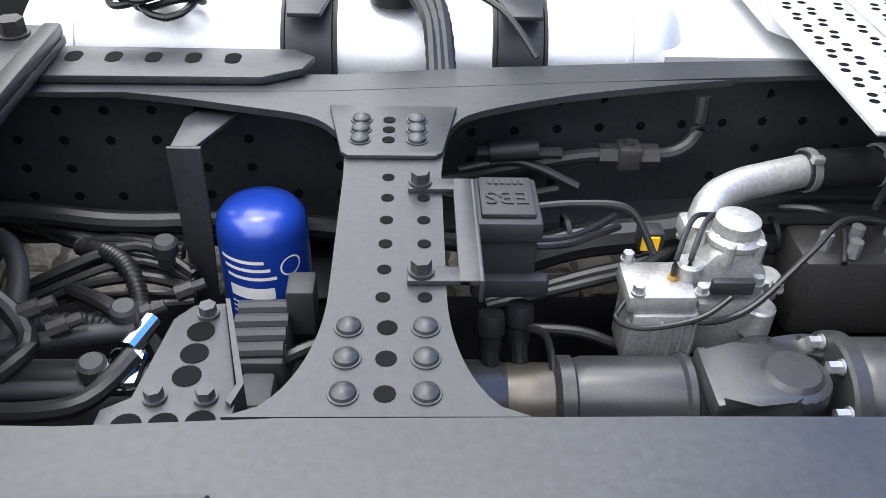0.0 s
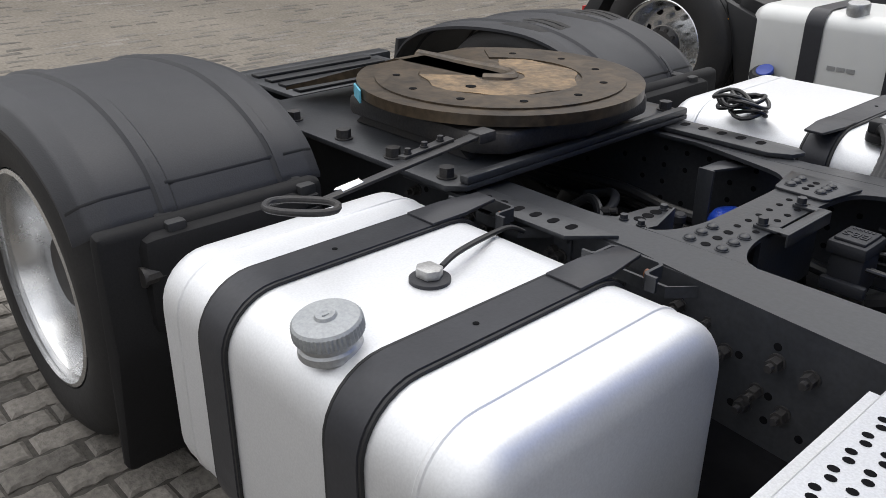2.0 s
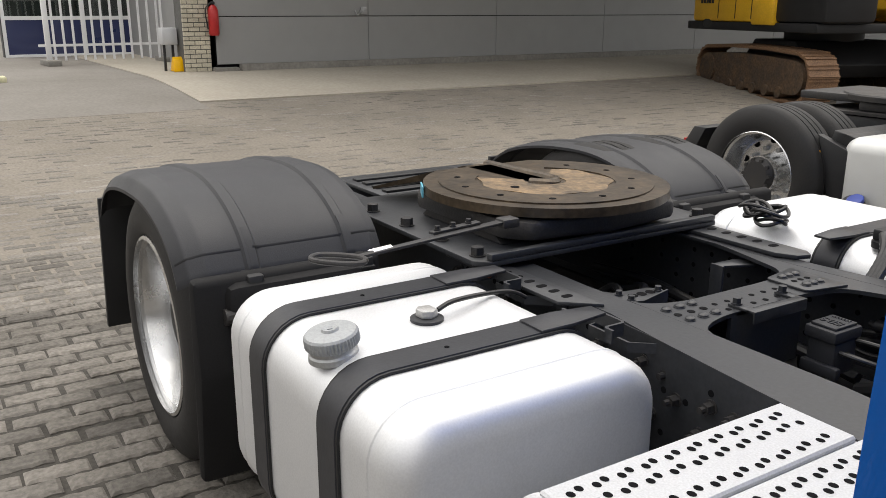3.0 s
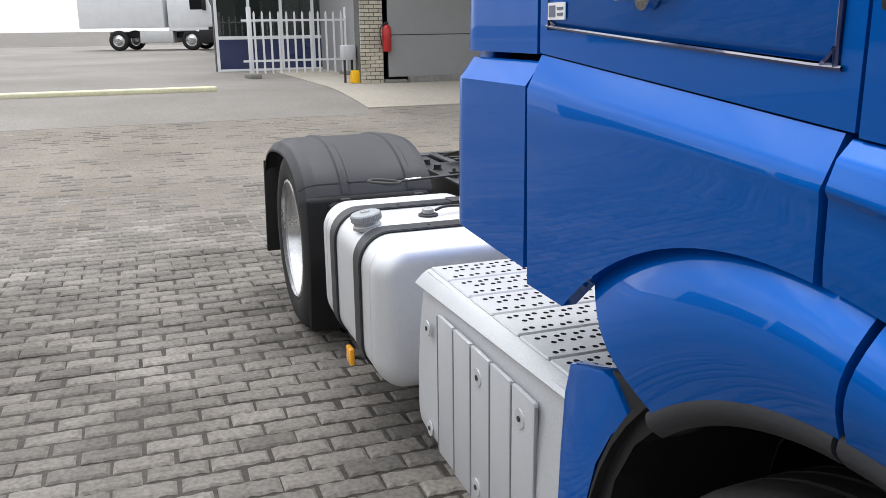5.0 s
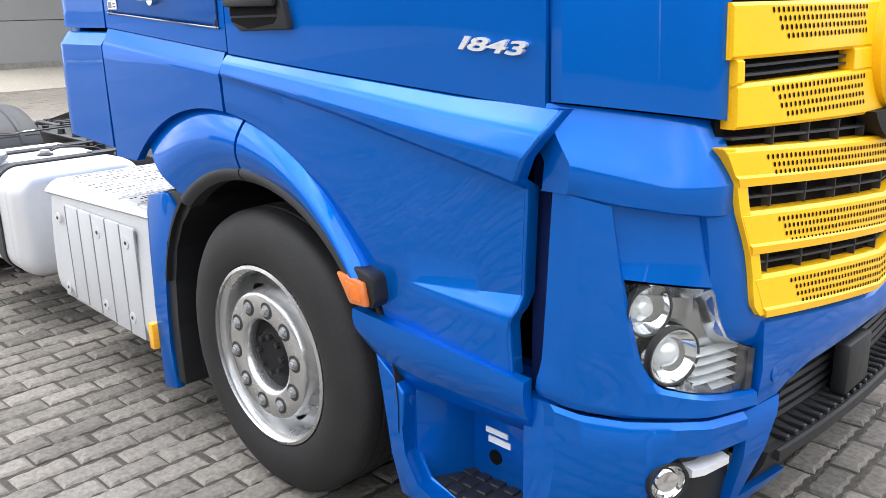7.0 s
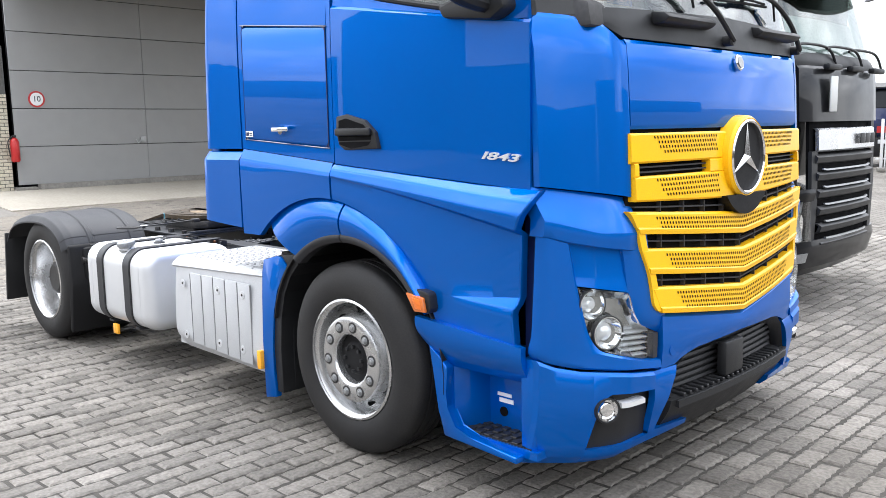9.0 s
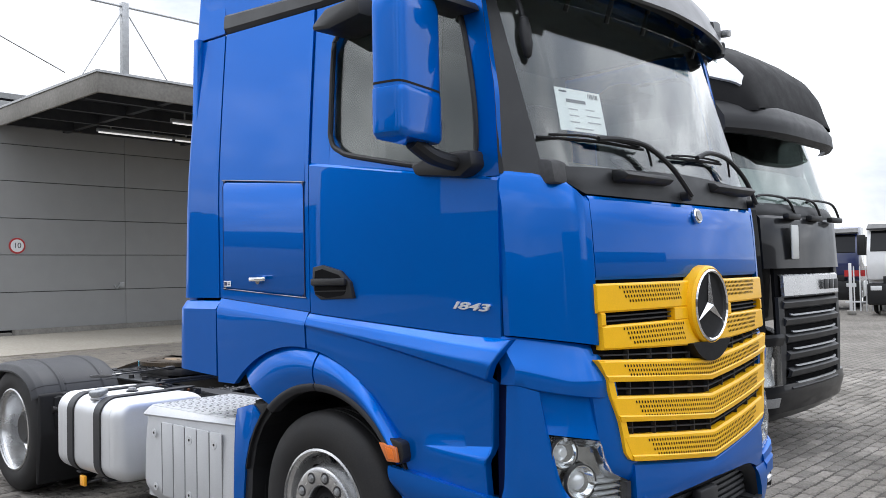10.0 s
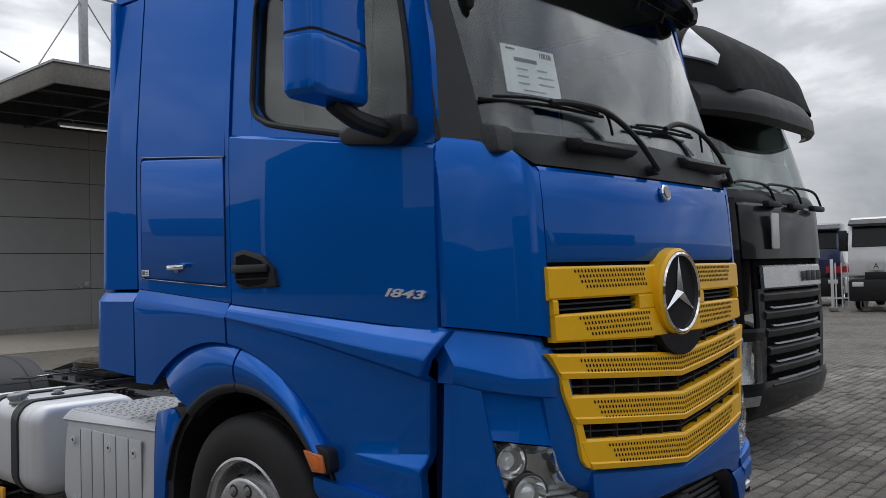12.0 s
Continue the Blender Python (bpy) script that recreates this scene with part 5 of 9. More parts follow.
bm = B()
front_strip(bm, -1.018, -0.665, 28, [lambda y: (lamp_hi(y), -0.006), lambda y: (lerp(lamp_hi(y), lamp_lo(y), 0.12), -0.05), lambda y: (lerp(lamp_hi(y), lamp_lo(y), 0.5), -0.062), lambda y: (lerp(lamp_hi(y), lamp_lo(y), 0.9), -0.05), lambda y: (lamp_lo(y), -0.006)], back=0.02, sub=2)
lamp = both("headlamp_reflector", bm, LAMPBACK, cab)
bm = B()
front_strip(bm, -1.018, -0.668, 18, [lambda y: (lamp_hi(y) - 0.003, -0.002), lambda y: (lerp(lamp_hi(y), lamp_lo(y), 0.5), 0.006), lambda y: (lamp_lo(y) + 0.003, -0.002)], back=0.004, sub=3)
lens = both("headlamp_lens", bm, LENS, lamp, "clear headlamp cover")
lens.visible_shadow = False
for (y, z, r) in ((-0.905, 0.764, 0.064), (-0.955, 0.882, 0.056)):
    bm = B()
    x = front_x(y, z) - 0.042
    ax = (0.93, -0.36, 0)
    lathe(bm, [(0, -0.03), (r * 0.35, -0.025), (r * 0.8, -0.005), (r, 0.018), (r * 1.06, 0.018), (r * 1.1, -0.03)], (x, y, z), ax, 30)
    both("reflector_bowl", bm, CHROME, lamp)
    bm = B()
    lathe(bm, [(r * 1.06, 0.016), (r * 1.08, 0.021), (r * 1.14, 0.021), (r * 1.16, 0.0)], (x, y, z), ax, 30)
    both("bowl_rim", bm, DARKGREY, lamp)
    bm = B()
    lathe(bm, [(0, 0.012), (r * 0.3, 0.009), (r * 0.55, -0.006), (r * 0.62, -0.02), (0, -0.02)], (x, y, z), ax, 24)
    both("projector", bm, LAMPWHITE, lamp)
for k in range(5):
    bm = B()
    z = 0.652 + k * 0.0245
    z_in = z - 0.006
    front_strip(bm, -0.862 + 0.006 * abs(k - 2), -0.705, 8, [lambda y: (z_in + 0.019 - 0.08 * (y + 0.86), -0.044), lambda y: (z_in + 0.014 - 0.08 * (y + 0.86), -0.018), lambda y: (z_in - 0.08 * (y + 0.86), -0.044)], back=0.01)
    both("indicator_rib", bm, LAMPWHITE, lamp)
bm = B()
front_strip(bm, -0.700, -0.672, 4, [lambda y: (0.737, 0.004), lambda y: (0.63, 0.004)], back=0.03)
both("lamp_end", bm, GREYPL, lamp)
bm = B()
disc(bm, (front_x(-0.58, 0.651) + 0.014, -0.58, 0.651), 0.03, 0.004, "x", 24)
part("tow_cover", bm, BLUE, bumper)

# intake and front step
bm = B()
front_strip(bm, -0.66, 0.66, 16, [lambda y: (0.66, -0.07), lambda y: (0.42, -0.05)], back=0.02)
part("intake_backing", bm, BLACK, bumper)
for k in range(6):
    z = 0.455 + k * 0.03
    bm = B()
    front_strip(bm, -0.52, 0.52, 12, [lambda y: (z + 0.006, -0.045), lambda y: (z - 0.006, -0.04)], back=0.02)
    part("intake_louvre", bm, BLACK, bumper)
bm = B()
box(bm, 1.40, 1.45, -0.16, 0.02, 0.44, 0.60, 0.012)
part("tow_housing", bm, BLACK, bumper)
bm = B()
front_strip(bm, -0.62, 0.62, 18, [lambda y: (table(abs(y), [(0, 0.632), (0.40, 0.622), (0.50, 0.602), (0.56, 0.55), (0.62, 0.42)]), 0.008), lambda y: (table(abs(y), [(0, 0.60), (0.38, 0.59), (0.47, 0.57), (0.53, 0.52), (0.60, 0.40)]), -0.04)], back=0.03)
part("intake_frame", bm, BLACK, bumper)
bm = B()


def tread(u, v):
    y = lerp(-0.56, 0.56, u)
    return Vector((front_x(y, 0.44) + lerp(-0.08, 0.04, v), y, lerp(0.442, 0.418, v)))


slab(bm, tread, 16, 3, (0, 0, -0.03))
for k in range(22):
    y = -0.50 + k * 0.046
    x = front_x(y, 0.44)
    box(bm, x - 0.05, x + 0.03, y - 0.009, y + 0.009, 0.425, 0.441, 0.003, 1, None)
step = part("front_step", bm, BLACK, bumper, "black ribbed front step")
bm = B()


def skid(u, v):
    y = lerp(-0.60, 0.60, u)
    return Vector((front_x(y, 0.42) + lerp(0.035, -0.09, v ** 1.5), y, lerp(0.425, 0.225, v)))


slab(bm, skid, 16, 5, (-0.03, 0, 0))
part("front_skid", bm, BLACK, bumper)

# ---- roof ----
ROOF_H = [(-1.22, 0.62), (-0.42, 0.62), (0.22, 0.533), (0.45, 0.483), (0.657, 0.42), (0.80, 0.355), (0.9, 0.297), (1.0, 0.228), (1.08, 0.16), (1.15, 0.07), (1.18, 0.01)]


def roof_fn(u, v):
    x = lerp(-1.08, 1.18, u)
    a = math.pi * v
    w = (side_w(min(x, 0.9), 3.08) + 0.004) * (1 if x < 0.75 else 1 - 0.46 * ((x - 0.75) / 0.43) ** 2)
    c, s = math.cos(a), math.sin(a)
    return Vector((x, -math.copysign(abs(c) ** 0.26, c) * w, trim_hi(x) + 0.002 + table(x, ROOF_H) * abs(s) ** 0.62))


bm = B()
slab(bm, roof_fn, 44, 40, (0, 0, -0.02))
roof = part("roof", bm, BLUE, cab)
bm = B()
side_strip(bm, -0.835, 0.92, 24, [lambda x: (trim_hi(x), 0.004), lambda x: (trim_hi(x) - 0.012, 0.014), lambda x: (lerp(trim_hi(x), trim_lo(x), 0.75), 0.014), lambda x: (trim_lo(x), -0.01)], sub=2)
both("roof_trim", bm, DARKGREY, cab)
# rear side fairings and roof spoiler
bm = B()
side_strip(bm, -1.245, -0.835, 16, [lambda x: (3.245, 0.012), lambda x: (2.992, 0.006)], sub=3, rear=rear_edge)
both("rear_fairing", bm, BLUE, cab)
bm = B()
side_strip(bm, -1.225, -0.775, 6, [lambda x: (3.69, 0.03), lambda x: (3.255, 0.014)], sub=3, rear=rear_edge)
both("upper_fairing", bm, BLUE, cab)
bm = B()
prism(bm, [(-1.22, 3.74), (-1.13, 3.905), (-0.75, 3.80), (-0.45, 3.68), (-0.12, 3.515), (-0.45, 3.56), (-0.747, 3.633), (-1.10, 3.705)], "y", -1.10, 1.10, 0.018)
part("roof_spoiler", bm, BLUE, cab)
# black block added for the dark of the hollow under the spoiler
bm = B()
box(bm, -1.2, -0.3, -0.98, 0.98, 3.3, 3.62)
part("spoiler_hollow", bm, VOID, cab)
# dark side intake
bm = B()
prism(bm, [(-0.755, 3.253), (-0.768, 3.548), (-0.73, 3.583), (-0.43, 3.568), (-0.18, 3.503), (-0.085, 3.408), (-0.05, 3.308), (-0.12, 3.233), (-0.30, 3.218), (-0.60, 3.238)], "y", -1.165, -1.0, 0.022)
air = both("side_intake", bm, GREYPL, cab)
# black face stands in for the shaded depth of the intake
bm = B()
prism(bm, [(-0.70, 3.303), (-0.71, 3.508), (-0.68, 3.533), (-0.42, 3.518), (-0.235, 3.468), (-0.19, 3.418), (-0.20, 3.328), (-0.26, 3.293)], "y", -1.168, -1.16)
both("intake_mouth", bm, VOID, air)
for k in range(13):
    x = -0.69 + k * 0.036
    zt = table(x, [(-0.71, 3.508), (-0.68, 3.528), (-0.42, 3.513), (-0.235, 3.463), (-0.19, 3.418)])
    bm = B()
    prism(bm, [(x, 3.305), (x + 0.016, 3.305), (x + 0.016 + 0.01, zt), (x + 0.01, zt)], "y", -1.176, -1.162)
    both("intake_slat", bm, BLACK, air)

# sun visor
bm = B()


def visor(u, v):
    y = lerp(-1.02, 1.02, u)
    z = lerp(3.115, 2.885, v)
    return Vector((front_x(y, 2.98) + lerp(0.10, 0.235, v ** 0.8) * (1 - 0.35 * abs(y) ** 3), y, z - 0.02 * abs(y)))


slab(bm, visor, 30, 5, (-0.012, 0, -0.01))
vis = part("sun_visor", bm, VISOR, cab, "smoked dark sun visor")
for y in (-0.62, -0.32, 0.0, 0.32, 0.62):
    bm = B()
    tube(bm, [(front_x(y, 2.8) + 0.0, y, 2.80), (front_x(y, 2.98) + 0.10, y, 2.92)], 0.012, 6)
    part("visor_bracket", bm, BLACK, vis)
for y in (-0.75, -0.4, -0.05, 0.35, 0.7):
    bm = B()
    disc(bm, (front_x(y, 2.98) + 0.10, y, 2.975), 0.012, 0.012, (0.7, 0, 0.7), 10)
    part("visor_screw", bm, BLACK, vis)
bm = B()


def lower_visor(u, v):
    y = lerp(-0.80, 0.80, u)
    return Vector((front_x(y, 2.9) + lerp(0.06, 0.13, v), y, lerp(2.93, 2.79, v)))


slab(bm, lower_visor, 20, 3, (-0.008, 0, 0))
part("lower_visor", bm, GLASS, vis, "smoked transparent lower visor strip")
bm = B()
front_strip(bm, -1.03, 1.03, 30, [lambda y: (3.13, 0.01), lambda y: (3.04, 0.03), lambda y: (2.99, -0.02)], sub=2)
part("visor_rail", bm, TRIM, cab)


def sweep(path, h, back):
    """A band of height 2h along a path round the cab's corner."""
    pts = smooth_path(path, 5)
    b = B()

    def fn(u, v):
        k = u * (len(pts) - 1)
        i = min(int(k), len(pts) - 2)
        p = pts[i].lerp(pts[i + 1], k - i)
        e = 0.75 + 0.25 * min(1, 8 * u, 8 * (1 - u))
        return p + Vector((0, -0.012 * math.sin(math.pi * v), h * e * (1 - 2 * v)))
    slab(b, fn, len(pts) * 2, 6, back)
    return b


both("visor_end", sweep([(0.905, -1.118, 3.078), (1.0, -1.075, 3.045), (1.08, -0.99, 3.01), (1.14, -0.87, 2.985), (1.17, -0.72, 2.97)], 0.05, (-0.03, 0.04, 0)), TRIM, cab)
both("trim_end", sweep([(0.90, -1.135, 2.95), (1.0, -1.10, 2.93), (1.08, -1.03, 2.915), (1.14, -0.93, 2.90)], 0.042, (-0.03, 0.04, 0)), TRIM, cab)
bm = B()
box(bm, -0.06, 0.06, -0.012, 0.012, -0.024, 0.024, 0.010, 3, pose(1.128, -0.975, 3.0, 0, 12, 42))
both("clearance_lamp", bm, LAMPWHITE, cab, "clear roof marker lamp")
bm = B()
disc(bm, (0.90, 0.08, 3.28), 0.035, 0.06, (0.2, 0, 1), 14, r2=0.018)
ant = part("antenna_base", bm, BLACK, cab)
bm = B()
tube(bm, [(0.90, 0.08, 3.33), (0.77, 0.08, 3.58)], 0.006, 6)
part("antenna_rod", bm, BLACK, ant)


# ---- mirrors ----
def mirror_housing(z0, z1, grow, yc, hy):
    def fn(u, v):
        a = 2 * math.pi * u
        c, s = math.cos(a), math.sin(a)
        hx = 0.072 + grow
        p = Vector((math.copysign(abs(c) ** 0.36, c) * hx, math.copysign(abs(s) ** 0.28, s) * (hy + grow), 0))
        k = 1 - 0.10 * abs(2 * v - 1) ** 14 if z1 - z0 > 0.02 else 1.0
        q = pose(0, 0, 0, 0, 0, 12) @ (p * k)
        return Vector((0.90 + q.x, yc + q.y, lerp(z0, z1, v)))
    return fn


def closed_loft(bm, fn, nu, nv):
    g = [[bm.verts.new(fn(i / nu, j / nv)) for i in range(nu)] for j in range(nv + 1)]
    for j in range(nv):
        for i in range(nu):
            bm.faces.new((g[j][i], g[j][(i + 1) % nu], g[j + 1][(i + 1) % nu], g[j + 1][i]))
    bm.faces.new(g[0][::-1])
    bm.faces.new(g[nv])


bm = B()
closed_loft(bm, mirror_housing(2.150, 2.722, 0, -1.462, 0.158), 40, 16)
mir = part("mirror_housing", bm, BLUE, cab)
bm = B()
closed_loft(bm, mirror_housing(2.146, 2.350, 0.0035, -1.462, 0.158), 40, 12)
part("mirror_lower", bm, BLUE, mir)
bm = B()
closed_loft(bm, mirror_housing(2.349, 2.358, 0.0012, -1.462, 0.158), 40, 4)
part("mirror_seam", bm, SOOT, mir)
bm = B()
prism(bm, [(0.80, 2.728), (0.97, 2.728), (0.95, 2.768), (0.82, 2.772)], "y", -1.46, -1.08, 0.012)
mirror_arm = part("mirror_arm", bm, BLACK, cab)
bm = B()
prism(bm, [(0.64, 2.105), (0.80, 2.13), (0.99, 2.13), (1.0, 2.06), (0.93, 2.02), (0.67, 2.05)], "y", -1.20, -1.06, 0.016)
part("mirror_foot", bm, BLACK, cab)
bm = B()
tube(bm, [(0.89, -1.43, 2.15), (0.90, -1.33, 2.10), (0.90, -1.18, 2.08)], 0.035, 10)
part("mirror_arm", bm, BLACK, cab)
bm = B()
prism(bm, [(0.13, 2.79), (0.24, 2.856), (0.46, 2.868), (0.48, 2.775), (0.26, 2.752), (0.15, 2.765)], "y", -1.33, -1.10, 0.02)
both("kerb_mirror", bm, BLACK, cab)
bm = B()
box(bm, -0.15, 0.15, -0.045, 0.045, -0.045, 0.045, 0.028, 3, pose(1.20, -0.785, 2.845, 0, -10, 78))
tube(bm, [(1.06, -0.86, 2.93), (1.12, -0.84, 2.93), (1.18, -0.82, 2.86)], 0.022, 8)
part("front_mirror", bm, TRIM, cab)


bm = B()
lathe(bm, [(0, -0.10), (0.016, -0.085), (0.026, -0.04), (0.028, 0.03), (0.020, 0.085), (0, 0.10)], (1.085, -0.925, 2.625), (-0.17, 0.06, 1), 16)
tube(bm, [(1.02, -0.925, 2.85), (1.045, -0.915, 2.78), (1.07, -0.918, 2.70)], 0.012, 8)
part("mirror_stalk", bm, BLACK, cab)


# ---- chassis ----
def hexbolt(bm, c, r, h, axis="z", washer=True):
    c = Vector(c)
    ax = Vector({"x": (1, 0, 0), "y": (0, 1, 0), "z": (0, 0, 1)}[axis])
    s = 1 if h > 0 else -1
    if washer:
        disc(bm, c, r * 1.25, s * 0.004, axis, 14)
    disc(bm, c + ax * s * 0.004, r, h, axis, 6, turn=17 * (c.x * 100 % 6))


frame_ob = empty("chassis_frame")
frame_ob.parent = truck


def rail_y(x):
    """Distance of the rails' webs from the middle: they spread towards the front."""
    return table(x, [(-4.3, 0.400), (-2.75, 0.407), (-2.35, 0.425), (-1.97, 0.465), (-1.57, 0.505), (1.1, 0.51)])


def flange(x, s):
    """Width of the upper flange; the near rail carries a wider one past the crossmember."""
    if s > 0:
        return table(x, [(-4.3, 0.070), (-2.7, 0.064), (1.1, 0.072)])
    return table(x, [(-4.3, 0.09), (-2.6, 0.094), (-2.45, 0.106), (-2.25, 0.127), (-1.8, 0.177), (1.1, 0.20)])


def long_rail(s):
    bm = B()
    xs = [-4.3, -3.2, -2.75, -2.55, -2.35, -2.16, -1.97, -1.77, -1.57, 0.0, 1.1]
    rings = []
    for x in xs:
        w = flange(x, s)
        prof = [(0.0, 0.79), (w, 0.79), (w, 0.781), (0.010, 0.779), (0.008, 0.515), (w, 0.513), (w, 0.504), (0.0, 0.504)]
        rings.append([bm.verts.new((x, s * (rail_y(x) - d), z)) for d, z in prof])
    n = len(prof)
    for a, b in zip(rings, rings[1:]):
        for k in range(n):
            bm.faces.new((a[k], a[(k + 1) % n], b[(k + 1) % n], b[k]))
    bm.faces.new(rings[0])
    bm.faces.new(rings[-1][::-1])
    bmesh.ops.bevel(bm, geom=[e for e in bm.edges if abs(e.verts[0].co.x - e.verts[1].co.x) > 0.05 and abs(abs(e.verts[0].co.y) - rail_y(e.verts[0].co.x)) < 1e-4], offset=0.008, segments=2, affect="EDGES")
    return part("frame_rail", bm, CHASSIS, frame_ob)


for s in (-1, 1):
    rail_ob = long_rail(s)
    # bolt holes in the webs, outside and inside: black discs for their shade
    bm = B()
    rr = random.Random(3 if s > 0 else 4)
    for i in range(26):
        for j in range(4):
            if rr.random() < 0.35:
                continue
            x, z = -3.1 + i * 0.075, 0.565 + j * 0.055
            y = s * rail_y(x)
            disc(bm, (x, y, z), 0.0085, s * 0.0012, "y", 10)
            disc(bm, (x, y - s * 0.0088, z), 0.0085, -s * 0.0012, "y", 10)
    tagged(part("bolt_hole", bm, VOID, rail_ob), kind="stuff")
    for i, x in enumerate([-3.06, -2.98, -2.9, -2.82, -2.74, -2.62, -2.55, -2.47, -2.36, -2.2, -2.08, -2.0, -1.72, -1.64]):
        z = 0.72 - 0.05 * (i % 3)
        bm = B()
        hexbolt(bm, (x, s * rail_y(x), z), 0.013, s * 0.022, "y")
        disc(bm, (x, s * (rail_y(x) + 0.02), z), 0.007, s * 0.022, "y", 8)
        part("web_bolt", bm, CAST, rail_ob)
    for x, z in ((-1.97, 0.70), (-1.90, 0.70), (-1.86, 0.56), (-1.78, 0.55), (-2.55, 0.60), (-2.47, 0.60), (-2.16, 0.60), (-2.02, 0.58), (-1.94, 0.60), (-1.58, 0.70), (-1.52, 0.66), (-2.95, 0.60), (-2.87, 0.58)):
        bm = B()
        hexbolt(bm, (x, s * rail_y(x), z), 0.014, s * 0.022, "y")
        disc(bm, (x, s * (rail_y(x) + 0.02), z), 0.008, s * 0.02, "y", 8)
        part("web_bolt", bm, CAST, rail_ob)
    # raised rim plate with oval holes along the upper flange
    bm = B()
    if s < 0:
        prism(bm, [(-3.02, s * 0.408), (-2.393, s * 0.398), (-2.474, s * 0.490), (-3.02, s * 0.494)], "z", 0.788, 0.799, 0.003)
    else:
        prism(bm, [(-3.02, s * 0.365), (-2.46, s * 0.372), (-2.40, s * 0.405), (-2.385, s * 0.45), (-2.42, s * 0.478), (-3.02, s * 0.478)], "z", 0.792, 0.806, 0.003)
    strip = part("flange_plate", bm, CHASSIS, frame_ob)
    bm = B()
    for k in range(7):
        x, hy, top = (-2.803 + k * 0.0515, 0.456 - 0.0025 * k, 0.7992) if s < 0 else (-2.893 + k * 0.063, 0.437, 0.8062)
        v0 = len(bm.verts)
        disc(bm, (x, s * hy, top), 0.011 if s < 0 else 0.013, 0.0008, "z", 14)
        bm.verts.ensure_lookup_table()
        for v in bm.verts[v0:]:
            v.co.y += 0.006 if v.co.y > s * hy else -0.006
    tagged(part("plate_hole", bm, VOID, strip), kind="stuff")


# crossmember with flared ends
cross = empty("crossmember")
cross.parent = truck
bm = B()
L0, R0 = -2.318, -2.188
left, right = [], []
for k in range(15):
    t = k / 14
    y = lerp(-0.13, -0.3065, t)
    e = 1 - math.sqrt(max(0, 1 - t ** 2))
    left.append((L0 - 0.085 * e, y))
    right.append((R0 + 0.075 * e, y))
farl = [(p.x, p.y) for p in smooth_path([(L0, 0.12, 0), (-2.322, 0.18, 0), (-2.334, 0.228, 0), (-2.381, 0.278, 0), (-2.488, 0.308, 0), (-2.60, 0.335, 0), (-2.70, 0.352, 0)], 4)]
farr = [(p.x, p.y) for p in smooth_path([(R0, 0.12, 0), (-2.182, 0.18, 0), (-2.168, 0.25, 0), (-2.125, 0.298, 0), (-1.99, 0.352, 0), (-1.85, 0.388, 0), (-1.70, 0.42, 0)], 4)]
outline = left[::-1] + farl + farr[::-1] + right
lo = [bm.verts.new((x, y, 0.778)) for x, y in outline]
hi = [bm.verts.new((x, y, 0.7895)) for x, y in outline]
bm.faces.new(hi)
bm.faces.new(lo[::-1])
for k in range(len(outline)):
    bm.faces.new((lo[k], lo[(k + 1) % len(outline)], hi[(k + 1) % len(outline)], hi[k]))
part("cross_plate", bm, CHASSIS, cross)
bm = B()
box(bm, L0, L0 + 0.012, -0.15, 0.14, 0.60, 0.785)
box(bm, R0 - 0.012, R0, -0.15, 0.14, 0.60, 0.785)
part("cross_web", bm, CHASSIS, cross)
bm = B()
prism(bm, [(-2.325, 0.165), (-2.315, 0.155), (-2.195, 0.155), (-2.185, 0.165), (-2.16, 0.30), (-2.35, 0.30)], "z", 0.790, 0.797, 0.002)
part("end_plate", bm, CHASSIS, cross)
for y in (-0.184, -0.230, -0.278):
    for x in (-2.292, -2.212):
        bm = B()
        lathe(bm, [(0.0, 0.0105), (0.003, 0.0103), (0.010, 0.0075), (0.0125, 0.0055), (0.0135, 0.002), (0.0155, 0.0018), (0.0158, 0.0), (0.0, 0.0)], (x, y, 0.7895), "z", 18)
        part("dome_bolt", bm, CHASSIS, cross)
for y in (0.196, 0.225, 0.254):
    for x in (-2.300, -2.220):
        bm = B()
        lathe(bm, [(0.0, 0.0105), (0.003, 0.0103), (0.010, 0.0075), (0.0125, 0.0055), (0.0135, 0.002), (0.0155, 0.0018), (0.0158, 0.0), (0.0, 0.0)], (x, y, 0.797), "z", 18)
        part("dome_bolt", bm, CHASSIS, cross)
# holes as black discs on the plate, their shade given by colour
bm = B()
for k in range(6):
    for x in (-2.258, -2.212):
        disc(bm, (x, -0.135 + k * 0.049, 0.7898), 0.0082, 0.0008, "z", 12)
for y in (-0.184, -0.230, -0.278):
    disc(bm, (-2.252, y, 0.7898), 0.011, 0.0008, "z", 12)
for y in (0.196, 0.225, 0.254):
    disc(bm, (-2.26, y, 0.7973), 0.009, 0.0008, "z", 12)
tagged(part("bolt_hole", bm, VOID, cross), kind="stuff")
# angle bracket and junction box
bm = B()
box(bm, -2.232, -2.160, 0.072, 0.098, 0.7895, 0.7972, 0.002)
box(bm, -2.232, -2.160, -0.115, -0.088, 0.7895, 0.7972, 0.002)
box(bm, -2.174, -2.149, -0.115, 0.098, 0.7895, 0.7975, 0.002)
box(bm, -2.151, -2.145, -0.115, 0.098, 0.765, 0.7975, 0.002)
bracket = part("bracket", bm, CHASSIS, cross)
for y in (0.085, -0.10):
    bm = B()
    hexbolt(bm, (-2.216, y, 0.7972), 0.012, 0.014)
    part("bracket_bolt", bm, CHASSIS, bracket)
jbox = empty("valve_box")
jbox.parent = truck
bm = B()
box(bm, -2.134, -2.05, 0.10, 0.20, 0.60, 0.70, 0.010)
box(bm, -2.142, -2.03, 0.085, 0.11, 0.60, 0.635, 0.008)
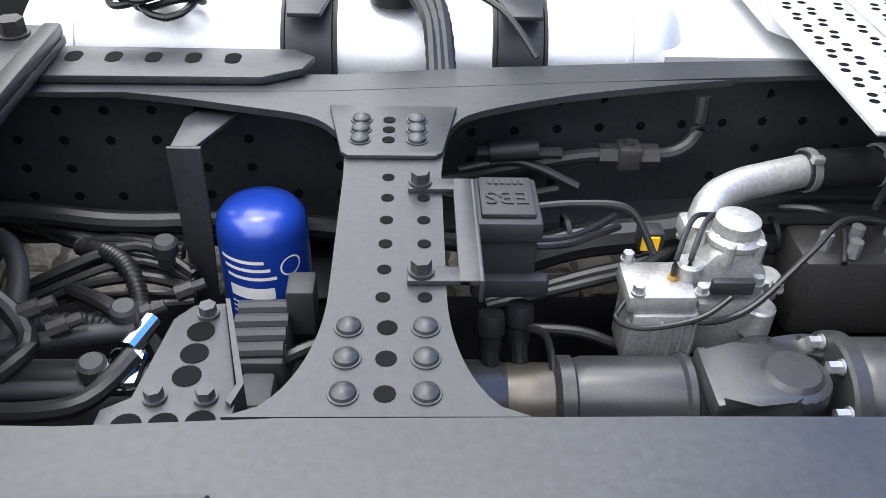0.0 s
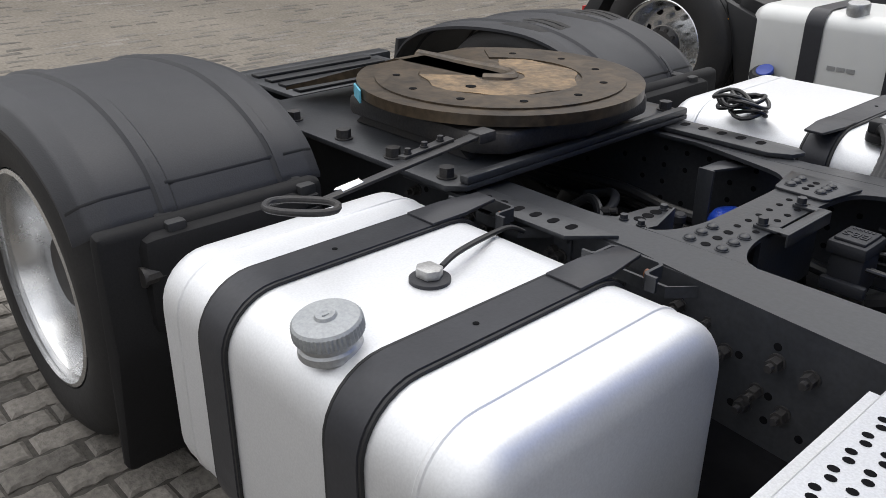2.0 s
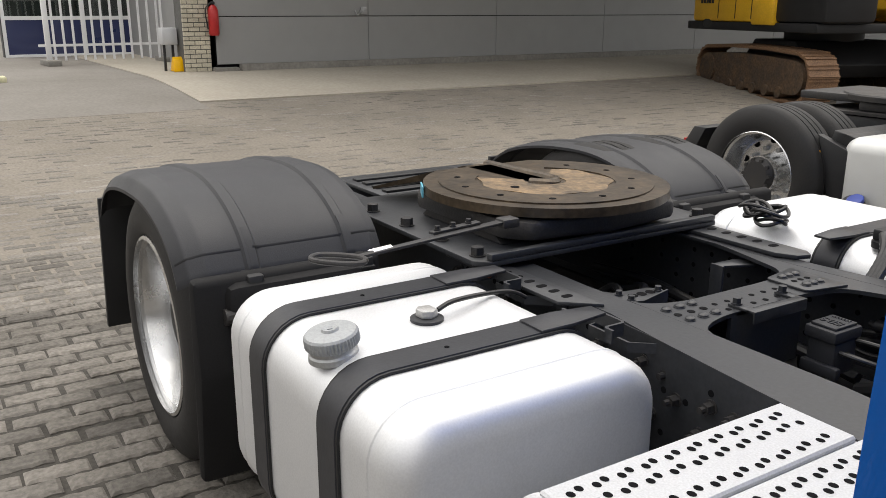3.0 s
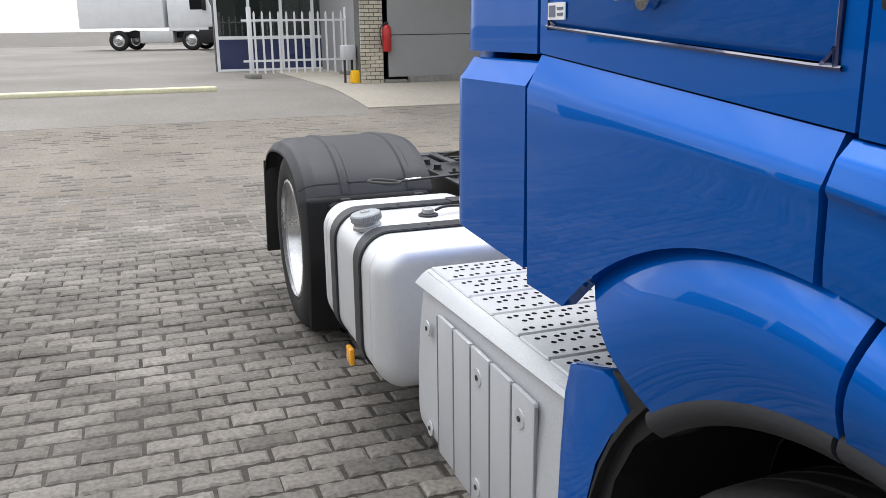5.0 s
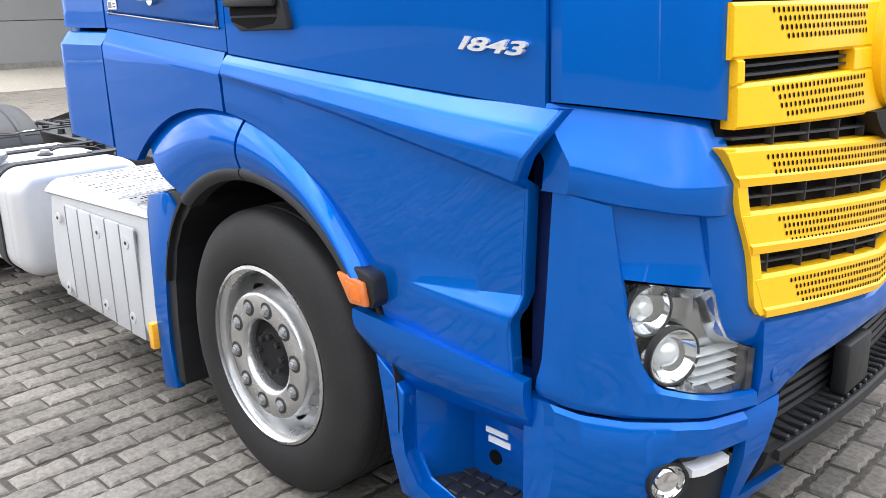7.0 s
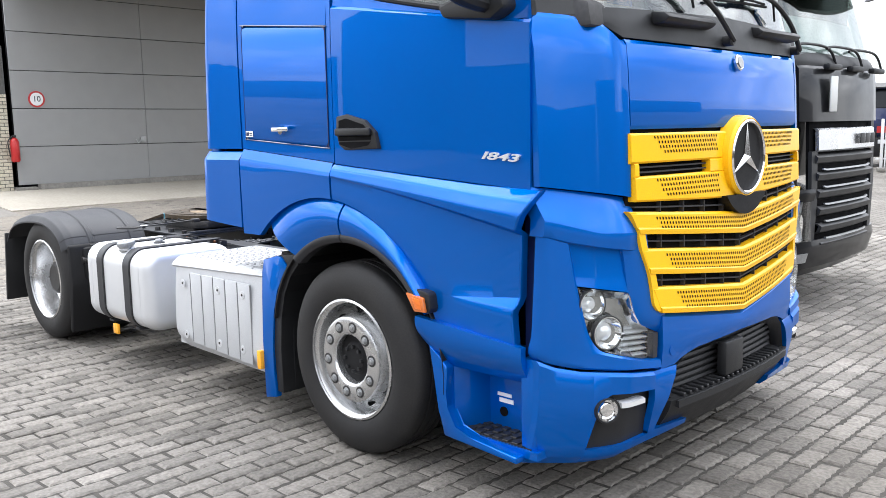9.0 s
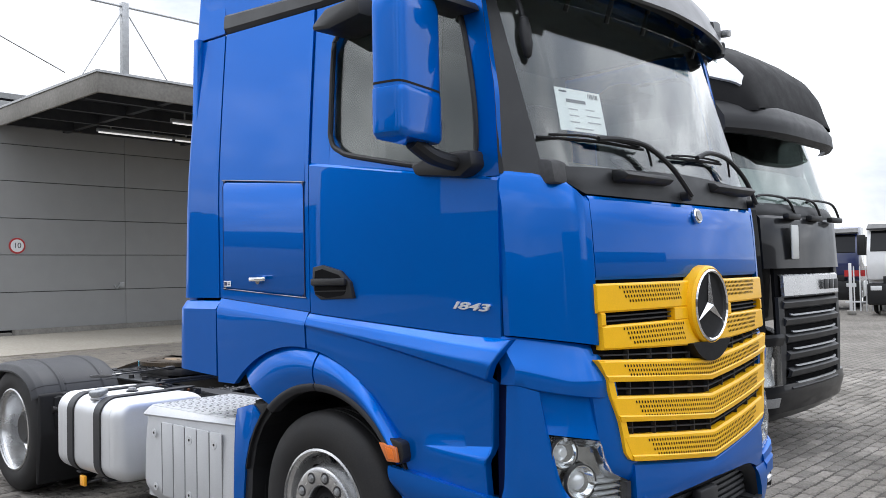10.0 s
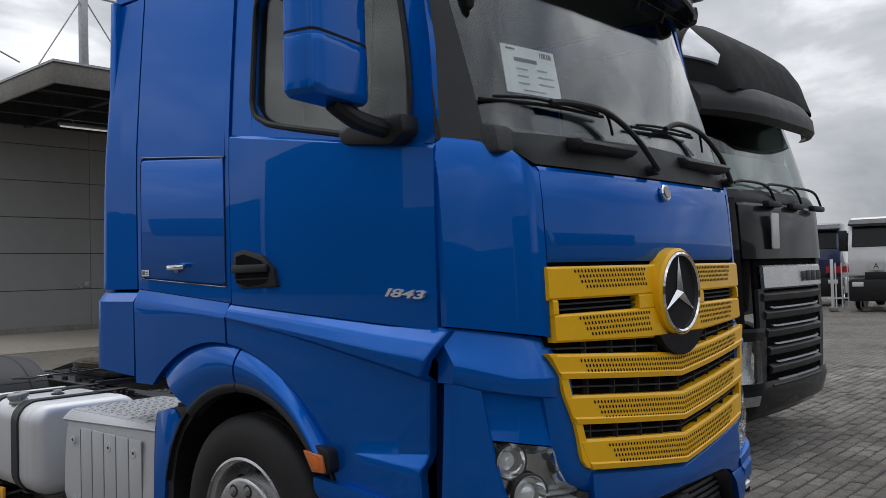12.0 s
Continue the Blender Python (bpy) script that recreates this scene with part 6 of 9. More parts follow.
part("box_body", bm, GREYPL, jbox)
bm = B()
box(bm, -2.142, -2.046, 0.09, 0.21, 0.695, 0.73, 0.008)
box(bm, -2.132, -2.056, 0.102, 0.198, 0.728, 0.738, 0.004)
part("box_lid", bm, GREYPL, jbox)
bm = B()
for k in range(6):
    box(bm, -2.119 + 0.009 * k, -2.113 + 0.009 * k, 0.176, 0.188, 0.738, 0.740)
tagged(part("raised_mark", bm, GREYPL, jbox), kind="stuff")
words("EBS", 0.042, pose(-2.094, 0.142, 0.7385, 0, 0, 180), GREYPL, "raised_letters", jbox, 0.0018)
for x, y in ((-2.112, 0.055), (-2.068, 0.075)):
    bm = B()
    lathe(bm, [(0, 0.06), (0.018, 0.06), (0.021, 0.05), (0.021, 0.03), (0.017, 0.025), (0.017, 0.0), (0, 0)], (x, y, 0.53), (0, 0.25, 1), 16)
    part("plug_socket", bm, BLACK, jbox)
    bm = B()
    tube(bm, [(x, y, 0.54), (x + 0.004, y - 0.03, 0.49), (x + 0.016, y - 0.08, 0.42), (x + 0.02, y - 0.13, 0.32)], 0.013, 10)
    part("cable", bm, HOSE, jbox)
for pts in ([(-2.05, 0.12, 0.67), (-2.0, 0.14, 0.66), (-1.95, 0.19, 0.64), (-1.90, 0.24, 0.62)], [(-2.05, 0.15, 0.66), (-1.99, 0.17, 0.65), (-1.94, 0.22, 0.635), (-1.90, 0.27, 0.62)], [(-2.05, 0.19, 0.69), (-1.98, 0.20, 0.69), (-1.90, 0.20, 0.68), (-1.86, 0.17, 0.62)], [(-2.06, 0.06, 0.57), (-2.03, 0.06, 0.55), (-2.02, 0.02, 0.50), (-2.04, -0.03, 0.44)]):
    bm = B()
    tube(bm, pts, 0.006, 8)
    part("cable", bm, HOSE, jbox)
bm = B()
lathe(bm, [(0.030, 0), (0.034, 0), (0.034, 0.008), (0.030, 0.008), (0.030, 0)], (-2.08, -0.02, 0.445), (0.2, -0.5, -1), 14)
part("cable_tie", bm, BLACK, jbox)

# underside of the bay: axles, gearbox and an added black sheet for the shade below
under = empty("underbody")
under.parent = truck
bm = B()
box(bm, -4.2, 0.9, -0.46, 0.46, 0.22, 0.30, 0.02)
part("bay_shade", bm, VOID, under)
bm = B()
tube(bm, [(-3.7, -1.0, 0.48), (-3.7, 1.0, 0.48)], 0.08, 14)
lathe(bm, [(0, -0.16), (0.14, -0.12), (0.20, 0), (0.14, 0.12), (0, 0.16)], (-3.66, 0, 0.48), "y", 24)
part("rear_axle", bm, CAST, under)
bm = B()
tube(bm, [(0, -0.95, 0.44), (0, 0.95, 0.44)], 0.06, 12)
part("front_axle", bm, CAST, under)
bm = B()
lathe(bm, [(0, -0.6), (0.13, -0.6), (0.16, -0.55), (0.16, 0.5), (0.1, 0.6), (0, 0.6)], (-0.62, 0, 0.55), "x", 24)
part("gearbox", bm, CAST, under)

# propshaft
shaft = empty("propshaft")
shaft.parent = truck
bm = B()
lathe(bm, [(0, -0.9), (0.060, -0.9), (0.060, -0.03), (0.055, -0.02), (0.055, 0.05), (0.067, 0.058), (0.067, 0.078), (0.062, 0.082), (0.066, 0.095), (0.066, 0.235), (0.072, 0.24), (0.072, 0.25), (0.066, 0.255), (0.06, 0.285), (0.04, 0.30), (0, 0.30)], (-2.07, 0.02, 0.46), "x", 30)
part("shaft_tube", bm, SHAFT, shaft)
bm = B()
lathe(bm, [(0.0552, -0.018), (0.0562, -0.01), (0.0562, 0.04), (0.0552, 0.048)], (-2.07, 0.02, 0.46), "x", 30)
part("worn_collar", bm, WORN, shaft, "bare rubbed metal collar")
bm = B()

def ear(r, neck, wide):
    """Rounded fork ear round the origin, with its neck at -neck along the first axis."""
    arc = [(r * math.cos(radians(a)), r * math.sin(radians(a))) for a in range(-105, 106, 15)]
    return arc + [(-neck * 0.55, r * 0.86), (-neck, wide), (-neck, -wide), (-neck * 0.55, -r * 0.86)]


for z0, z1 in ((0.505, 0.548), (0.372, 0.415)):
    prism(bm, [(-1.705 + a, 0.02 + b) for a, b in ear(0.058, 0.125, 0.064)], "z", z0, z1, 0.013)
for y0, y1 in ((-0.088, -0.043), (0.083, 0.128)):
    prism(bm, [(-1.705 - a, 0.46 + b) for a, b in ear(0.058, 0.10, 0.078)], "y", y0, y1, 0.013)
disc(bm, (-1.705, -0.105, 0.46), 0.052, 0.25, "y", 24, 0.008)
disc(bm, (-1.705, 0.02, 0.365), 0.045, 0.19, "z", 24, 0.008)
disc(bm, (-1.705, -0.112, 0.46), 0.034, 0.264, "y", 20, 0.004)
bmesh.ops.translate(bm, verts=bm.verts[:], vec=(0.015, -0.03, 0))
part("universal_joint", bm, SHAFT, shaft)
bm = B()
lathe(bm, [(0, 0), (0.10, 0), (0.105, 0.005), (0.105, 0.025), (0.07, 0.032), (0, 0.032)], (-1.612, 0.02, 0.46), "x", 30)
flange = part("coupling_flange", bm, SHAFT, shaft)
for k in range(8):
    a = k * math.pi / 4 + 0.2
    bm = B()
    hexbolt(bm, (-1.613, 0.02 + 0.088 * math.cos(a), 0.46 + 0.088 * math.sin(a)), 0.010, -0.018, "x")
    part("flange_bolt", bm, GALV, flange)
bm = B()
lathe(bm, [(0.0, 0), (0.09, 0), (0.095, 0.01), (0.095, 0.2), (0, 0.2)], (-1.58, 0.02, 0.46), "x", 30)
part("brake_drum_housing", bm, SHAFT, shaft)

# cast aluminium retarder unit with its pipes
ret = empty("retarder_unit")
ret.parent = truck
bm = B()
box(bm, -1.895, -1.79, 0.10, 0.20, 0.44, 0.555, 0.008)
box(bm, -1.905, -1.80, 0.105, 0.195, 0.555, 0.588, 0.006)
box(bm, -1.90, -1.86, 0.098, 0.125, 0.46, 0.535, 0.005)
pump = part("pump_block", bm, CASTALU, ret)
rib_bm = B()
box(rib_bm, 0.0, 0.005, 0.094, 0.102, 0.45, 0.545, 0.0015, 1)
rib_me = mesh_of(rib_bm, "cooling_rib")
rib_me.materials.append(CASTALU)
for k in range(4):
    ob = new("cooling_rib", rib_me)
    ob.parent = pump
    ob.location = (-1.852 + k * 0.017, 0, 0)
bm = B()
box(bm, -1.79, -1.67, 0.13, 0.27, 0.44, 0.555, 0.016)
prism(bm, [(-1.81, 0.53), (-1.795, 0.60), (-1.77, 0.635), (-1.725, 0.64), (-1.685, 0.60), (-1.68, 0.53)], "y", 0.15, 0.235, 0.010)
prism(bm, [(-1.80, 0.15), (-1.77, 0.135), (-1.70, 0.14), (-1.675, 0.17), (-1.68, 0.235), (-1.72, 0.265), (-1.79, 0.25)], "z", 0.565, 0.582, 0.004)
lathe(bm, [(0, 0), (0.040, 0), (0.045, 0.006), (0.045, 0.014), (0.036, 0.020), (0.034, 0.04), (0.018, 0.046), (0, 0.047)], (-1.735, 0.19, 0.632), "z", 20)
casting = part("casting", bm, CASTALU, ret)
for k in range(5):
    a = k * 2 * math.pi / 5 + 0.5
    bm = B()
    disc(bm, (-1.735 + 0.042 * math.cos(a), 0.19 + 0.042 * math.sin(a), 0.615), 0.009, 0.036, "z", 10, 0.002)
    part("bolt_boss", bm, CASTALU, casting)
    bm = B()
    prism(bm, [(0.0, 0.0), (0.040, 0.0), (0.038, 0.018), (0.0, 0.046)], "y", -0.0025, 0.0025, 0, pose(-1.735, 0.19, 0.634, 0, 0, math.degrees(a) + 36))
    part("casting_rib", bm, CASTALU, casting)
for x, y, z, r, h in ((-1.805, 0.16, 0.57, 0.022, 0.045), (-1.66, 0.20, 0.52, 0.024, 0.04), (-1.69, 0.135, 0.50, 0.026, 0.05)):
    bm = B()
    disc(bm, (x, y, z), r, h, "z", 16, 0.004)
    part("side_boss", bm, CASTALU, casting)
bm = B()
box(bm, -1.775, -1.71, 0.125, 0.14, 0.575, 0.60, 0.004)
part("valve_cover", bm, GREYPL, casting)
for x, y, z in ((-1.89, 0.115, 0.588), (-1.795, 0.115, 0.588), (-1.89, 0.195, 0.588), (-1.67, 0.14, 0.575), (-1.67, 0.275, 0.575), (-1.78, 0.275, 0.575), (-1.765, 0.245, 0.582), (-1.70, 0.145, 0.582)):
    bm = B()
    hexbolt(bm, (x, y, z), 0.009, 0.012)
    part("casting_bolt", bm, GALV, ret)
bm = B()
tube(bm, [(-1.77, 0.235, 0.61), (-1.745, 0.275, 0.645), (-1.70, 0.303, 0.657), (-1.64, 0.325, 0.66), (-1.56, 0.352, 0.662)], 0.028, 18)
box(bm, -1.80, -1.735, 0.225, 0.275, 0.595, 0.63, 0.010)
part("air_pipe", bm, CASTALU, ret, "bare aluminium elbow pipe")
bm = B()
tube(bm, [(-1.58, 0.346, 0.662), (-1.50, 0.36, 0.66), (-1.43, 0.37, 0.655), (-1.2, 0.37, 0.64), (-0.9, 0.3, 0.62)], 0.034, 18)
part("rubber_hose", bm, HOSE, ret)
for x, y in ((-1.575, 0.347), (-1.445, 0.367)):
    bm = B()
    lathe(bm, [(0.032, 0.0), (0.0375, 0.0), (0.0375, 0.012), (0.032, 0.012), (0.032, 0.0)], (x, y, 0.662), (1, 0.2, 0), 24)
    box(bm, x - 0.004, x + 0.016, y - 0.030, y - 0.015, 0.690, 0.702, 0.002)
    part("hose_clamp", bm, GALV, ret)
for pts, r in (([(-1.83, 0.15, 0.585), (-1.828, 0.155, 0.63), (-1.80, 0.20, 0.665), (-1.76, 0.225, 0.655)], 0.0045),
               ([(-1.808, 0.15, 0.585), (-1.806, 0.155, 0.63), (-1.778, 0.20, 0.665), (-1.745, 0.225, 0.655)], 0.0045),
               ([(-1.88, 0.14, 0.54), (-1.80, 0.10, 0.545), (-1.72, 0.11, 0.56), (-1.62, 0.17, 0.62), (-1.55, 0.22, 0.65), (-1.46, 0.22, 0.64)], 0.0055),
               ([(-1.62, 0.30, 0.62), (-1.57, 0.26, 0.64), (-1.52, 0.27, 0.60), (-1.54, 0.20, 0.58)], 0.0055),
               ([(-1.50, 0.24, 0.66), (-1.44, 0.30, 0.68), (-1.40, 0.24, 0.66), (-1.45, 0.20, 0.62)], 0.0055),
               ([(-1.905, 0.12, 0.57), (-1.92, 0.10, 0.55), (-1.88, 0.085, 0.545), (-1.80, 0.09, 0.56), (-1.75, 0.11, 0.585)], 0.0045)):
    bm = B()
    tube(bm, pts, r, 8)
    part("small_line", bm, HOSE, ret)
bm = B()
box(bm, -1.875, -1.835, 0.20, 0.235, 0.60, 0.635, 0.006)
part("sensor_plug", bm, BLACK, ret)
bm = B()
box(bm, -1.872, -1.845, 0.196, 0.20, 0.606, 0.63)
part("plug_tag", bm, YELLOW, ret, "yellow connector tag")
BRASS = material("brass", (0.55, 0.36, 0.12), 0.3, 0.9, 90, 0.1, 9, 0.2)
for p in ((-1.829, 0.15, 0.585), (-1.807, 0.15, 0.585), (-1.76, 0.225, 0.642)):
    bm = B()
    disc(bm, p, 0.009, 0.012, "z", 8)
    part("brass_fitting", bm, BRASS, ret)
bm = B()
box(bm, -1.60, -1.40, 0.20, 0.32, 0.42, 0.58, 0.02)
box(bm, -1.40, -1.34, 0.05, 0.2, 0.50, 0.64, 0.012)
part("gear_actuator", bm, CAST, ret)
bm = B()
box(bm, -1.415, -1.36, 0.10, 0.19, 0.641, 0.643)
part("data_plate", bm, PAPER, ret, "white sticker on the actuator")
for x, y in ((-1.52, 0.22), (-1.50, 0.26), (-1.56, 0.24), (-1.45, 0.23), (-1.43, 0.28)):
    bm = B()
    disc(bm, (x, y, 0.58), 0.011, 0.03, "z", 8)
    part("steel_fitting", bm, GALV, ret)

# hydraulic filter bowl, its bracket plate and solenoid block
filt = empty("filter_canister")
filt.parent = truck
bm = B()
lathe(bm, [(0, 0.215), (0.034, 0.214), (0.057, 0.205), (0.068, 0.190), (0.0705, 0.172), (0.0705, 0.0), (0, 0)], (-2.458, 0.235, 0.452), "z", 48)
part("canister", bm, FILTERBLUE, filt)
bm = B()


def on_can(a, z, r=0.0710):
    return (-2.458 + r * math.cos(a), 0.235 + r * math.sin(a), z)


def can_patch(a0, a1, z0, z1, m):
    q = [[m.verts.new(on_can(lerp(a0, a1, i / 12), z)) for i in range(13)] for z in (z0, z1)]
    for i in range(12):
        m.faces.new((q[0][i], q[0][i + 1], q[1][i + 1], q[1][i]))


can_patch(radians(-132), radians(-72), 0.530, 0.552, bm)
for k, z in enumerate((0.598, 0.583, 0.567)):
    can_patch(radians(-142 + 4 * k), radians(-82 + 7 * k), z, z + 0.006, bm)
for k, z in enumerate((0.516, 0.506, 0.496)):
    can_patch(radians(-132), radians(-97), z, z + 0.0035, bm)
for k in range(24):
    a = radians(-48) + 0.26 * math.cos(k * math.pi / 12)
    z = 0.585 + 0.018 * math.sin(k * math.pi / 12)
    a2 = radians(-48) + 0.26 * math.cos((k + 1) * math.pi / 12)
    z2 = 0.585 + 0.018 * math.sin((k + 1) * math.pi / 12)
    f = [bm.verts.new(on_can(radians(-48) + (t - radians(-48)) * s, 0.585 + (w - 0.585) * s)) for t, w, s in ((a, z, 1), (a2, z2, 1), (a2, z2, 0.84), (a, z, 0.84))]
    bm.faces.new(f)
part("print", bm, PAPER, filt, "white print on the canister")
bm = B()
prism(bm, [(-2.394, -0.345), (-2.525, -0.345), (-2.522, -0.285), (-2.494, -0.272), (-2.482, -0.158), (-2.464, -0.134), (-2.430, -0.130), (-2.396, -0.268)], "z", 0.770, 0.777, 0.002)
prism(bm, [(-2.430, -0.130), (-2.425, -0.130), (-2.390, -0.258), (-2.398, -0.285), (-2.404, -0.280), (-2.397, -0.258)], "z", 0.715, 0.783)
plate = part("bracket_plate", bm, CHASSIS, filt)
bm = B()
for x, y in ((-2.448, -0.177), (-2.448, -0.210), (-2.449, -0.242), (-2.424, -0.302), (-2.458, -0.305), (-2.492, -0.306)):
    disc(bm, (x, y, 0.7772), 0.0145, 0.0008, "z", 16)
tagged(part("plate_hole", bm, VOID, plate), kind="stuff")
for x, y in ((-2.445, -0.150), (-2.473, -0.272), (-2.424, -0.272)):
    bm = B()
    hexbolt(bm, (x, y, 0.777), 0.0095, 0.010)
    part("plate_bolt", bm, CHASSIS, plate)
bm = B()
box(bm, -2.472, -2.395, -0.035, 0.085, 0.50, 0.59, 0.006)
box(bm, -2.45, -2.405, -0.10, -0.04, 0.50, 0.58, 0.006)
box(bm, -2.40, -2.36, 0.05, 0.10, 0.56, 0.64, 0.006)
block = part("solenoid_block", bm, GREYPL, filt)
for k in range(4):
    bm = B()
    tube(bm, [(-2.47, -0.015 + k * 0.029, 0.592), (-2.397, -0.012 + k * 0.029, 0.592)], 0.0125, 10)
    part("solenoid", bm, GREYPL, block)
bm = B()
lathe(bm, [(0, 0), (0.022, 0), (0.022, 0.03), (0.017, 0.034), (0.017, 0.05), (0, 0.05)], (-2.425, -0.10, 0.555), (0, -1, 0.1), 16)
part("plug_socket", bm, BLACK, block)
bm = B()
tube(bm, [(-2.40, -0.01, 0.57), (-2.375, 0.0, 0.58), (-2.34, 0.02, 0.58)], 0.009, 8, 10, 0.12)
part("corrugated_hose", bm, HOSE, block)
bm = B()
prism(bm, [(-2.480, 0.365), (-2.545, 0.365), (-2.572, 0.315), (-2.575, 0.225), (-2.540, 0.225)], "z", 0.757, 0.765, 0.002)
prism(bm, [(-2.580, 0.765), (-2.530, 0.765), (-2.533, 0.62), (-2.540, 0.46), (-2.575, 0.46), (-2.577, 0.60)], "y", 0.222, 0.230, 0.002)
part("stay_plate", bm, CHASSIS, filt)
bm = B()
hexbolt(bm, (-2.503, 0.348, 0.765), 0.008, 0.008)
part("stay_bolt", bm, CHASSIS, filt)

# looms and hoses

loom = empty("hose_loom")
loom.parent = truck
lrng = random.Random(11)
for k in range(6):
    y0 = 0.10 + 0.03 * k
    z0 = 0.50 + 0.012 * (k % 5)
    bm = B()
    tube(bm, [(-3.0, y0 - 0.1, z0 - 0.08 + lrng.uniform(-0.03, 0.03)), (-2.80, y0 + lrng.uniform(-0.04, 0.04), z0), (-2.66, y0 * 0.8 + 0.06, z0 + 0.03), (-2.56, 0.16 + 0.006 * k, 0.53 + 0.008 * (k % 6))], lrng.choice((0.005, 0.007, 0.009)), 8)
    part("hose", bm, HOSE, loom)
for pts, r in (([(-2.90, -0.05, 0.56), (-2.80, 0.02, 0.66), (-2.72, -0.03, 0.62), (-2.78, -0.10, 0.58), (-2.64, -0.12, 0.60), (-2.58, -0.05, 0.62)], 0.014),
               ([(-2.95, 0.05, 0.5), (-2.86, -0.02, 0.60), (-2.80, -0.14, 0.60), (-2.70, -0.19, 0.58), (-2.60, -0.17, 0.58)], 0.012),
               ([(-3.0, -0.19, 0.55), (-2.8, -0.20, 0.555), (-2.62, -0.19, 0.56)], 0.013),
               ([(-2.74, 0.16, 0.55), (-2.66, 0.09, 0.58), (-2.60, 0.06, 0.54), (-2.57, 0.02, 0.50)], 0.013),
               ([(-2.20, 0.40, 0.60), (-2.03, 0.385, 0.645), (-1.93, 0.38, 0.668), (-1.84, 0.38, 0.668), (-1.785, 0.385, 0.672), (-1.752, 0.395, 0.70), (-1.748, 0.41, 0.765)], 0.013),
               ([(-2.15, 0.36, 0.65), (-2.05, 0.37, 0.66), (-1.95, 0.34, 0.63)], 0.008),
               ([(-2.2, 0.37, 0.60), (-2.1, 0.36, 0.59), (-1.98, 0.35, 0.62)], 0.007),
               ([(-2.08, 0.29, 0.50), (-1.95, 0.30, 0.545), (-1.80, 0.31, 0.56), (-1.66, 0.34, 0.57), (-1.4, 0.36, 0.56)], 0.03),
               ([(-2.10, 0.24, 0.46), (-1.95, 0.26, 0.50), (-1.86, 0.27, 0.52), (-1.7, 0.31, 0.54)], 0.012),
               ([(-2.10, 0.22, 0.47), (-1.95, 0.23, 0.51), (-1.85, 0.25, 0.53), (-1.75, 0.31, 0.55)], 0.010),
               ([(-2.05, 0.2, 0.44), (-1.95, 0.18, 0.45), (-1.85, 0.16, 0.43), (-1.7, 0.2, 0.42)], 0.010),
               ([(-3.2, 0.30, 0.58), (-2.9, 0.30, 0.60), (-2.7, 0.30, 0.58), (-2.5, 0.32, 0.57), (-2.3, 0.32, 0.55), (-2.1, 0.31, 0.53)], 0.018)):
    bm = B()
    tube(bm, pts, r, 10)
    part("hose", bm, HOSE, loom)
for k in range(11):
    q = lrng.uniform(-0.02, 0.02)
    bm = B()
    tube(bm, [(-3.05, 0.41 + q, 0.53), (-2.95, 0.39 + q, 0.53 + 0.01 * (k % 3)), (-2.87, 0.345 + 0.6 * q, 0.535 + 0.008 * (k % 4)), (-2.78, 0.285 + 0.4 * q, 0.545 + 0.006 * (k % 5)), (-2.70, 0.268 + 0.007 * (k - 5), 0.54 + 0.006 * (k % 4)), (-2.60, 0.255 + 0.008 * (k - 5), 0.53 + 0.005 * (k % 4))], lrng.choice((0.005, 0.0065, 0.008)), 8)
    part("hose", bm, HOSE, loom)
for k, z in enumerate((0.50, 0.525, 0.55)):
    bm = B()
    tube(bm, [(-3.1, 0.40 - 0.01 * k, z), (-2.885, 0.385 - 0.01 * k, z + 0.01), (-2.66, 0.38 - 0.012 * k, z), (-2.5, 0.37, z - 0.01)], (0.016, 0.012, 0.009)[k], 8)
    part("hose", bm, HOSE, loom)
for pts, r in (([(-2.98, 0.25, 0.56), (-2.88, 0.235, 0.60), (-2.82, 0.18, 0.61), (-2.785, 0.10, 0.605), (-2.77, 0.01, 0.60), (-2.785, -0.05, 0.58), (-2.85, -0.12, 0.52)], 0.015),
               ([(-3.0, -0.04, 0.585), (-2.78, -0.022, 0.598), (-2.70, 0.0, 0.60), (-2.64, 0.013, 0.60), (-2.60, 0.02, 0.60)], 0.014),
               ([(-3.0, -0.08, 0.57), (-2.75, -0.076, 0.58), (-2.64, -0.074, 0.58)], 0.013)):
    bm = B()
    tube(bm, pts, r, 12)
    part("air_line", bm, GREYPL, loom)
for x, y, z in ((-2.634, -0.06, 0.575), (-2.60, 0.19, 0.58), (-2.618, 0.035, 0.585)):
    bm = B()
    lathe(bm, [(0, 0.05), (0.014, 0.05), (0.019, 0.045), (0.019, 0.025), (0.013, 0.02), (0.013, 0.0), (0, 0)], (x, y, z), (0.1, -0.1, 1), 14)
    part("valve_cap", bm, GREYPL, loom)
bm = B()
tube(bm, [(-2.76, 0.265, 0.555), (-2.70, 0.225, 0.575), (-2.655, 0.18, 0.575), (-2.63, 0.13, 0.55), (-2.62, 0.08, 0.54)], 0.013, 10, 16, 0.14)
part("corrugated_hose", bm, HOSE, loom)
bm = B()
tube(bm, [(-2.74, 0.02, 0.60), (-2.68, 0.05, 0.58), (-2.63, 0.05, 0.55), (-2.60, 0.06, 0.49)], 0.016, 10, 14, 0.14)
part("corrugated_hose", bm, HOSE, loom)
for x, y, z in ((-2.735, 0.0, 0.645), (-2.70, -0.01, 0.625), (-2.61, 0.045, 0.60), (-2.575, 0.13, 0.57), (-2.555, 0.07, 0.565)):
    bm = B()
    disc(bm, (x, y, z), 0.013, 0.026, (1, 0.4, 0.2), 8)
    disc(bm, (x, y, z), 0.009, 0.045, (1, 0.4, 0.2), 10)
    part("union_nut", bm, CAST, loom)
bm = B()
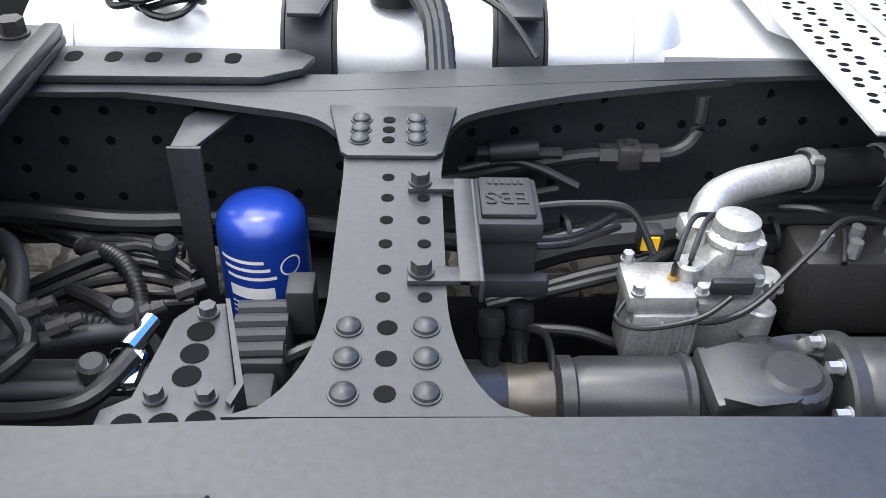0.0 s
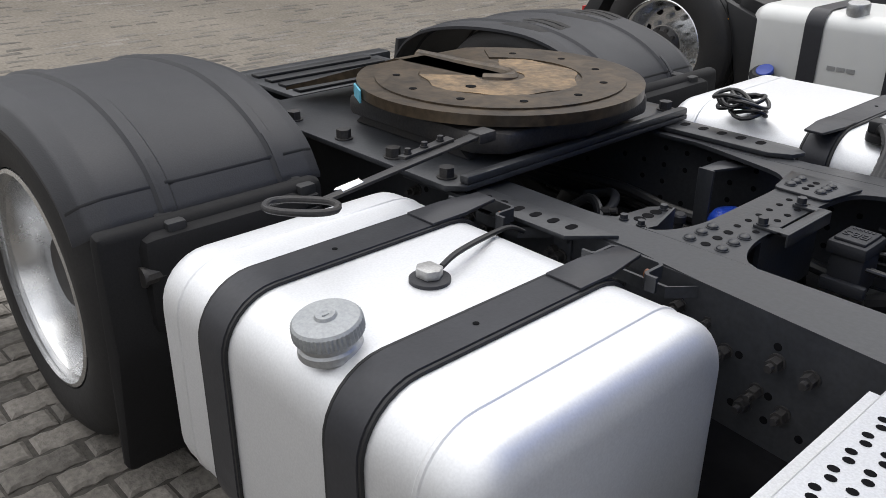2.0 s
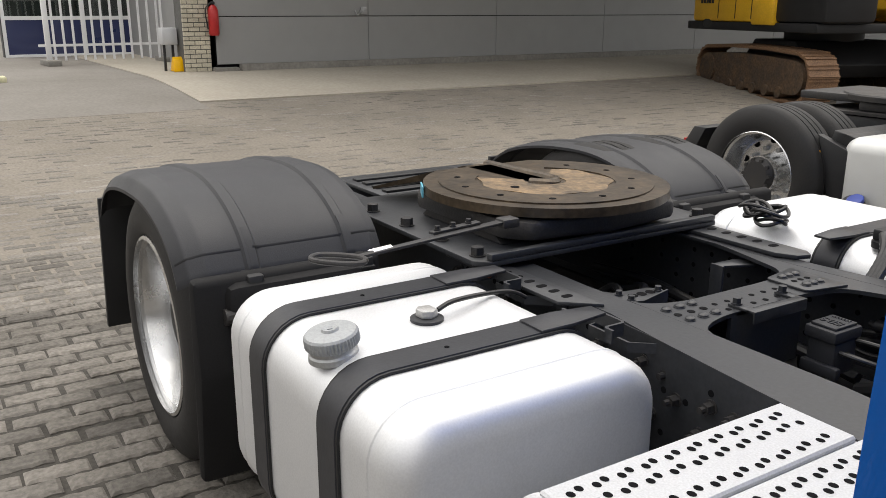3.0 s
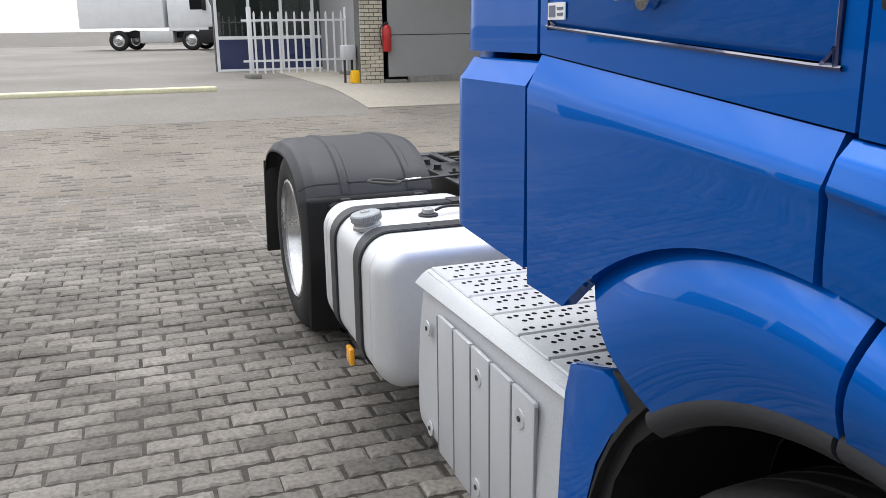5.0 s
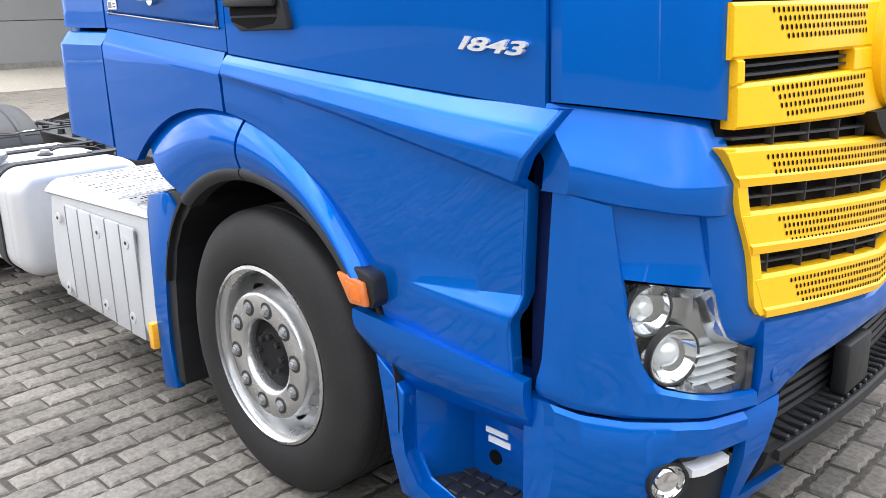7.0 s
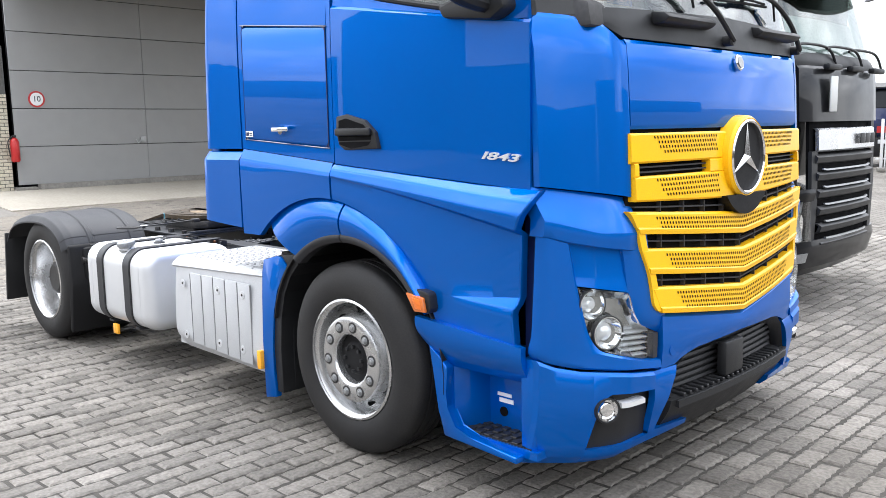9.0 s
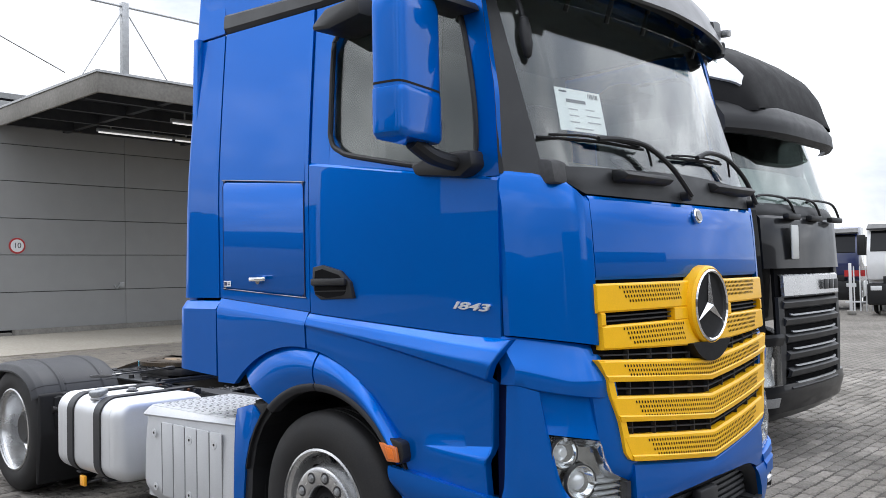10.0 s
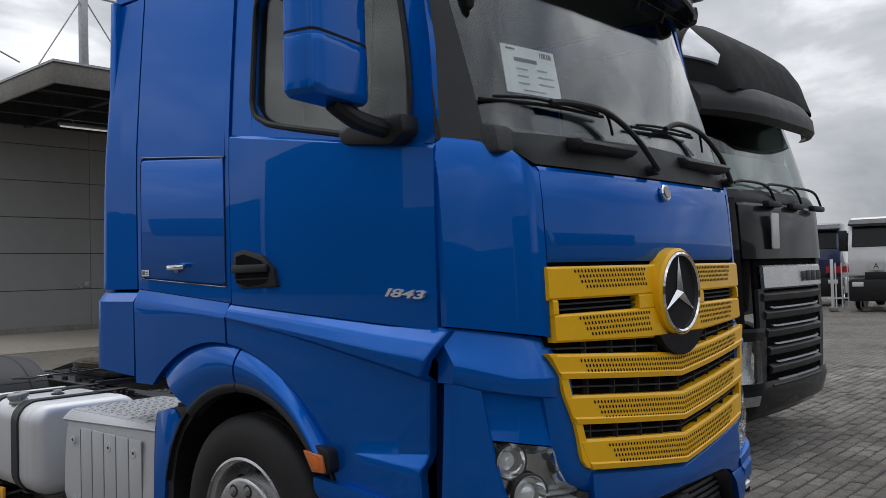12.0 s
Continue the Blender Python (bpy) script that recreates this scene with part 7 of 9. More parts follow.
box(bm, -1.885, -1.845, 0.358, 0.402, 0.648, 0.690, 0.006)
disc(bm, (-1.915, 0.38, 0.668), 0.020, 0.1, "x", 6)
disc(bm, (-1.865, 0.38, 0.690), 0.008, 0.006, "z", 10)
part("tee_fitting", bm, CAST, loom)
bm = B()
box(bm, -2.62, -2.57, -0.09, -0.02, 0.58, 0.61, 0.01)
disc(bm, (-2.60, -0.02, 0.6), 0.014, 0.06, (0.3, 1, 0), 10)
part("foil_sleeve", bm, CHROME, loom, "crumpled foil heat sleeve")
bm = B()
tube(bm, [(-2.10, 0.365, 0.68), (-2.02, 0.37, 0.685)], 0.018, 12)
disc(bm, (-2.12, 0.365, 0.68), 0.01, 0.14, "x", 8)
part("pressure_sensor", bm, BLACK, loom)
for x in (-1.97, -1.85, -1.74, -1.62):
    bm = B()
    lathe(bm, [(0.031, 0), (0.034, 0), (0.034, 0.008), (0.031, 0.008), (0.031, 0)], (x, 0.31, 0.555), (1, 0.1, 0.1), 14)
    part("cable_tie", bm, BLACK, loom)

# fifth wheel
mount = empty("mounting_plate")
mount.parent = truck
bm = B()
prism(bm, [(-3.78, -0.52), (-2.83, -0.52), (-2.79, -0.48), (-2.79, 0.48), (-2.83, 0.52), (-3.78, 0.52)], "z", 0.808, 0.824, 0.004)
box(bm, -2.82, -2.79, -0.48, 0.48, 0.824, 0.846, 0.006)
part("plate", bm, CHASSIS, mount)
for x in (-2.87, -3.08, -3.3, -3.55, -3.74):
    for y in (-0.475, 0.475):
        bm = B()
        hexbolt(bm, (x, y, 0.824), 0.021, 0.024)
        part("plate_bolt", bm, CAST, mount)
for s in (-1, 1):
    bm = B()
    prism(bm, [(-3.42, 0.824), (-2.92, 0.824), (-3.05, 0.925), (-3.28, 0.925)], "y", s * 0.30 - 0.05, s * 0.30 + 0.05, 0.01)
    part("pedestal", bm, CAST, mount)
fifth = empty("fifth_wheel")
fifth.parent = truck
FX, FZ, FR = -3.15, 0.955, 0.43
bm = B()
outer = []
for k in range(41):
    a = radians(-150 + 300 * k / 40)
    outer.append((FX + FR * math.cos(a), FR * math.sin(a)))
ramp_l = [(FX - 0.62, 0.36), (FX - 0.62, 0.20)]
slot = [(FX - 0.40, 0.08), (FX - 0.05, 0.055)]
for k in range(9):
    a = radians(90 - 22.5 * k)
    slot.append((FX - 0.03 + 0.055 * math.cos(a), 0.055 * math.sin(a)))
poly = outer + ramp_l + slot + [(FX - 0.05, -0.055), (FX - 0.40, -0.08), (FX - 0.62, -0.20), (FX - 0.62, -0.36)]
lo = [bm.verts.new((x, y, FZ - 0.030 - (0.07 if x < FX - 0.45 else 0))) for x, y in poly]
hi = [bm.verts.new((x, y, FZ - (0.09 if x < FX - 0.45 else 0))) for x, y in poly]
f = bm.faces.new(hi)
g = bm.faces.new(lo[::-1])
for k in range(len(poly)):
    bm.faces.new((lo[k], lo[(k + 1) % len(poly)], hi[(k + 1) % len(poly)], hi[k]))
bmesh.ops.triangulate(bm, faces=[f, g])
part("coupling_plate", bm, GREASE, fifth, "dark greasy coupling plate", 50)
bm = B()
prism(bm, [(-3.42, -0.37), (-2.90, -0.37), (-2.82, -0.30), (-2.80, 0.0), (-2.82, 0.30), (-2.90, 0.37), (-3.42, 0.37)], "z", 0.850, 0.915, 0.02)
part("plate_ribs", bm, CAST, fifth)
bm = B()
tube(bm, [(FX - 0.42, 0.045, FZ - 0.012), (FX - 0.20, 0.046, FZ - 0.008), (FX - 0.02, 0.052, FZ - 0.006), (FX + 0.035, 0.0, FZ - 0.006), (FX - 0.02, -0.05, FZ - 0.008)], 0.022, 10)
box(bm, FX - 0.5, FX + 0.06, -0.09, 0.09, FZ - 0.075, FZ - 0.05)
part("locking_jaw", bm, GREASE, fifth)
bm = B()


def wear(u, v):
    a = radians(-142 + 284 * u)
    r = lerp(0.245, 0.375, v)
    return Vector((FX + r * math.cos(a), r * math.sin(a), FZ + 0.005))


slab(bm, wear, 40, 2, (0, 0, -0.006))
part("wear_ring", bm, GREASE, fifth)
bm = B()


def smear(u, v):
    a = radians(-135 + 270 * u)
    r = lerp(0.075, 0.235 + 0.012 * math.sin(7 * a), v)
    return Vector((FX + r * math.cos(a), r * math.sin(a), FZ + 0.0025))


slab(bm, smear, 40, 3, (0, 0, -0.002))
part("grease_patch", bm, OLDGREASE, fifth, "dried ochre grease")
bm = B()
for k in range(9):
    a = radians(-130 + 32 * k)
    disc(bm, (FX + 0.31 * math.cos(a), 0.31 * math.sin(a), FZ + 0.0052), 0.012, 0.001, "z", 12)
disc(bm, (FX + 0.04, -0.16, FZ + 0.003), 0.016, 0.001, "z", 12)
tagged(part("plate_hole", bm, VOID, fifth), kind="stuff")
bm = B()
box(bm, -0.045, 0.045, -0.0065, -0.0005, 0.912, 0.950, 0.001, 1, pose(FX + FR * math.cos(radians(-117)), FR * math.sin(radians(-117)), 0, 0, 0, -27))
part("maker_plate", bm, material("pale blue plate", (0.12, 0.42, 0.55), 0.4), fifth, "small pale blue plate")
bm = B()
prism(bm, [(-2.845, -0.40), (-2.812, -0.40), (-2.708, -0.945), (-2.728, -0.95)], "z", 0.927, 0.935, 0.002)
prism(bm, [(-2.845, -0.50), (-2.817, -0.50), (-2.786, -0.68), (-2.808, -0.685)], "z", 0.935, 0.943, 0.002)
box(bm, -2.85, -2.80, -0.43, -0.37, 0.912, 0.942, 0.008)
lever = part("release_lever", bm, CAST, fifth)
bm = B()
loop = []
for k in range(21):
    a = 2 * math.pi * k / 20
    c_, s_ = 1.05 * math.copysign(abs(math.cos(a)) ** 0.8, math.cos(a)), math.copysign(abs(math.sin(a)) ** 0.8, math.sin(a))
    loop.append((-2.715 + 0.050 * c_ + 0.026 * s_, -1.005 + 0.047 * c_ - 0.024 * s_, 0.934))
tube(bm, loop, 0.0075, 10, 4)
part("pull_loop", bm, CAST, lever)
bm = B()
prism(bm, [(-2.762, -0.83), (-2.738, -0.835), (-2.722, -0.90), (-2.735, -0.895), (-2.74, -0.91), (-2.748, -0.90)], "z", 0.9352, 0.9362)
part("lever_sticker", bm, PAPER, lever, "torn white sticker")
for y in (-0.54, -0.60, -0.66):
    bm = B()
    hexbolt(bm, (-2.828 - 0.185 * (y + 0.52), y, 0.943), 0.008, 0.009)
    part("lever_bolt", bm, CAST, lever)
# rear end of the frame
bm = B()
box(bm, -4.32, -4.24, -0.47, 0.47, 0.62, 0.80, 0.01)
box(bm, -4.38, -4.30, -0.75, 0.75, 0.50, 0.56, 0.01)
box(bm, -4.2, -3.82, -0.30, 0.30, 0.80, 0.815, 0.004)
part("rear_beam", bm, CHASSIS, frame_ob)
bm = B()
for k in range(4):
    box(bm, -4.16 + k * 0.09, -4.11 + k * 0.09, -0.26, 0.26, 0.815, 0.825, 0.003)
part("walk_plate", bm, BLACK, frame_ob)
coil = empty("cable_coil")
coil.parent = truck
crng = random.Random(5)
for k in range(9):
    bm = B()
    ra, rb, ph = crng.uniform(0.035, 0.06), crng.uniform(0.03, 0.06), crng.uniform(0, 6)
    cx, cy_ = -2.67 + crng.uniform(-0.03, 0.03), 0.57 + crng.uniform(-0.02, 0.03)
    pts = [(cx + ra * math.cos(a + ph), cy_ + rb * math.sin(a + ph), 0.842 + 0.006 * k + 0.010 * math.sin(2 * a + ph)) for a in [i * math.pi / 6 for i in range(13)]]
    tube(bm, pts, 0.0065, 8)
    part("cable", bm, HOSE, coil)


# ---- wheels ----
TYRE = [(0.306, 0.025), (0.308, 0.006), (0.335, -0.004), (0.39, -0.006), (0.435, 0.004), (0.468, 0.020), (0.486, 0.034), (0.493, 0.052), (0.495, 0.085), (0.488, 0.087), (0.488, 0.095), (0.495, 0.097), (0.496, 0.135), (0.489, 0.137), (0.489, 0.145), (0.496, 0.147), (0.496, 0.18), (0.489, 0.182), (0.489, 0.19), (0.495, 0.192), (0.493, 0.235), (0.475, 0.265), (0.42, 0.288), (0.34, 0.285), (0.308, 0.265), (0.306, 0.025)]


WZ = 0.482


def wheel(x, s, r_scale, dual, name):
    w = empty(name)
    w.parent = truck
    y0 = -1.205 if not dual else -1.25

    def build(fn, nm, mat, label=""):
        bm = B()
        fn(bm)
        if s > 0:
            c = mirrored(bm)
            bm.free()
            bm = c
        return part(nm, bm, mat, w, label)
    c = (x, y0, WZ)
    q = 1.04 if dual else 1.0
    build(lambda bm: lathe(bm, [(0.306 * q + (r - 0.306) * (0.496 * r_scale - 0.306 * q) / 0.19, h) for r, h in TYRE], c, "y", 72), "tyre", RUBBER)
    if dual:
        build(lambda bm: lathe(bm, [(0.306 * q + (r - 0.306) * (0.496 * r_scale - 0.306 * q) / 0.19, h) for r, h in TYRE], (x, y0 + 0.34, WZ), "y", 48), "tyre", RUBBER)
    rim = build(lambda bm: lathe(bm, [(r * q, h) for r, h in [(0.292, 0.0), (0.303, 0.004), (0.305, 0.016), (0.296, 0.024), (0.280, 0.03), (0.272, 0.05), (0.266, 0.12), (0.25, 0.19), (0.24, 0.25), (0.25, 0.27), (0.29, 0.27), (0.30, 0.1), (0.300, 0.02), (0.292, 0.0)]], c, "y", 72), "rim", SILVER)
    if not dual:
        build(lambda bm: lathe(bm, [(0.266, 0.15), (0.246, 0.135), (0.226, 0.085), (0.218, 0.022), (0.212, 0.008), (0.202, 0.002), (0.137, 0.002), (0.126, 0.008), (0.120, 0.02), (0.118, 0.10), (0.264, 0.17)], c, "y", 72), "wheel_disc", SILVER)
        build(lambda bm: lathe(bm, [(0.117, 0.10), (0.117, 0.05), (0.085, 0.045), (0.07, 0.03), (0.0, 0.03)], c, "y", 40), "hub", SOOT)
        rl, hl, nl = 0.1675, 0.002, 0.010
    else:
        build(lambda bm: lathe(bm, [(0.262, 0.17), (0.235, 0.205), (0.215, 0.225), (0.14, 0.230), (0.13, 0.22), (0.128, 0.10), (0.10, 0.085), (0.0, 0.085)], c, "y", 72), "wheel_disc", SILVER)
        rl, hl, nl = 0.1675, 0.23, 0.022
        build(lambda bm: lathe(bm, [(0.128, 0.23), (0.128, 0.10), (0.10, 0.08), (0.0, 0.08)], c, "y", 30), "hub", CAST)

    def nuts(k):
        a = 2 * math.pi * k / 10 + 0.13

        def fn(bm):
            p = (x + rl * math.cos(a), y0 + hl, WZ + rl * math.sin(a))
            disc(bm, p, 0.019, -0.004, "y", 16)
            disc(bm, p, 0.0165, -nl, "y", 6, turn=k * 13)
            disc(bm, (p[0], p[1] - nl, p[2]), 0.010, -0.005, "y", 10)
        return fn
    for k in range(10):
        build(nuts(k), "wheel_nut", GALV)
        a = 2 * math.pi * k / 10 + 0.13
        # dark disc stands in for the shaded dimple round the nut
        build(lambda bm: disc(bm, (x + rl * math.cos(a), y0 + hl + 0.001, WZ + rl * math.sin(a)), 0.0285, -0.003, "y", 20), "nut_recess", CAST)

    for k in range(10):
        a = 2 * math.pi * (k + 0.5) / 10 + 0.13
        rr_, hh = (0.2385, 0.112) if not dual else (0.226, 0.212)
        p = Vector((x + rr_ * math.cos(a), y0 + hh, WZ + rr_ * math.sin(a)))
        build(lambda bm: disc(bm, p, 0.024, -0.006, (0.75 * math.cos(a), 0.66, 0.75 * math.sin(a)), 12), "hand_hole", VOID)
    if not dual:
        for k in range(8):
            a = k * math.pi / 4
            build(lambda bm: disc(bm, (x + 0.062 * math.cos(a), y0 + 0.033, WZ + 0.062 * math.sin(a)), 0.010, -0.016, "y", 6), "hub_bolt", BLACK)
    return w


for s in (-1, 1):
    wheel(0.0, s, 0.972, False, "front_wheel")
    wheel(-3.7, s, 0.965, True, "rear_wheel")


# ---- rear mudguards ----
ARCH = [(-3.205, 0.785), (-3.265, 0.87), (-3.38, 0.94), (-3.53, 0.985), (-3.7, 1.0), (-3.95, 0.985), (-4.18, 0.94), (-4.33, 0.87), (-4.42, 0.77)]


def guard(s):
    g = empty("mudguard")
    g.parent = truck
    path = smooth_path([(x, 0, z - (0.05 if s > 0 else 0)) for x, z in ARCH], 4)

    def sect(d):
        """Drop and reach over the width."""
        return table(d, [(0, -0.10), (0.03, -0.03), (0.08, 0), (0.62, 0), (0.655, -0.02)])

    def fn(u, v):
        k = u * (len(path) - 1)
        i = min(int(k), len(path) - 2)
        p = path[i].lerp(path[i + 1], k - i)
        d = table(v, [(0, 0), (0.06, 0.015), (0.12, 0.04), (0.2, 0.085), (1, 0.655)])
        c = Vector((p.x + 3.72, 0, p.z - 0.45)).normalized()
        rib = 0.009 if (0.20 < d < 0.235 or 0.52 < d < 0.555) else 0.0
        q = p + c * (sect(d) * 0.6 + rib)
        return Vector((q.x, s * (1.275 - d), q.z))
    bm = B()
    slab(bm, fn, 32, 88, (0, 0, -0.012))
    top = part("top_shell", bm, GREYPL, g)
    for u in (0.085, 0.80):
        bm = B()

        def groove(a, v):
            p = fn(u + 0.006 * a, lerp(0.02, 0.995, v))
            return p + Vector((0, 0, 0.0022))
        slab(bm, groove, 1, 40, (0, 0, -0.004))
        part("seam", bm, BLACK, top)
    for dy in (1.085, 0.735):
        bm = B()

        def band(a, v):
            p = fn(lerp(0.01, 0.16, a), (1.275 - dy + 0.030 * (v - 0.5)) / 0.655 * 0.86 + 0.13)
            return p + Vector((0.001, 0, 0.0025))
        slab(bm, band, 8, 2, (0, 0, -0.008))
        part("clip_strap", bm, GREYPL, top)
    bm = B()
    prism(bm, [(-3.19, 0.80), (-3.145, 0.79), (-3.13, 0.5), (-3.19, 0.13), (-3.24, 0.13), (-3.19, 0.5)], "y", *sorted((s * 1.262, s * 0.66)), 0.018)
    box(bm, -3.2, -3.11, *sorted((s * 1.17, s * 0.72)), 0.52, 0.775, 0.035)
    part("front_shell", bm, SOOT, g)
    bm = B()
    prism(bm, [(-4.415, 0.80), (-4.44, 0.80), (-4.53, 0.22), (-4.50, 0.22)], "y", *sorted((s * 1.27, s * 0.66)), 0.004)
    part("spray_flap", bm, BLACK, g)
    for dy in (1.10, 0.74):
        bm = B()
        box(bm, -3.30, -3.13, *sorted((s * dy, s * (dy - 0.05))), 0.72, 0.79, 0.008)
        for k in range(4):
            box(bm, -3.138, -3.122, *sorted((s * dy, s * (dy - 0.05))), 0.70 + 0.018 * k, 0.71 + 0.018 * k, 0.002, 1)
        part("clip", bm, BLACK, g)
    bm = B()
    tube(bm, [(-3.15, s * 0.45, 0.68), (-3.14, s * 0.9, 0.68), (-3.13, s * 1.17, 0.68)], 0.022, 10)
    disc(bm, (-3.13, s * 1.17, 0.68), 0.025, s * 0.008, "y", 12)
    part("guard_stay", bm, CAST, g)


for s in (-1, 1):
    guard(s)


# ---- fuel tanks ----
def tank(s, x0, x1, straps, y_in, y_out, z0, z1, cap_at, sender_at, hung=True):
    t = empty("fuel_tank")
    t.parent = truck
    cy, cz = (y_in + y_out) / 2, (z0 + z1) / 2
    hy, hz = (y_out - y_in) / 2, (z1 - z0) / 2
    R = 0.115

    def ring(grow):
        pts = []
        for qx, qz, a0 in ((1, 1, 0), (-1, 1, 90), (-1, -1, 180), (1, -1, 270)):
            for k in range(9):
                a = radians(a0 + 90 * k / 8)
                r = max(R + grow, 0.01)
                pts.append((cy + qx * (hy - R) + r * math.cos(a), cz + qz * (hz - R) + r * math.sin(a)))
        return pts
    prof = []
    e = 0.07
    for k in range(7):
        a = radians(90 * k / 6)
        prof.append((x0 + e - e * math.cos(a) * 0.9, -e + e * math.sin(a)))
    prof.append((x0 + 0.11, 0))
    prof.append((x0 + 0.113, 0.0026))
    prof.append((x0 + 0.121, 0.0026))
    prof.append((x0 + 0.124, 0))
    prof.append((x1 - 0.124, 0))
    prof.append((x1 - 0.121, 0.0026))
    prof.append((x1 - 0.113, 0.0026))
    prof.append((x1 - 0.11, 0))
    for k in range(7):
        a = radians(90 - 90 * k / 6)
        prof.append((x1 - e + e * math.cos(a) * 0.9, -e + e * math.sin(a)))
    bm = B()
    rings = [[bm.verts.new((x, s * y, z)) for y, z in ring(g)] for x, g in prof]
    n = len(rings[0])
    for a, b in zip(rings, rings[1:]):
        for k in range(n):
            bm.faces.new((a[k], a[(k + 1) % n], b[(k + 1) % n], b[k]))
    bm.faces.new(rings[0])
    bm.faces.new(rings[-1][::-1])
    part("tank_body", bm, ALU, t)
    for x in straps:
        bm = B()
        r1, r2 = ring(0.004), ring(0.009)
        a = [[bm.verts.new((xx, s * y, z)) for y, z in rr] for xx, rr in ((x - 0.042, r1), (x - 0.040, r2), (x + 0.040, r2), (x + 0.042, r1))]
        for p, q in zip(a, a[1:] + a[:1]):
            for k in range(n):
                bm.faces.new((p[k], p[(k + 1) % n], q[(k + 1) % n], q[k]))
        strap = part("tank_strap", bm, STRAP, t)
        bm = B()
        for d in (-0.046, 0.046):
            b1 = [[bm.verts.new((x + d + w, s * y, z)) for y, z in ring(g)] for w, g in ((-0.004, 0.001), (-0.003, 0.007), (0.003, 0.007), (0.004, 0.001))]
            for p, q in zip(b1, b1[1:] + b1[:1]):
                for k in range(n):
                    bm.faces.new((p[k], p[(k + 1) % n], q[(k + 1) % n], q[k]))
        part("strap_rubber", bm, BLACK, strap)
        bm = B()
        disc(bm, (x, s * (y_out - 0.28), z1 + 0.0092), 0.006, 0.0008, "z", 10)
        part("strap_hole", bm, VOID, strap)
        bm = B()
        prism(bm, [(x - 0.028, s * 0.53), (x + 0.028, s * 0.53), (x + 0.043, s * 0.64), (x + 0.043, s * (y_in + 0.16)), (x - 0.043, s * (y_in + 0.16)), (x - 0.043, s * 0.64)], "z", z1 + 0.006, z1 + 0.014, 0.002)
        part("strap_end", bm, STRAP, strap)
        bm = B()
        box(bm, x - 0.05, x + 0.05, *sorted((s * 0.435, s * 0.50)), 0.60, 0.65, 0.008)
        part("strap_anchor", bm, STRAP, strap)
        bm = B()
        prism(bm, [(s * 0.415, 0.30), (s * (y_out - 0.05), 0.30), (s * (y_out - 0.05), 0.285), (s * 0.415, 0.22)], "x", x - 0.035, x + 0.035, 0.004)
        part("strap_bracket", bm, STRAP, strap)
        if not hung:
            continue
        bm = B()
        u_in = [(0.090, 0.568), (0.066, 0.568), (0.058, 0.560), (0.058, 0.511), (0.052, 0.505)]
        u_out = [(0.055, 0.498), (0.065, 0.507), (0.065, 0.555), (0.070, 0.561), (0.090, 0.561)]
        ring_u = u_in + [(-a, b) for a, b in u_in[::-1]] + [(-a, b) for a, b in u_out[::-1]] + u_out
        prism(bm, [(x + a, s * b) for a, b in ring_u], "z", 0.795, 0.828)
        hoop = part("strap_hoop", bm, CHASSIS, strap)
        for d in (-0.057, 0.057):
            bm = B()
            disc(bm, (x + d * 0.9 - 0.006, s * 0.535, 0.812), 0.010, 0.012, "x", 12, 0.002)
            part("bush", bm, BUSH, hoop, "copper brown rubber bush")
        bm = B()
        zig = [(-0.115, 0.427), (-0.078, 0.427), (-0.066, 0.490), (0.072, 0.490), (0.122, 0.430), (0.170, 0.430)]
        prism(bm, [(x + a, s * b) for a, b in zig] + [(x + a - 0.002, s * (b + 0.007)) for a, b in zig[::-1]], "z", 0.752, 0.778)
        part("hanger", bm, CHASSIS, strap)
        for d in (-0.088, 0.145):
            bm = B()
            box(bm, x + d - 0.026, x + d + 0.026, *sorted((s * 0.406, s * 0.425)), 0.66, 0.768, 0.003)
            part("hanger_pad", bm, CHASSIS, strap)
            bm = B()
            hexbolt(bm, (x + d, s * 0.425, 0.71), 0.014, s * 0.02, "y")
            disc(bm, (x + d, s * 0.445, 0.71), 0.008, s * 0.02, "y", 8)
            part("hanger_bolt", bm, CAST, strap)
    if cap_at:
        x, y = cap_at
        y *= s
        tilt = (0.0, s * 0.16, 1)
        bm = B()
        lathe(bm, [(0, 0), (0.056, 0), (0.054, 0.012), (0.050, 0.016), (0.050, 0.03)], (x, y, z1 - 0.012), tilt, 40)
        neck = part("filler_neck", bm, GALV, t)
        bm = B()
        prf = [(0.0, 0.046), (0.014, 0.046), (0.044, 0.044), (0.055, 0.042), (0.060, 0.037), (0.061, 0.017), (0.057, 0.011), (0.0, 0.012)]
        lathe(bm, prf, (x, y, z1 + 0.004), tilt, 96)
        bm.verts.ensure_lookup_table()
        axis = Vector(tilt).normalized()
        for v in bm.verts:
            d = v.co - Vector((x, y, z1 + 0.004))
            rad = d - axis * d.dot(axis)
            if rad.length > 0.0565 and int(math.degrees(math.atan2(rad.y, rad.x)) / 3.75 + 200.5) % 2:
                v.co -= rad.normalized() * 0.0022
        top = Vector((x, y, z1 + 0.004)) + axis * 0.045
        lathe(bm, [(0.0, 0.002), (0.006, 0.002), (0.009, 0.004), (0.012, 0.006), (0.017, 0.006), (0.020, 0.0)], top, tilt, 24)
        box(bm, -0.0015, 0.0015, -0.006, 0.006, 0.001, 0.004, 0, 1, Matrix.Translation(top))
        part("filler_cap", bm, CAPGREY, neck, "ribbed grey screw cap with lock")
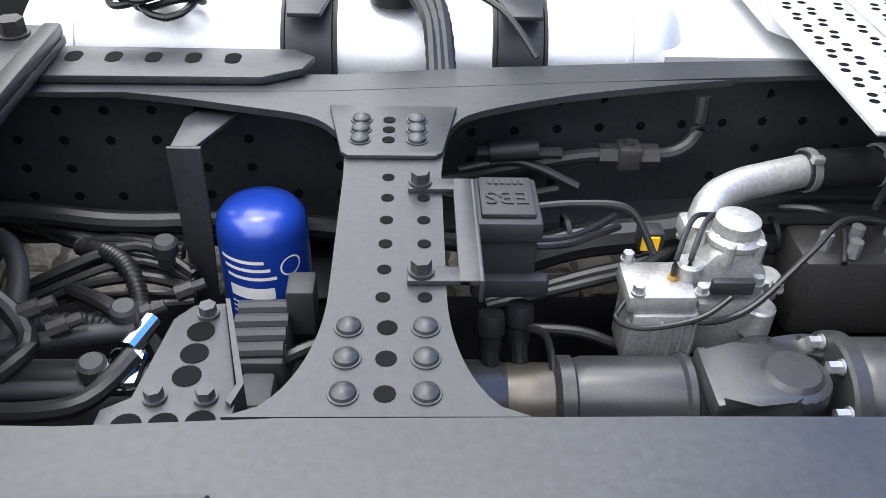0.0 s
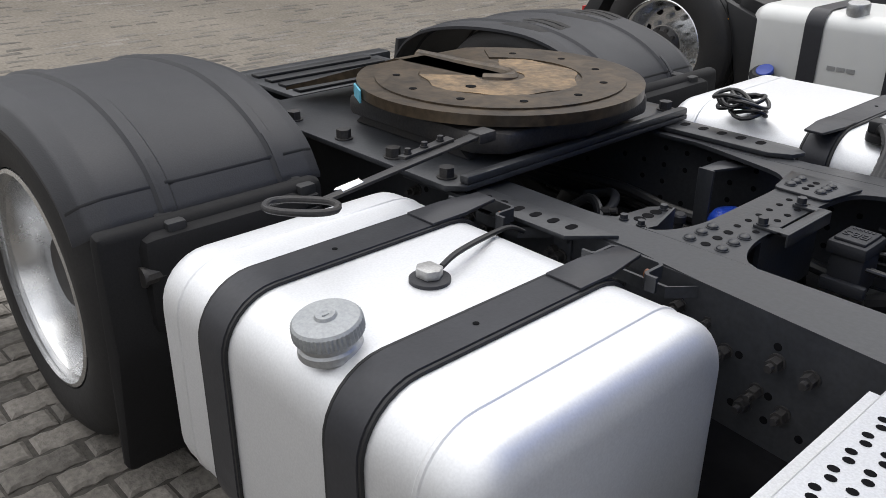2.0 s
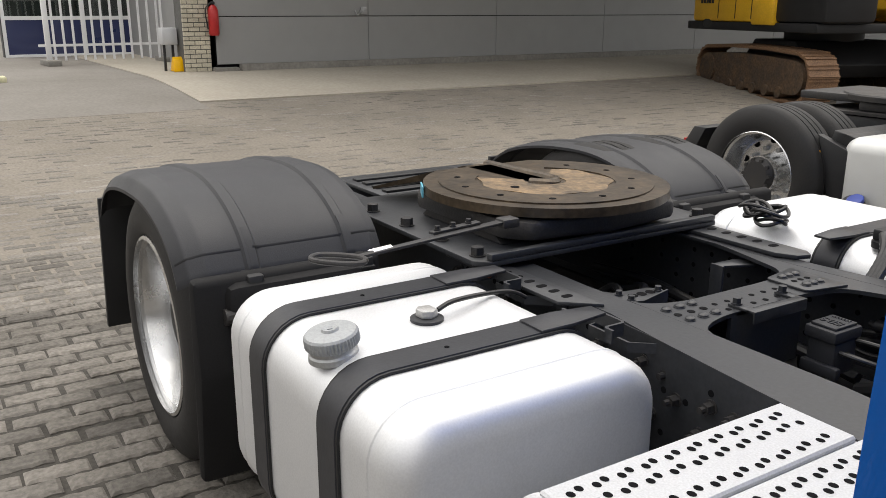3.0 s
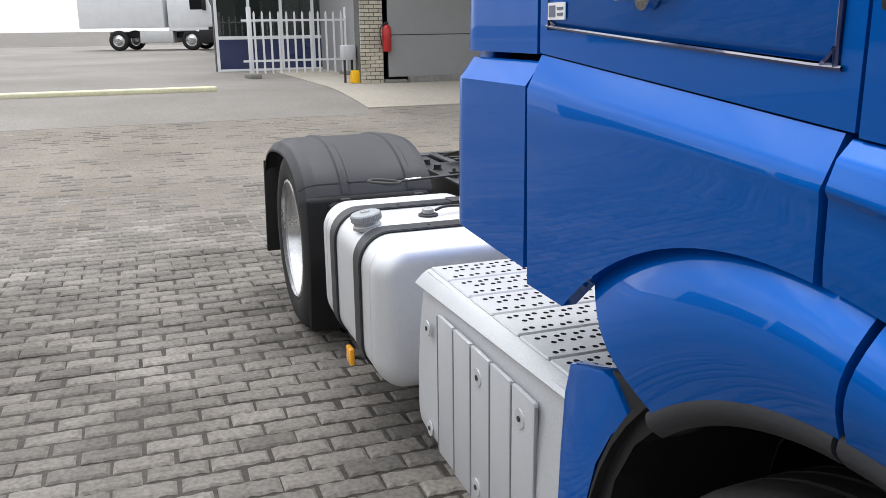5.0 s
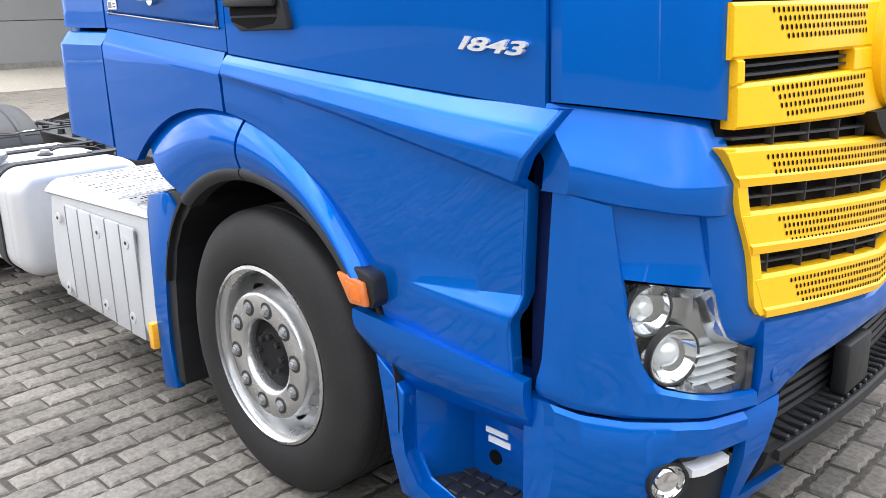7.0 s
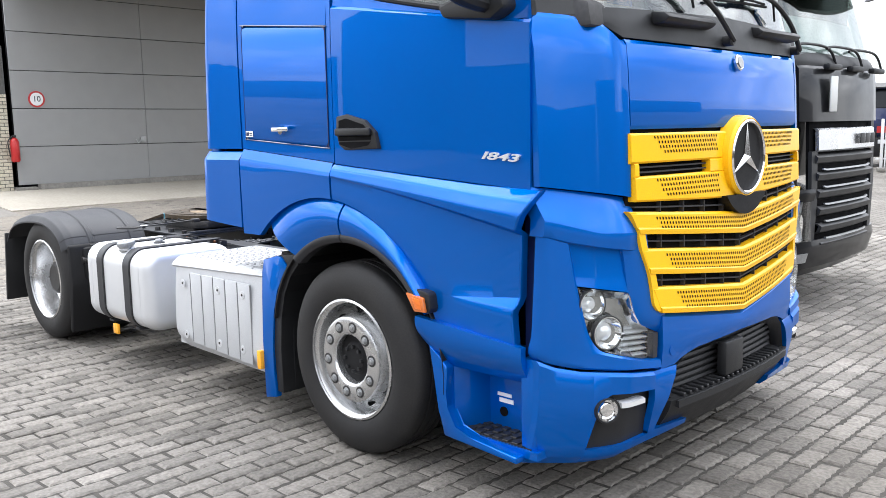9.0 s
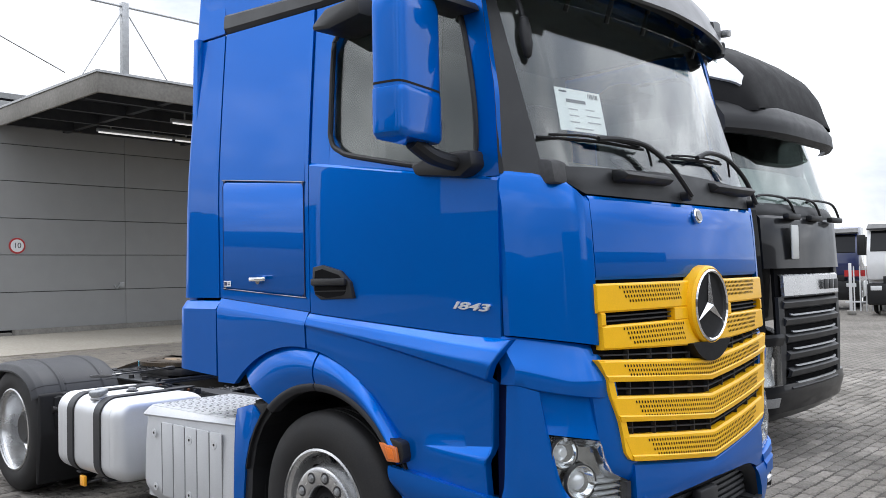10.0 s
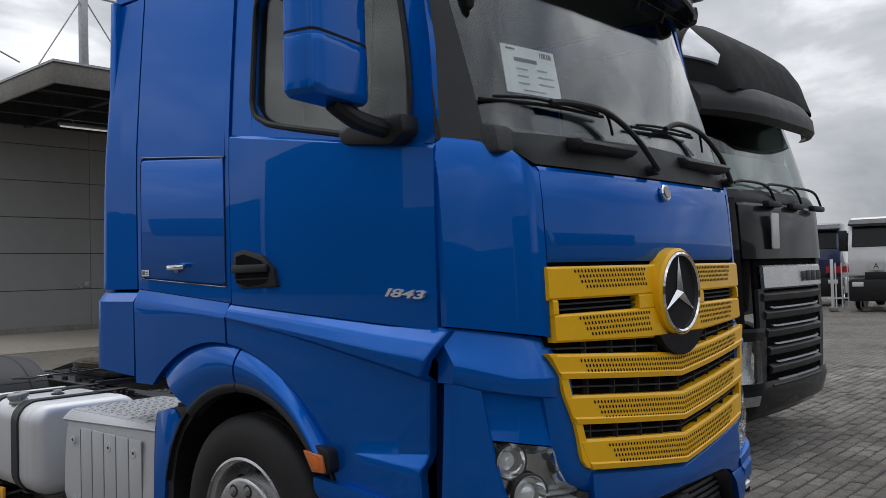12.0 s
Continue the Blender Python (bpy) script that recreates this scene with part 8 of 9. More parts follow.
    if sender_at:
        x, y = sender_at
        y *= s
        bm = B()
        lathe(bm, [(0, 0), (0.040, 0), (0.040, 0.009), (0.033, 0.012), (0, 0.012)], (x, y, z1 - 0.002), "z", 32)
        base = part("sender_base", bm, GREYPL, t)
        bm = B()
        prism(bm, [(x - 0.027, y - 0.009), (x - 0.013, y - 0.024), (x + 0.016, y - 0.022), (x + 0.027, y), (x + 0.014, y + 0.022), (x - 0.022, y + 0.019)], "z", z1 + 0.010, z1 + 0.029, 0.003)
        part("sender_cap", bm, CASTALU, base, "bare metal fuel sender cap")
        bm = B()
        tube(bm, [(x, y + s * -0.03, z1 + 0.02), (x - 0.01, y - s * 0.08, z1 + 0.03), (x - 0.05, y - s * 0.20, z1 + 0.015), (x - 0.09, y - s * 0.31, z1 - 0.01), (x - 0.10, y - s * 0.37, z1 - 0.04)], 0.0062, 8)
        part("sender_cable", bm, HOSE, base)
    return t


right_tank = tank(-1, -2.94, -1.995, (-2.675, -2.275), 0.575, 1.24, 0.30, 0.833, (-2.405, 1.165), (-2.458, 0.90))
left_tank = tank(1, -2.94, -1.72, (-2.410, -2.035), 0.56, 1.24, 0.30, 0.833, None, None, False)
bm = B()
disc(bm, (-2.26, 0.64, 0.83), 0.045, 0.02, "z", 24)
for k in range(3):
    tube(bm, [(-2.27 + 0.02 * k, 0.64, 0.85), (-2.24 + 0.02 * k, 0.58, 0.88), (-2.20 + 0.012 * k, 0.52, 0.84), (-2.19 + 0.012 * k, 0.44, 0.77)], 0.013, 10, 10, 0.1)
tube(bm, [(-2.27, 0.64, 0.85), (-2.18, 0.60, 0.88), (-2.08, 0.53, 0.86), (-2.02, 0.47, 0.80)], 0.006, 8)
part("cable_plug", bm, HOSE, left_tank)
bm = B()
box(bm, -2.30, -2.21, 0.62, 0.68, 0.85, 0.885, 0.006)
part("plug_cap", bm, BLACK, left_tank)
bm = B()
box(bm, -2.56, -2.49, -1.235, -1.215, 0.225, 0.295, 0.004)
part("side_marker", bm, AMBER, right_tank, "amber side marker")
bm = B()
tube(bm, [(-2.45, -1.1, 0.27), (-2.5, -1.18, 0.25), (-2.56, -1.21, 0.24)], 0.008, 8)
part("marker_cable", bm, HOSE, right_tank)


# ---- step covers behind the cab ----
def step_box(s):
    c = empty("step_cover")
    c.parent = truck
    bm = B()

    def face(u, v):
        x = lerp(-1.80, -0.768, u)
        top = 0.775 + 0.05 * u
        bot = table(u, [(0, 0.30), (0.12, 0.265), (1, 0.245)])
        z = lerp(top, bot, v)
        y = 1.19 - 0.025 * (1 - v) ** 3 - 0.05 * max(0, v - 0.86) / 0.14 - 0.04 * max(0, 0.06 - u) / 0.06
        return Vector((x, s * y, z))
    slab(bm, face, 24, 16, (0, -s * 0.02, 0))
    box(bm, -1.78, -0.78, *sorted((s * 0.55, s * 1.14)), 0.27, 0.77)
    part("cover_panel", bm, WHITEPL, c)
    bm = B()

    def shoulder(u, v):
        x = lerp(-1.735 - 0.04 * v, -0.762, u)
        return Vector((x, s * lerp(1.135, 1.178, v), lerp(0.832, 0.78 + 0.035 * u, v ** 1.6)))
    slab(bm, shoulder, 10, 8, (0, -s * 0.012, -0.012))
    part("shoulder", bm, WHITEPL, c)
    # pressed ribs; grey strips put the shade of their grooves into colour
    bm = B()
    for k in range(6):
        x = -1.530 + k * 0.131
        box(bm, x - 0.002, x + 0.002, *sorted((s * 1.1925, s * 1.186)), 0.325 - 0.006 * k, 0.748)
    tagged(part("panel_groove", bm, GROOVE_SHADE, c), kind="stuff")
    for k in range(5):
        x = -1.530 + k * 0.131
        bm = B()
        box(bm, x + 0.006, x + 0.125, *sorted((s * 1.1922, s * 1.18)), 0.315 - 0.006 * k, 0.755, 0.003, 2)
        part("pressed_panel", bm, WHITEPL, c)
    for x, z in ((-1.616, 0.682), (-1.211, 0.684), (-0.951, 0.687), (-1.603, 0.358), (-1.22, 0.363), (-0.971, 0.367)):
        bm = B()
        disc(bm, (x, s * 1.194, z), 0.0075, s * 0.004, "y", 8)
        screw = part("screw", bm, CAST, c)
        bm = B()
        disc(bm, (x, s * 1.1915, z), 0.024, s * 0.0038, "y", 20)
        part("screw_seat", bm, ALU, screw)
    # perforated tread of narrow planks, the dark of its holes laid on as patches
    bm = B()
    xr = -1.735 if s < 0 else -1.588
    prism(bm, [(xr, s * 1.15), (xr, s * 0.60), (-1.56, s * 0.56), (-1.2, s * 0.56), (-0.86, s * 0.80), (-0.765, s * 1.05), (-0.765, s * 1.15)], "z", 0.80, 0.826, 0.003)
    tread_ob = part("tread_plate", bm, WHITEPL, c)
    for i in range(6 if s < 0 else 5):
        x0 = xr + 0.002 + i * 0.163
        y_in = table(x0 + 0.16, [(-1.58, 0.57), (-1.2, 0.57), (-0.70, 0.90)])
        if s > 0 and i < 2:
            y_in = 0.17
        bm = B()
        box(bm, x0, x0 + 0.155, *sorted((s * y_in, s * 1.138)), 0.824, 0.838, 0.004, 1)
        plank = part("tread_plank", bm, WHITEPL, tread_ob)
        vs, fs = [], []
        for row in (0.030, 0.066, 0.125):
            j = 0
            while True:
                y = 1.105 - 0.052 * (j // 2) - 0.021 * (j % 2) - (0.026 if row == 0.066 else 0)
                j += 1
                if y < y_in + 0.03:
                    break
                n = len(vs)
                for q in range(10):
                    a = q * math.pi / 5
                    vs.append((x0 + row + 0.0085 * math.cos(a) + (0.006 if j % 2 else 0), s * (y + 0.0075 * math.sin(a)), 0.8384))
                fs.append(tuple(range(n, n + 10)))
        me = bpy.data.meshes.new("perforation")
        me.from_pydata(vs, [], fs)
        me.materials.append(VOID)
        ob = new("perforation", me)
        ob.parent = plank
        tagged(ob, kind="stuff")
    # blue spray guard at its front end
    bm = B()
    prism(bm, [(-0.742, 0.84), (-0.728, 0.912), (-0.60, 0.944), (-0.565, 0.942), (-0.494, 0.880), (-0.565, 0.838), (-0.618, 0.75), (-0.652, 0.62), (-0.672, 0.46), (-0.678, 0.30), (-0.663, 0.147), (-0.766, 0.125), (-0.768, 0.45), (-0.755, 0.70)], "y", *sorted((s * 1.190, s * 1.150)), 0.007)
    g = part("spray_guard", bm, BLUE, c, "blue front wing spray guard")
    bm = B()
    prism(bm, [(-0.585, 0.950), (-0.455, 0.962), (-0.422, 0.908), (-0.50, 0.842), (-0.560, 0.74), (-0.595, 0.60), (-0.612, 0.42), (-0.605, 0.18), (-0.66, 0.18), (-0.674, 0.42), (-0.655, 0.6), (-0.60, 0.78), (-0.52, 0.87)], "y", *sorted((s * 1.180, s * 0.80)), 0.004)
    part("guard_rubber", bm, BLACK, g)
    bm = B()
    box(bm, -0.80, -0.765, *sorted((s * 1.215, s * 1.175)), 0.29, 0.395, 0.004)
    part("side_marker", bm, AMBER, c, "amber side marker")


for s in (-1, 1):
    step_box(s)


# ---- neighbouring trucks and machines ----
def strip(bm, fx, y0, y1, nu, lines, back=0.03, sub=2):
    """A front panel over any front shape fx(y, z)."""
    nl = len(lines) - 1

    def fn(u, v):
        y = lerp(y0, y1, u)
        k = min(int(v * nl + 1e-6), nl - 1)
        f = v * nl - k
        (za, oa), (zb, ob) = lines[k](y), lines[k + 1](y)
        z, o = lerp(za, zb, f), lerp(oa, ob, f)
        return Vector((fx(y, z) + o, y, z))
    slab(bm, fn, nu, nl * sub, (-back, 0, 0))


DAFBLACK = material("black truck paint", (0.006, 0.0065, 0.008), 0.4, 0.0, 300, 0.05, 2.0, 0.15, 0.0, coat=0.5, coat_rough=0.02, coat_ior=1.4, spec=0.1)
DAFGREY = material("satin dark grey plastic", (0.018, 0.019, 0.021), 0.5, 0.0, 200, 0.06, 3.0, 0.2, 0.0)
PALETANK = material("pale painted tank", (0.60, 0.61, 0.60), 0.42, 0.2, 200, 0.05, 2.0, 0.25, 0.02)

black = empty("black_tractor_unit")
tagged(black, "black tractor truck with silver grille plate parked alongside", "truck")
DY, DX = 4.22, 0.0


def dfx(y, z):
    d = abs(y - DY)
    return table(z, [(0.25, 0.40), (0.6, 0.47), (1.2, 0.46), (2.05, 0.42), (2.15, 0.40), (2.9, 0.17), (3.1, 0.05)]) - 0.07 * d * d - 0.9 * max(0, d - 0.85) ** 1.4


def dpart(name, mat, y0, y1, lines, nu=16, back=0.03, sub=2, parent=None, label=""):
    bm = B()
    strip(bm, dfx, y0, y1, nu, lines, back, sub)
    return part(name, bm, mat, parent or black, label)


L, R = DY - 1.22, DY + 1.22
bm = B()
box(bm, -1.75, 0.05, L + 0.03, R - 0.03, 1.1, 2.05, 0.04)
box(bm, -1.75, 0.0, L + 0.03, R - 0.03, 2.0, 3.0, 0.06)
part("cab_body", bm, DAFBLACK, black)
bm = B()


def dome(u, v):
    x = lerp(-1.75, 0.36, u)
    a = math.pi * v
    c, s = math.cos(a), math.sin(a)
    h = table(x, [(-1.75, 0.70), (-0.8, 0.76), (-0.3, 0.73), (0.0, 0.64), (0.2, 0.48), (0.30, 0.32), (0.36, 0.04)])
    w = 1.18 * (1 if x < -0.1 else 1 - 0.25 * ((x + 0.1) / 0.46) ** 2)
    return Vector((x, DY - math.copysign(abs(c) ** 0.4, c) * w, 2.98 + h * abs(s) ** 0.7))


slab(bm, dome, 24, 24, (0, 0, -0.02))
part("roof", bm, SOOT, black)
dpart("hood", DAFBLACK, L + 0.30, R - 0.12, [lambda y: (2.06, -0.01), lambda y: (2.03, 0.01), lambda y: (1.60, 0.012)])
dpart("corner_panel", DAFBLACK, L, L + 0.29, [lambda y: (2.10, 0), lambda y: (1.6, 0.005), lambda y: (1.05, 0.0)])
dpart("corner_panel", DAFBLACK, R - 0.11, R, [lambda y: (2.10, 0), lambda y: (1.6, 0.005), lambda y: (1.05, 0.0)], nu=6)
dpart("grille_plate", SILVER, DY - 0.66, DY + 0.74, [lambda y: (1.545, 0.0), lambda y: (1.53, 0.018), lambda y: (1.36, 0.02), lambda y: (1.345, 0.0)], label="silver plate with a plain dark emblem")
bm = B()
for k in range(3):
    y = DY + 0.18 + k * 0.13
    box(bm, 0.49, 0.497, y, y + 0.105, 1.40, 1.49, 0.002)
part("emblem_bar", bm, DAFGREY, black)
# depth behind these slats is darkened by a black sheet
dpart("grille_backing", VOID, DY - 0.72, DY + 0.78, [lambda y: (1.60, -0.03), lambda y: (0.45, -0.03)])
dpart("grille_frame", DAFGREY, DY - 0.74, DY - 0.64, [lambda y: (1.35, 0.0), lambda y: (0.48, 0.0)], nu=3)
dpart("grille_frame", DAFGREY, DY + 0.70, DY + 0.82, [lambda y: (1.60, 0.0), lambda y: (0.48, 0.0)], nu=3)
for k in range(6):
    z = 1.325 - k * 0.148
    w = 0.68 - 0.02 * k
    dpart("grille_slat", DAFGREY, DY - w, DY + w, [lambda y: (z, -0.01), lambda y: (z - 0.025, 0.025), lambda y: (z - 0.07, 0.01), lambda y: (z - 0.085, -0.02)])
    if k:
        dpart("chrome_trim", GALV, DY - w + 0.1, DY + w - 0.08, [lambda y: (z + 0.022 + 0.03 * max(0, abs(y - DY) / w - 0.8) / 0.2, 0.012), lambda y: (z + 0.008 + 0.03 * max(0, abs(y - DY) / w - 0.8) / 0.2, 0.016)], back=0.015, sub=1)
dpart("bumper", DAFBLACK, L, R, [lambda y: (0.60, 0.0), lambda y: (0.52, 0.03), lambda y: (0.36, 0.02), lambda y: (0.28, -0.06)])
dpart("lamp_housing", DAFBLACK, L, L + 0.50, [lambda y: (1.04, 0.02), lambda y: (1.0, 0.03), lambda y: (0.94, 0.01)])
dpart("headlamp_reflector", REFLECTOR, L + 0.05, L + 0.47, [lambda y: (0.94, -0.06), lambda y: (0.75, -0.09), lambda y: (0.60, -0.06)])
dpart("headlamp_lens", LENS, L + 0.05, L + 0.47, [lambda y: (0.95, 0.0), lambda y: (0.6, 0.01)], back=0.004, label="clear headlamp cover")
dpart("fog_lamp", GALV, L + 0.15, L + 0.42, [lambda y: (0.50, 0.035), lambda y: (0.42, 0.03)], nu=5)
dpart("cowl", DAFGREY, L + 0.02, R - 0.02, [lambda y: (2.17, -0.02), lambda y: (2.10, 0.0), lambda y: (2.06, -0.01)])
dpart("windscreen", GLASS, L + 0.12, R - 0.10, [lambda y: (2.92, -0.02), lambda y: (2.15, -0.02)], back=0.005, sub=4)
dpart("sun_screen", WHITE, L + 0.2, R - 0.62, [lambda y: (2.48, -0.07), lambda y: (2.17, -0.06)], back=0.004, label="white sun screen behind the glass")
bm = B()


def dvisor(u, v):
    y = lerp(L + 0.02, R - 0.02, u)
    d = (y - DY) / 1.2
    return Vector((table(v, [(0, 0.24), (0.35, 0.41), (0.7, 0.49), (0.9, 0.50), (1, 0.47)]) - 0.30 * abs(d) ** 3, y, table(v, [(0, 3.10), (0.35, 3.02), (0.7, 2.90), (0.9, 2.80), (1, 2.765)]) - 0.04 * (1 - d * d) * v))


slab(bm, dvisor, 24, 10, (-0.05, 0, 0.0))
part("sun_visor", bm, BLACK, black)
bm = B()


def roof_lens(u, v):
    return dome(lerp(0.83, 0.945, u), lerp(0.10, 0.28 - 0.10 * u, v)) + Vector((0.022, -0.014, 0.012))


slab(bm, roof_lens, 8, 8, (-0.02, 0.01, -0.01))
part("roof_lamp", bm, LAMPWHITE, black, "clear triangular roof lamp")
for k in range(3):
    y = DY - 0.7 + k * 0.55
    bm = B()
    tube(bm, [(dfx(y, 2.08) + 0.03, y + 0.45, 2.06), (dfx(y, 2.2) + 0.04, y + 0.3, 2.21), (dfx(y, 2.25) + 0.02, y - 0.1, 2.235), (dfx(y, 2.22) + 0.015, y - 0.3, 2.21)], 0.012, 6)
    part("wiper", bm, BLACK, black)
    bm = B()
    box(bm, 0.42, 0.48, y + 0.1, y + 0.4, 2.03, 2.08, 0.015)
    part("grab_handle", bm, BLACK, black)
bm = B()
box(bm, 0.455, 0.47, DY - 0.52, DY - 0.36, 1.68, 1.98, 0.008)
part("front_mirror_plate", bm, PALETANK, black)
bm = B()
prism(bm, [(L + 0.01, 1.15), (L - 0.05, 1.25), (L - 0.05, 2.0), (L + 0.02, 2.1)], "x", 0.12, 0.24, 0.02)
part("air_deflector", bm, NAVY, black)
bm = B()
box(bm, 0.10, 0.22, R - 0.02, R + 0.10, 1.0, 1.75, 0.04)
part("mirror", bm, BLACK, black)
for s, y in ((-1, L), (1, R)):
    bm = B()
    lathe(bm, TYRE, (-0.57, y + 0.02, 0.49), "y", 40) if s < 0 else lathe(bm, TYRE, (-0.57, y - 0.30, 0.49), "y", 40)
    part("tyre", bm, RUBBER, black)
# rear wheel towards the camera
c = (-4.467, 2.83, 0.476)
bw = empty("rear_wheel")
bw.parent = black
for dy in (0.0, 0.33):
    bm = B()
    prof = [(r * 0.93, h) for r, h in TYRE]
    lathe(bm, prof, (c[0], c[1] + dy, c[2]), "y", 64)
    part("tyre", bm, RUBBER, bw)
bm = B()
lathe(bm, [(r * 0.95, h) for r, h in [(0.30, 0.0), (0.306, 0.004), (0.305, 0.02), (0.285, 0.03), (0.272, 0.10), (0.262, 0.15), (0.24, 0.175), (0.215, 0.185), (0.14, 0.19), (0.13, 0.06), (0.0, 0.05)]], c, "y", 64)
part("rim", bm, SILVER, bw)
bm = B()
for k in range(10):
    a = 2 * math.pi * k / 10
    disc(bm, (c[0] + 0.1675 * math.cos(a), c[1] + 0.19, c[2] + 0.1675 * math.sin(a)), 0.017, -0.03, "y", 6)
tagged(part("wheel_nut", bm, GALV, bw), kind="stuff")
bm = B()
for k in range(10):
    a = 2 * math.pi * (k + 0.5) / 10
    disc(bm, (c[0] + 0.222 * math.cos(a), c[1] + 0.182, c[2] + 0.222 * math.sin(a)), 0.024, -0.006, "y", 14)
tagged(part("hand_hole", bm, VOID, bw), kind="stuff")
bm = B()
lathe(bm, [(0.12, 0.19), (0.118, 0.05), (0.09, 0.02), (0.0, 0.02)], c, "y", 30)
for k in range(10):
    a = 2 * math.pi * k / 10
    disc(bm, (c[0] + 0.1 * math.cos(a), c[1] + 0.04, c[2] + 0.1 * math.sin(a)), 0.013, -0.02, "y", 6)
part("hub", bm, CAST, bw)
bm = B()
lathe(bm, TYRE, (-4.37, DY + 0.95, 0.49), "y", 40)
part("tyre", bm, RUBBER, black)
# mudguard pieces
bm = B()
prism(bm, [(-5.10, 0.62), (-5.02, 0.74), (-4.90, 0.74), (-5.0, 0.60), (-5.04, 0.35), (-5.12, 0.35)], "y", 2.85, 3.5, 0.01)
part("rear_mudguard", bm, BLACK, black)
bm = B()
prism(bm, [(-3.93, 0.80), (-4.02, 0.82), (-4.05, 0.70), (-3.89, 0.5), (-3.88, 0.2), (-3.84, 0.2), (-3.83, 0.78)], "y", 2.98, 3.60, 0.01)
prism(bm, [(-4.10, 0.79), (-3.85, 0.70), (-3.85, 0.3), (-3.97, 0.3), (-4.02, 0.6)], "y", 2.93, 2.99, 0.01)
part("front_mudguard", bm, BLACK, black)
bm = B()
box(bm, -4.095, -4.06, 2.915, 2.935, 0.58, 0.69, 0.003)
part("side_marker", bm, AMBER, black, "amber side marker")
bm = B()
box(bm, -5.13, -5.11, 2.88, 2.95, 0.60, 0.64)
part("tail_marker", bm, RED, black)
bm = B()
for s in (-1, 1):
    box(bm, -5.1, -1.6, DY + s * 0.42 - 0.04, DY + s * 0.42 + 0.04, 0.55, 0.82, 0.008)
box(bm, -4.95, -4.85, DY - 0.42, DY + 0.42, 0.6, 0.78)
box(bm, -3.3, -3.2, DY - 0.42, DY + 0.42, 0.6, 0.80)
part("chassis_frame", bm, CHASSIS, black)
bm = B()
disc(bm, (-4.25, DY, 0.92), 0.46, 0.045, "z", 40, 0.01)
box(bm, -4.9, -4.3, DY - 0.38, DY + 0.38, 0.90, 0.955, 0.01)
box(bm, -4.75, -3.75, DY - 0.5, DY + 0.5, 0.83, 0.85)
box(bm, -4.4, -4.1, DY - 0.42, DY + 0.42, 0.85, 0.92, 0.02)
part("fifth_wheel", bm, CAST, black)
bm = B()
tube(bm, [(-3.95, DY - 0.75, 0.93), (-3.80, DY - 0.80, 0.93), (-3.72, DY - 0.72, 0.93), (-3.80, DY - 0.62, 0.93), (-3.98, DY - 0.6, 0.93), (-4.02, DY - 0.68, 0.93), (-3.95, DY - 0.75, 0.93)], 0.014, 8)
part("release_loop", bm, CAST, black)


def plain_tank(parent, x0, x1, y0, y1, z0, z1, straps):
    t = empty("fuel_tank")
    t.parent = parent
    bm = B()
    box(bm, x0, x1, y0, y1, z0, z1, 0.09, 5)
    part("tank_body", bm, PALETANK, t)
    for x in straps:
        bm = B()
        box(bm, x - 0.04, x + 0.04, y0 - 0.008, y1 + 0.008, z0 - 0.008, z1 + 0.008, 0.094, 5)
        part("tank_strap", bm, STRAP, t)
    return t


dt = plain_tank(black, -3.93, -2.25, 2.92, 3.55, 0.27, 0.795, (-3.53, -3.05, -2.5))
bm = B()
lathe(bm, [(0, 0), (0.055, 0), (0.06, 0.05), (0.06, 0.085), (0.055, 0.095), (0, 0.095)], (-3.35, 3.02, 0.76), (0, -0.15, 1), 28)
part("filler_cap", bm, GALV, dt, "bare metal filler cap")
bm = B()
for k in range(3):
    box(bm, -3.42 + k * 0.055, -3.375 + k * 0.055, 2.916, 2.92, 0.49, 0.515)
part("embossed_mark", bm, GALV, dt)
bm = B()
disc(bm, (-3.77, 2.90, 0.36), 0.07, 0.09, (0, -0.5, 0.86), 24, 0.02)
ad = part("additive_neck", bm, BLACK, dt)
bm = B()
disc(bm, (-3.75, 2.87, 0.43), 0.05, 0.02, (0, -0.5, 0.86), 24, 0.004)
part("additive_cap", bm, FILTERBLUE, ad, "blue additive cap")


# ---- tracked excavator ----
exc = empty("excavator", pose(-9.85, 11.25, 0.13, 0, 0, -21))
tagged(exc, "yellow tracked excavator with rusty brown tracks", "excavator")


def lpart(name, fn, mat, parent, label=""):
    bm = B()
    fn(bm)
    return part(name, bm, mat, parent, label)


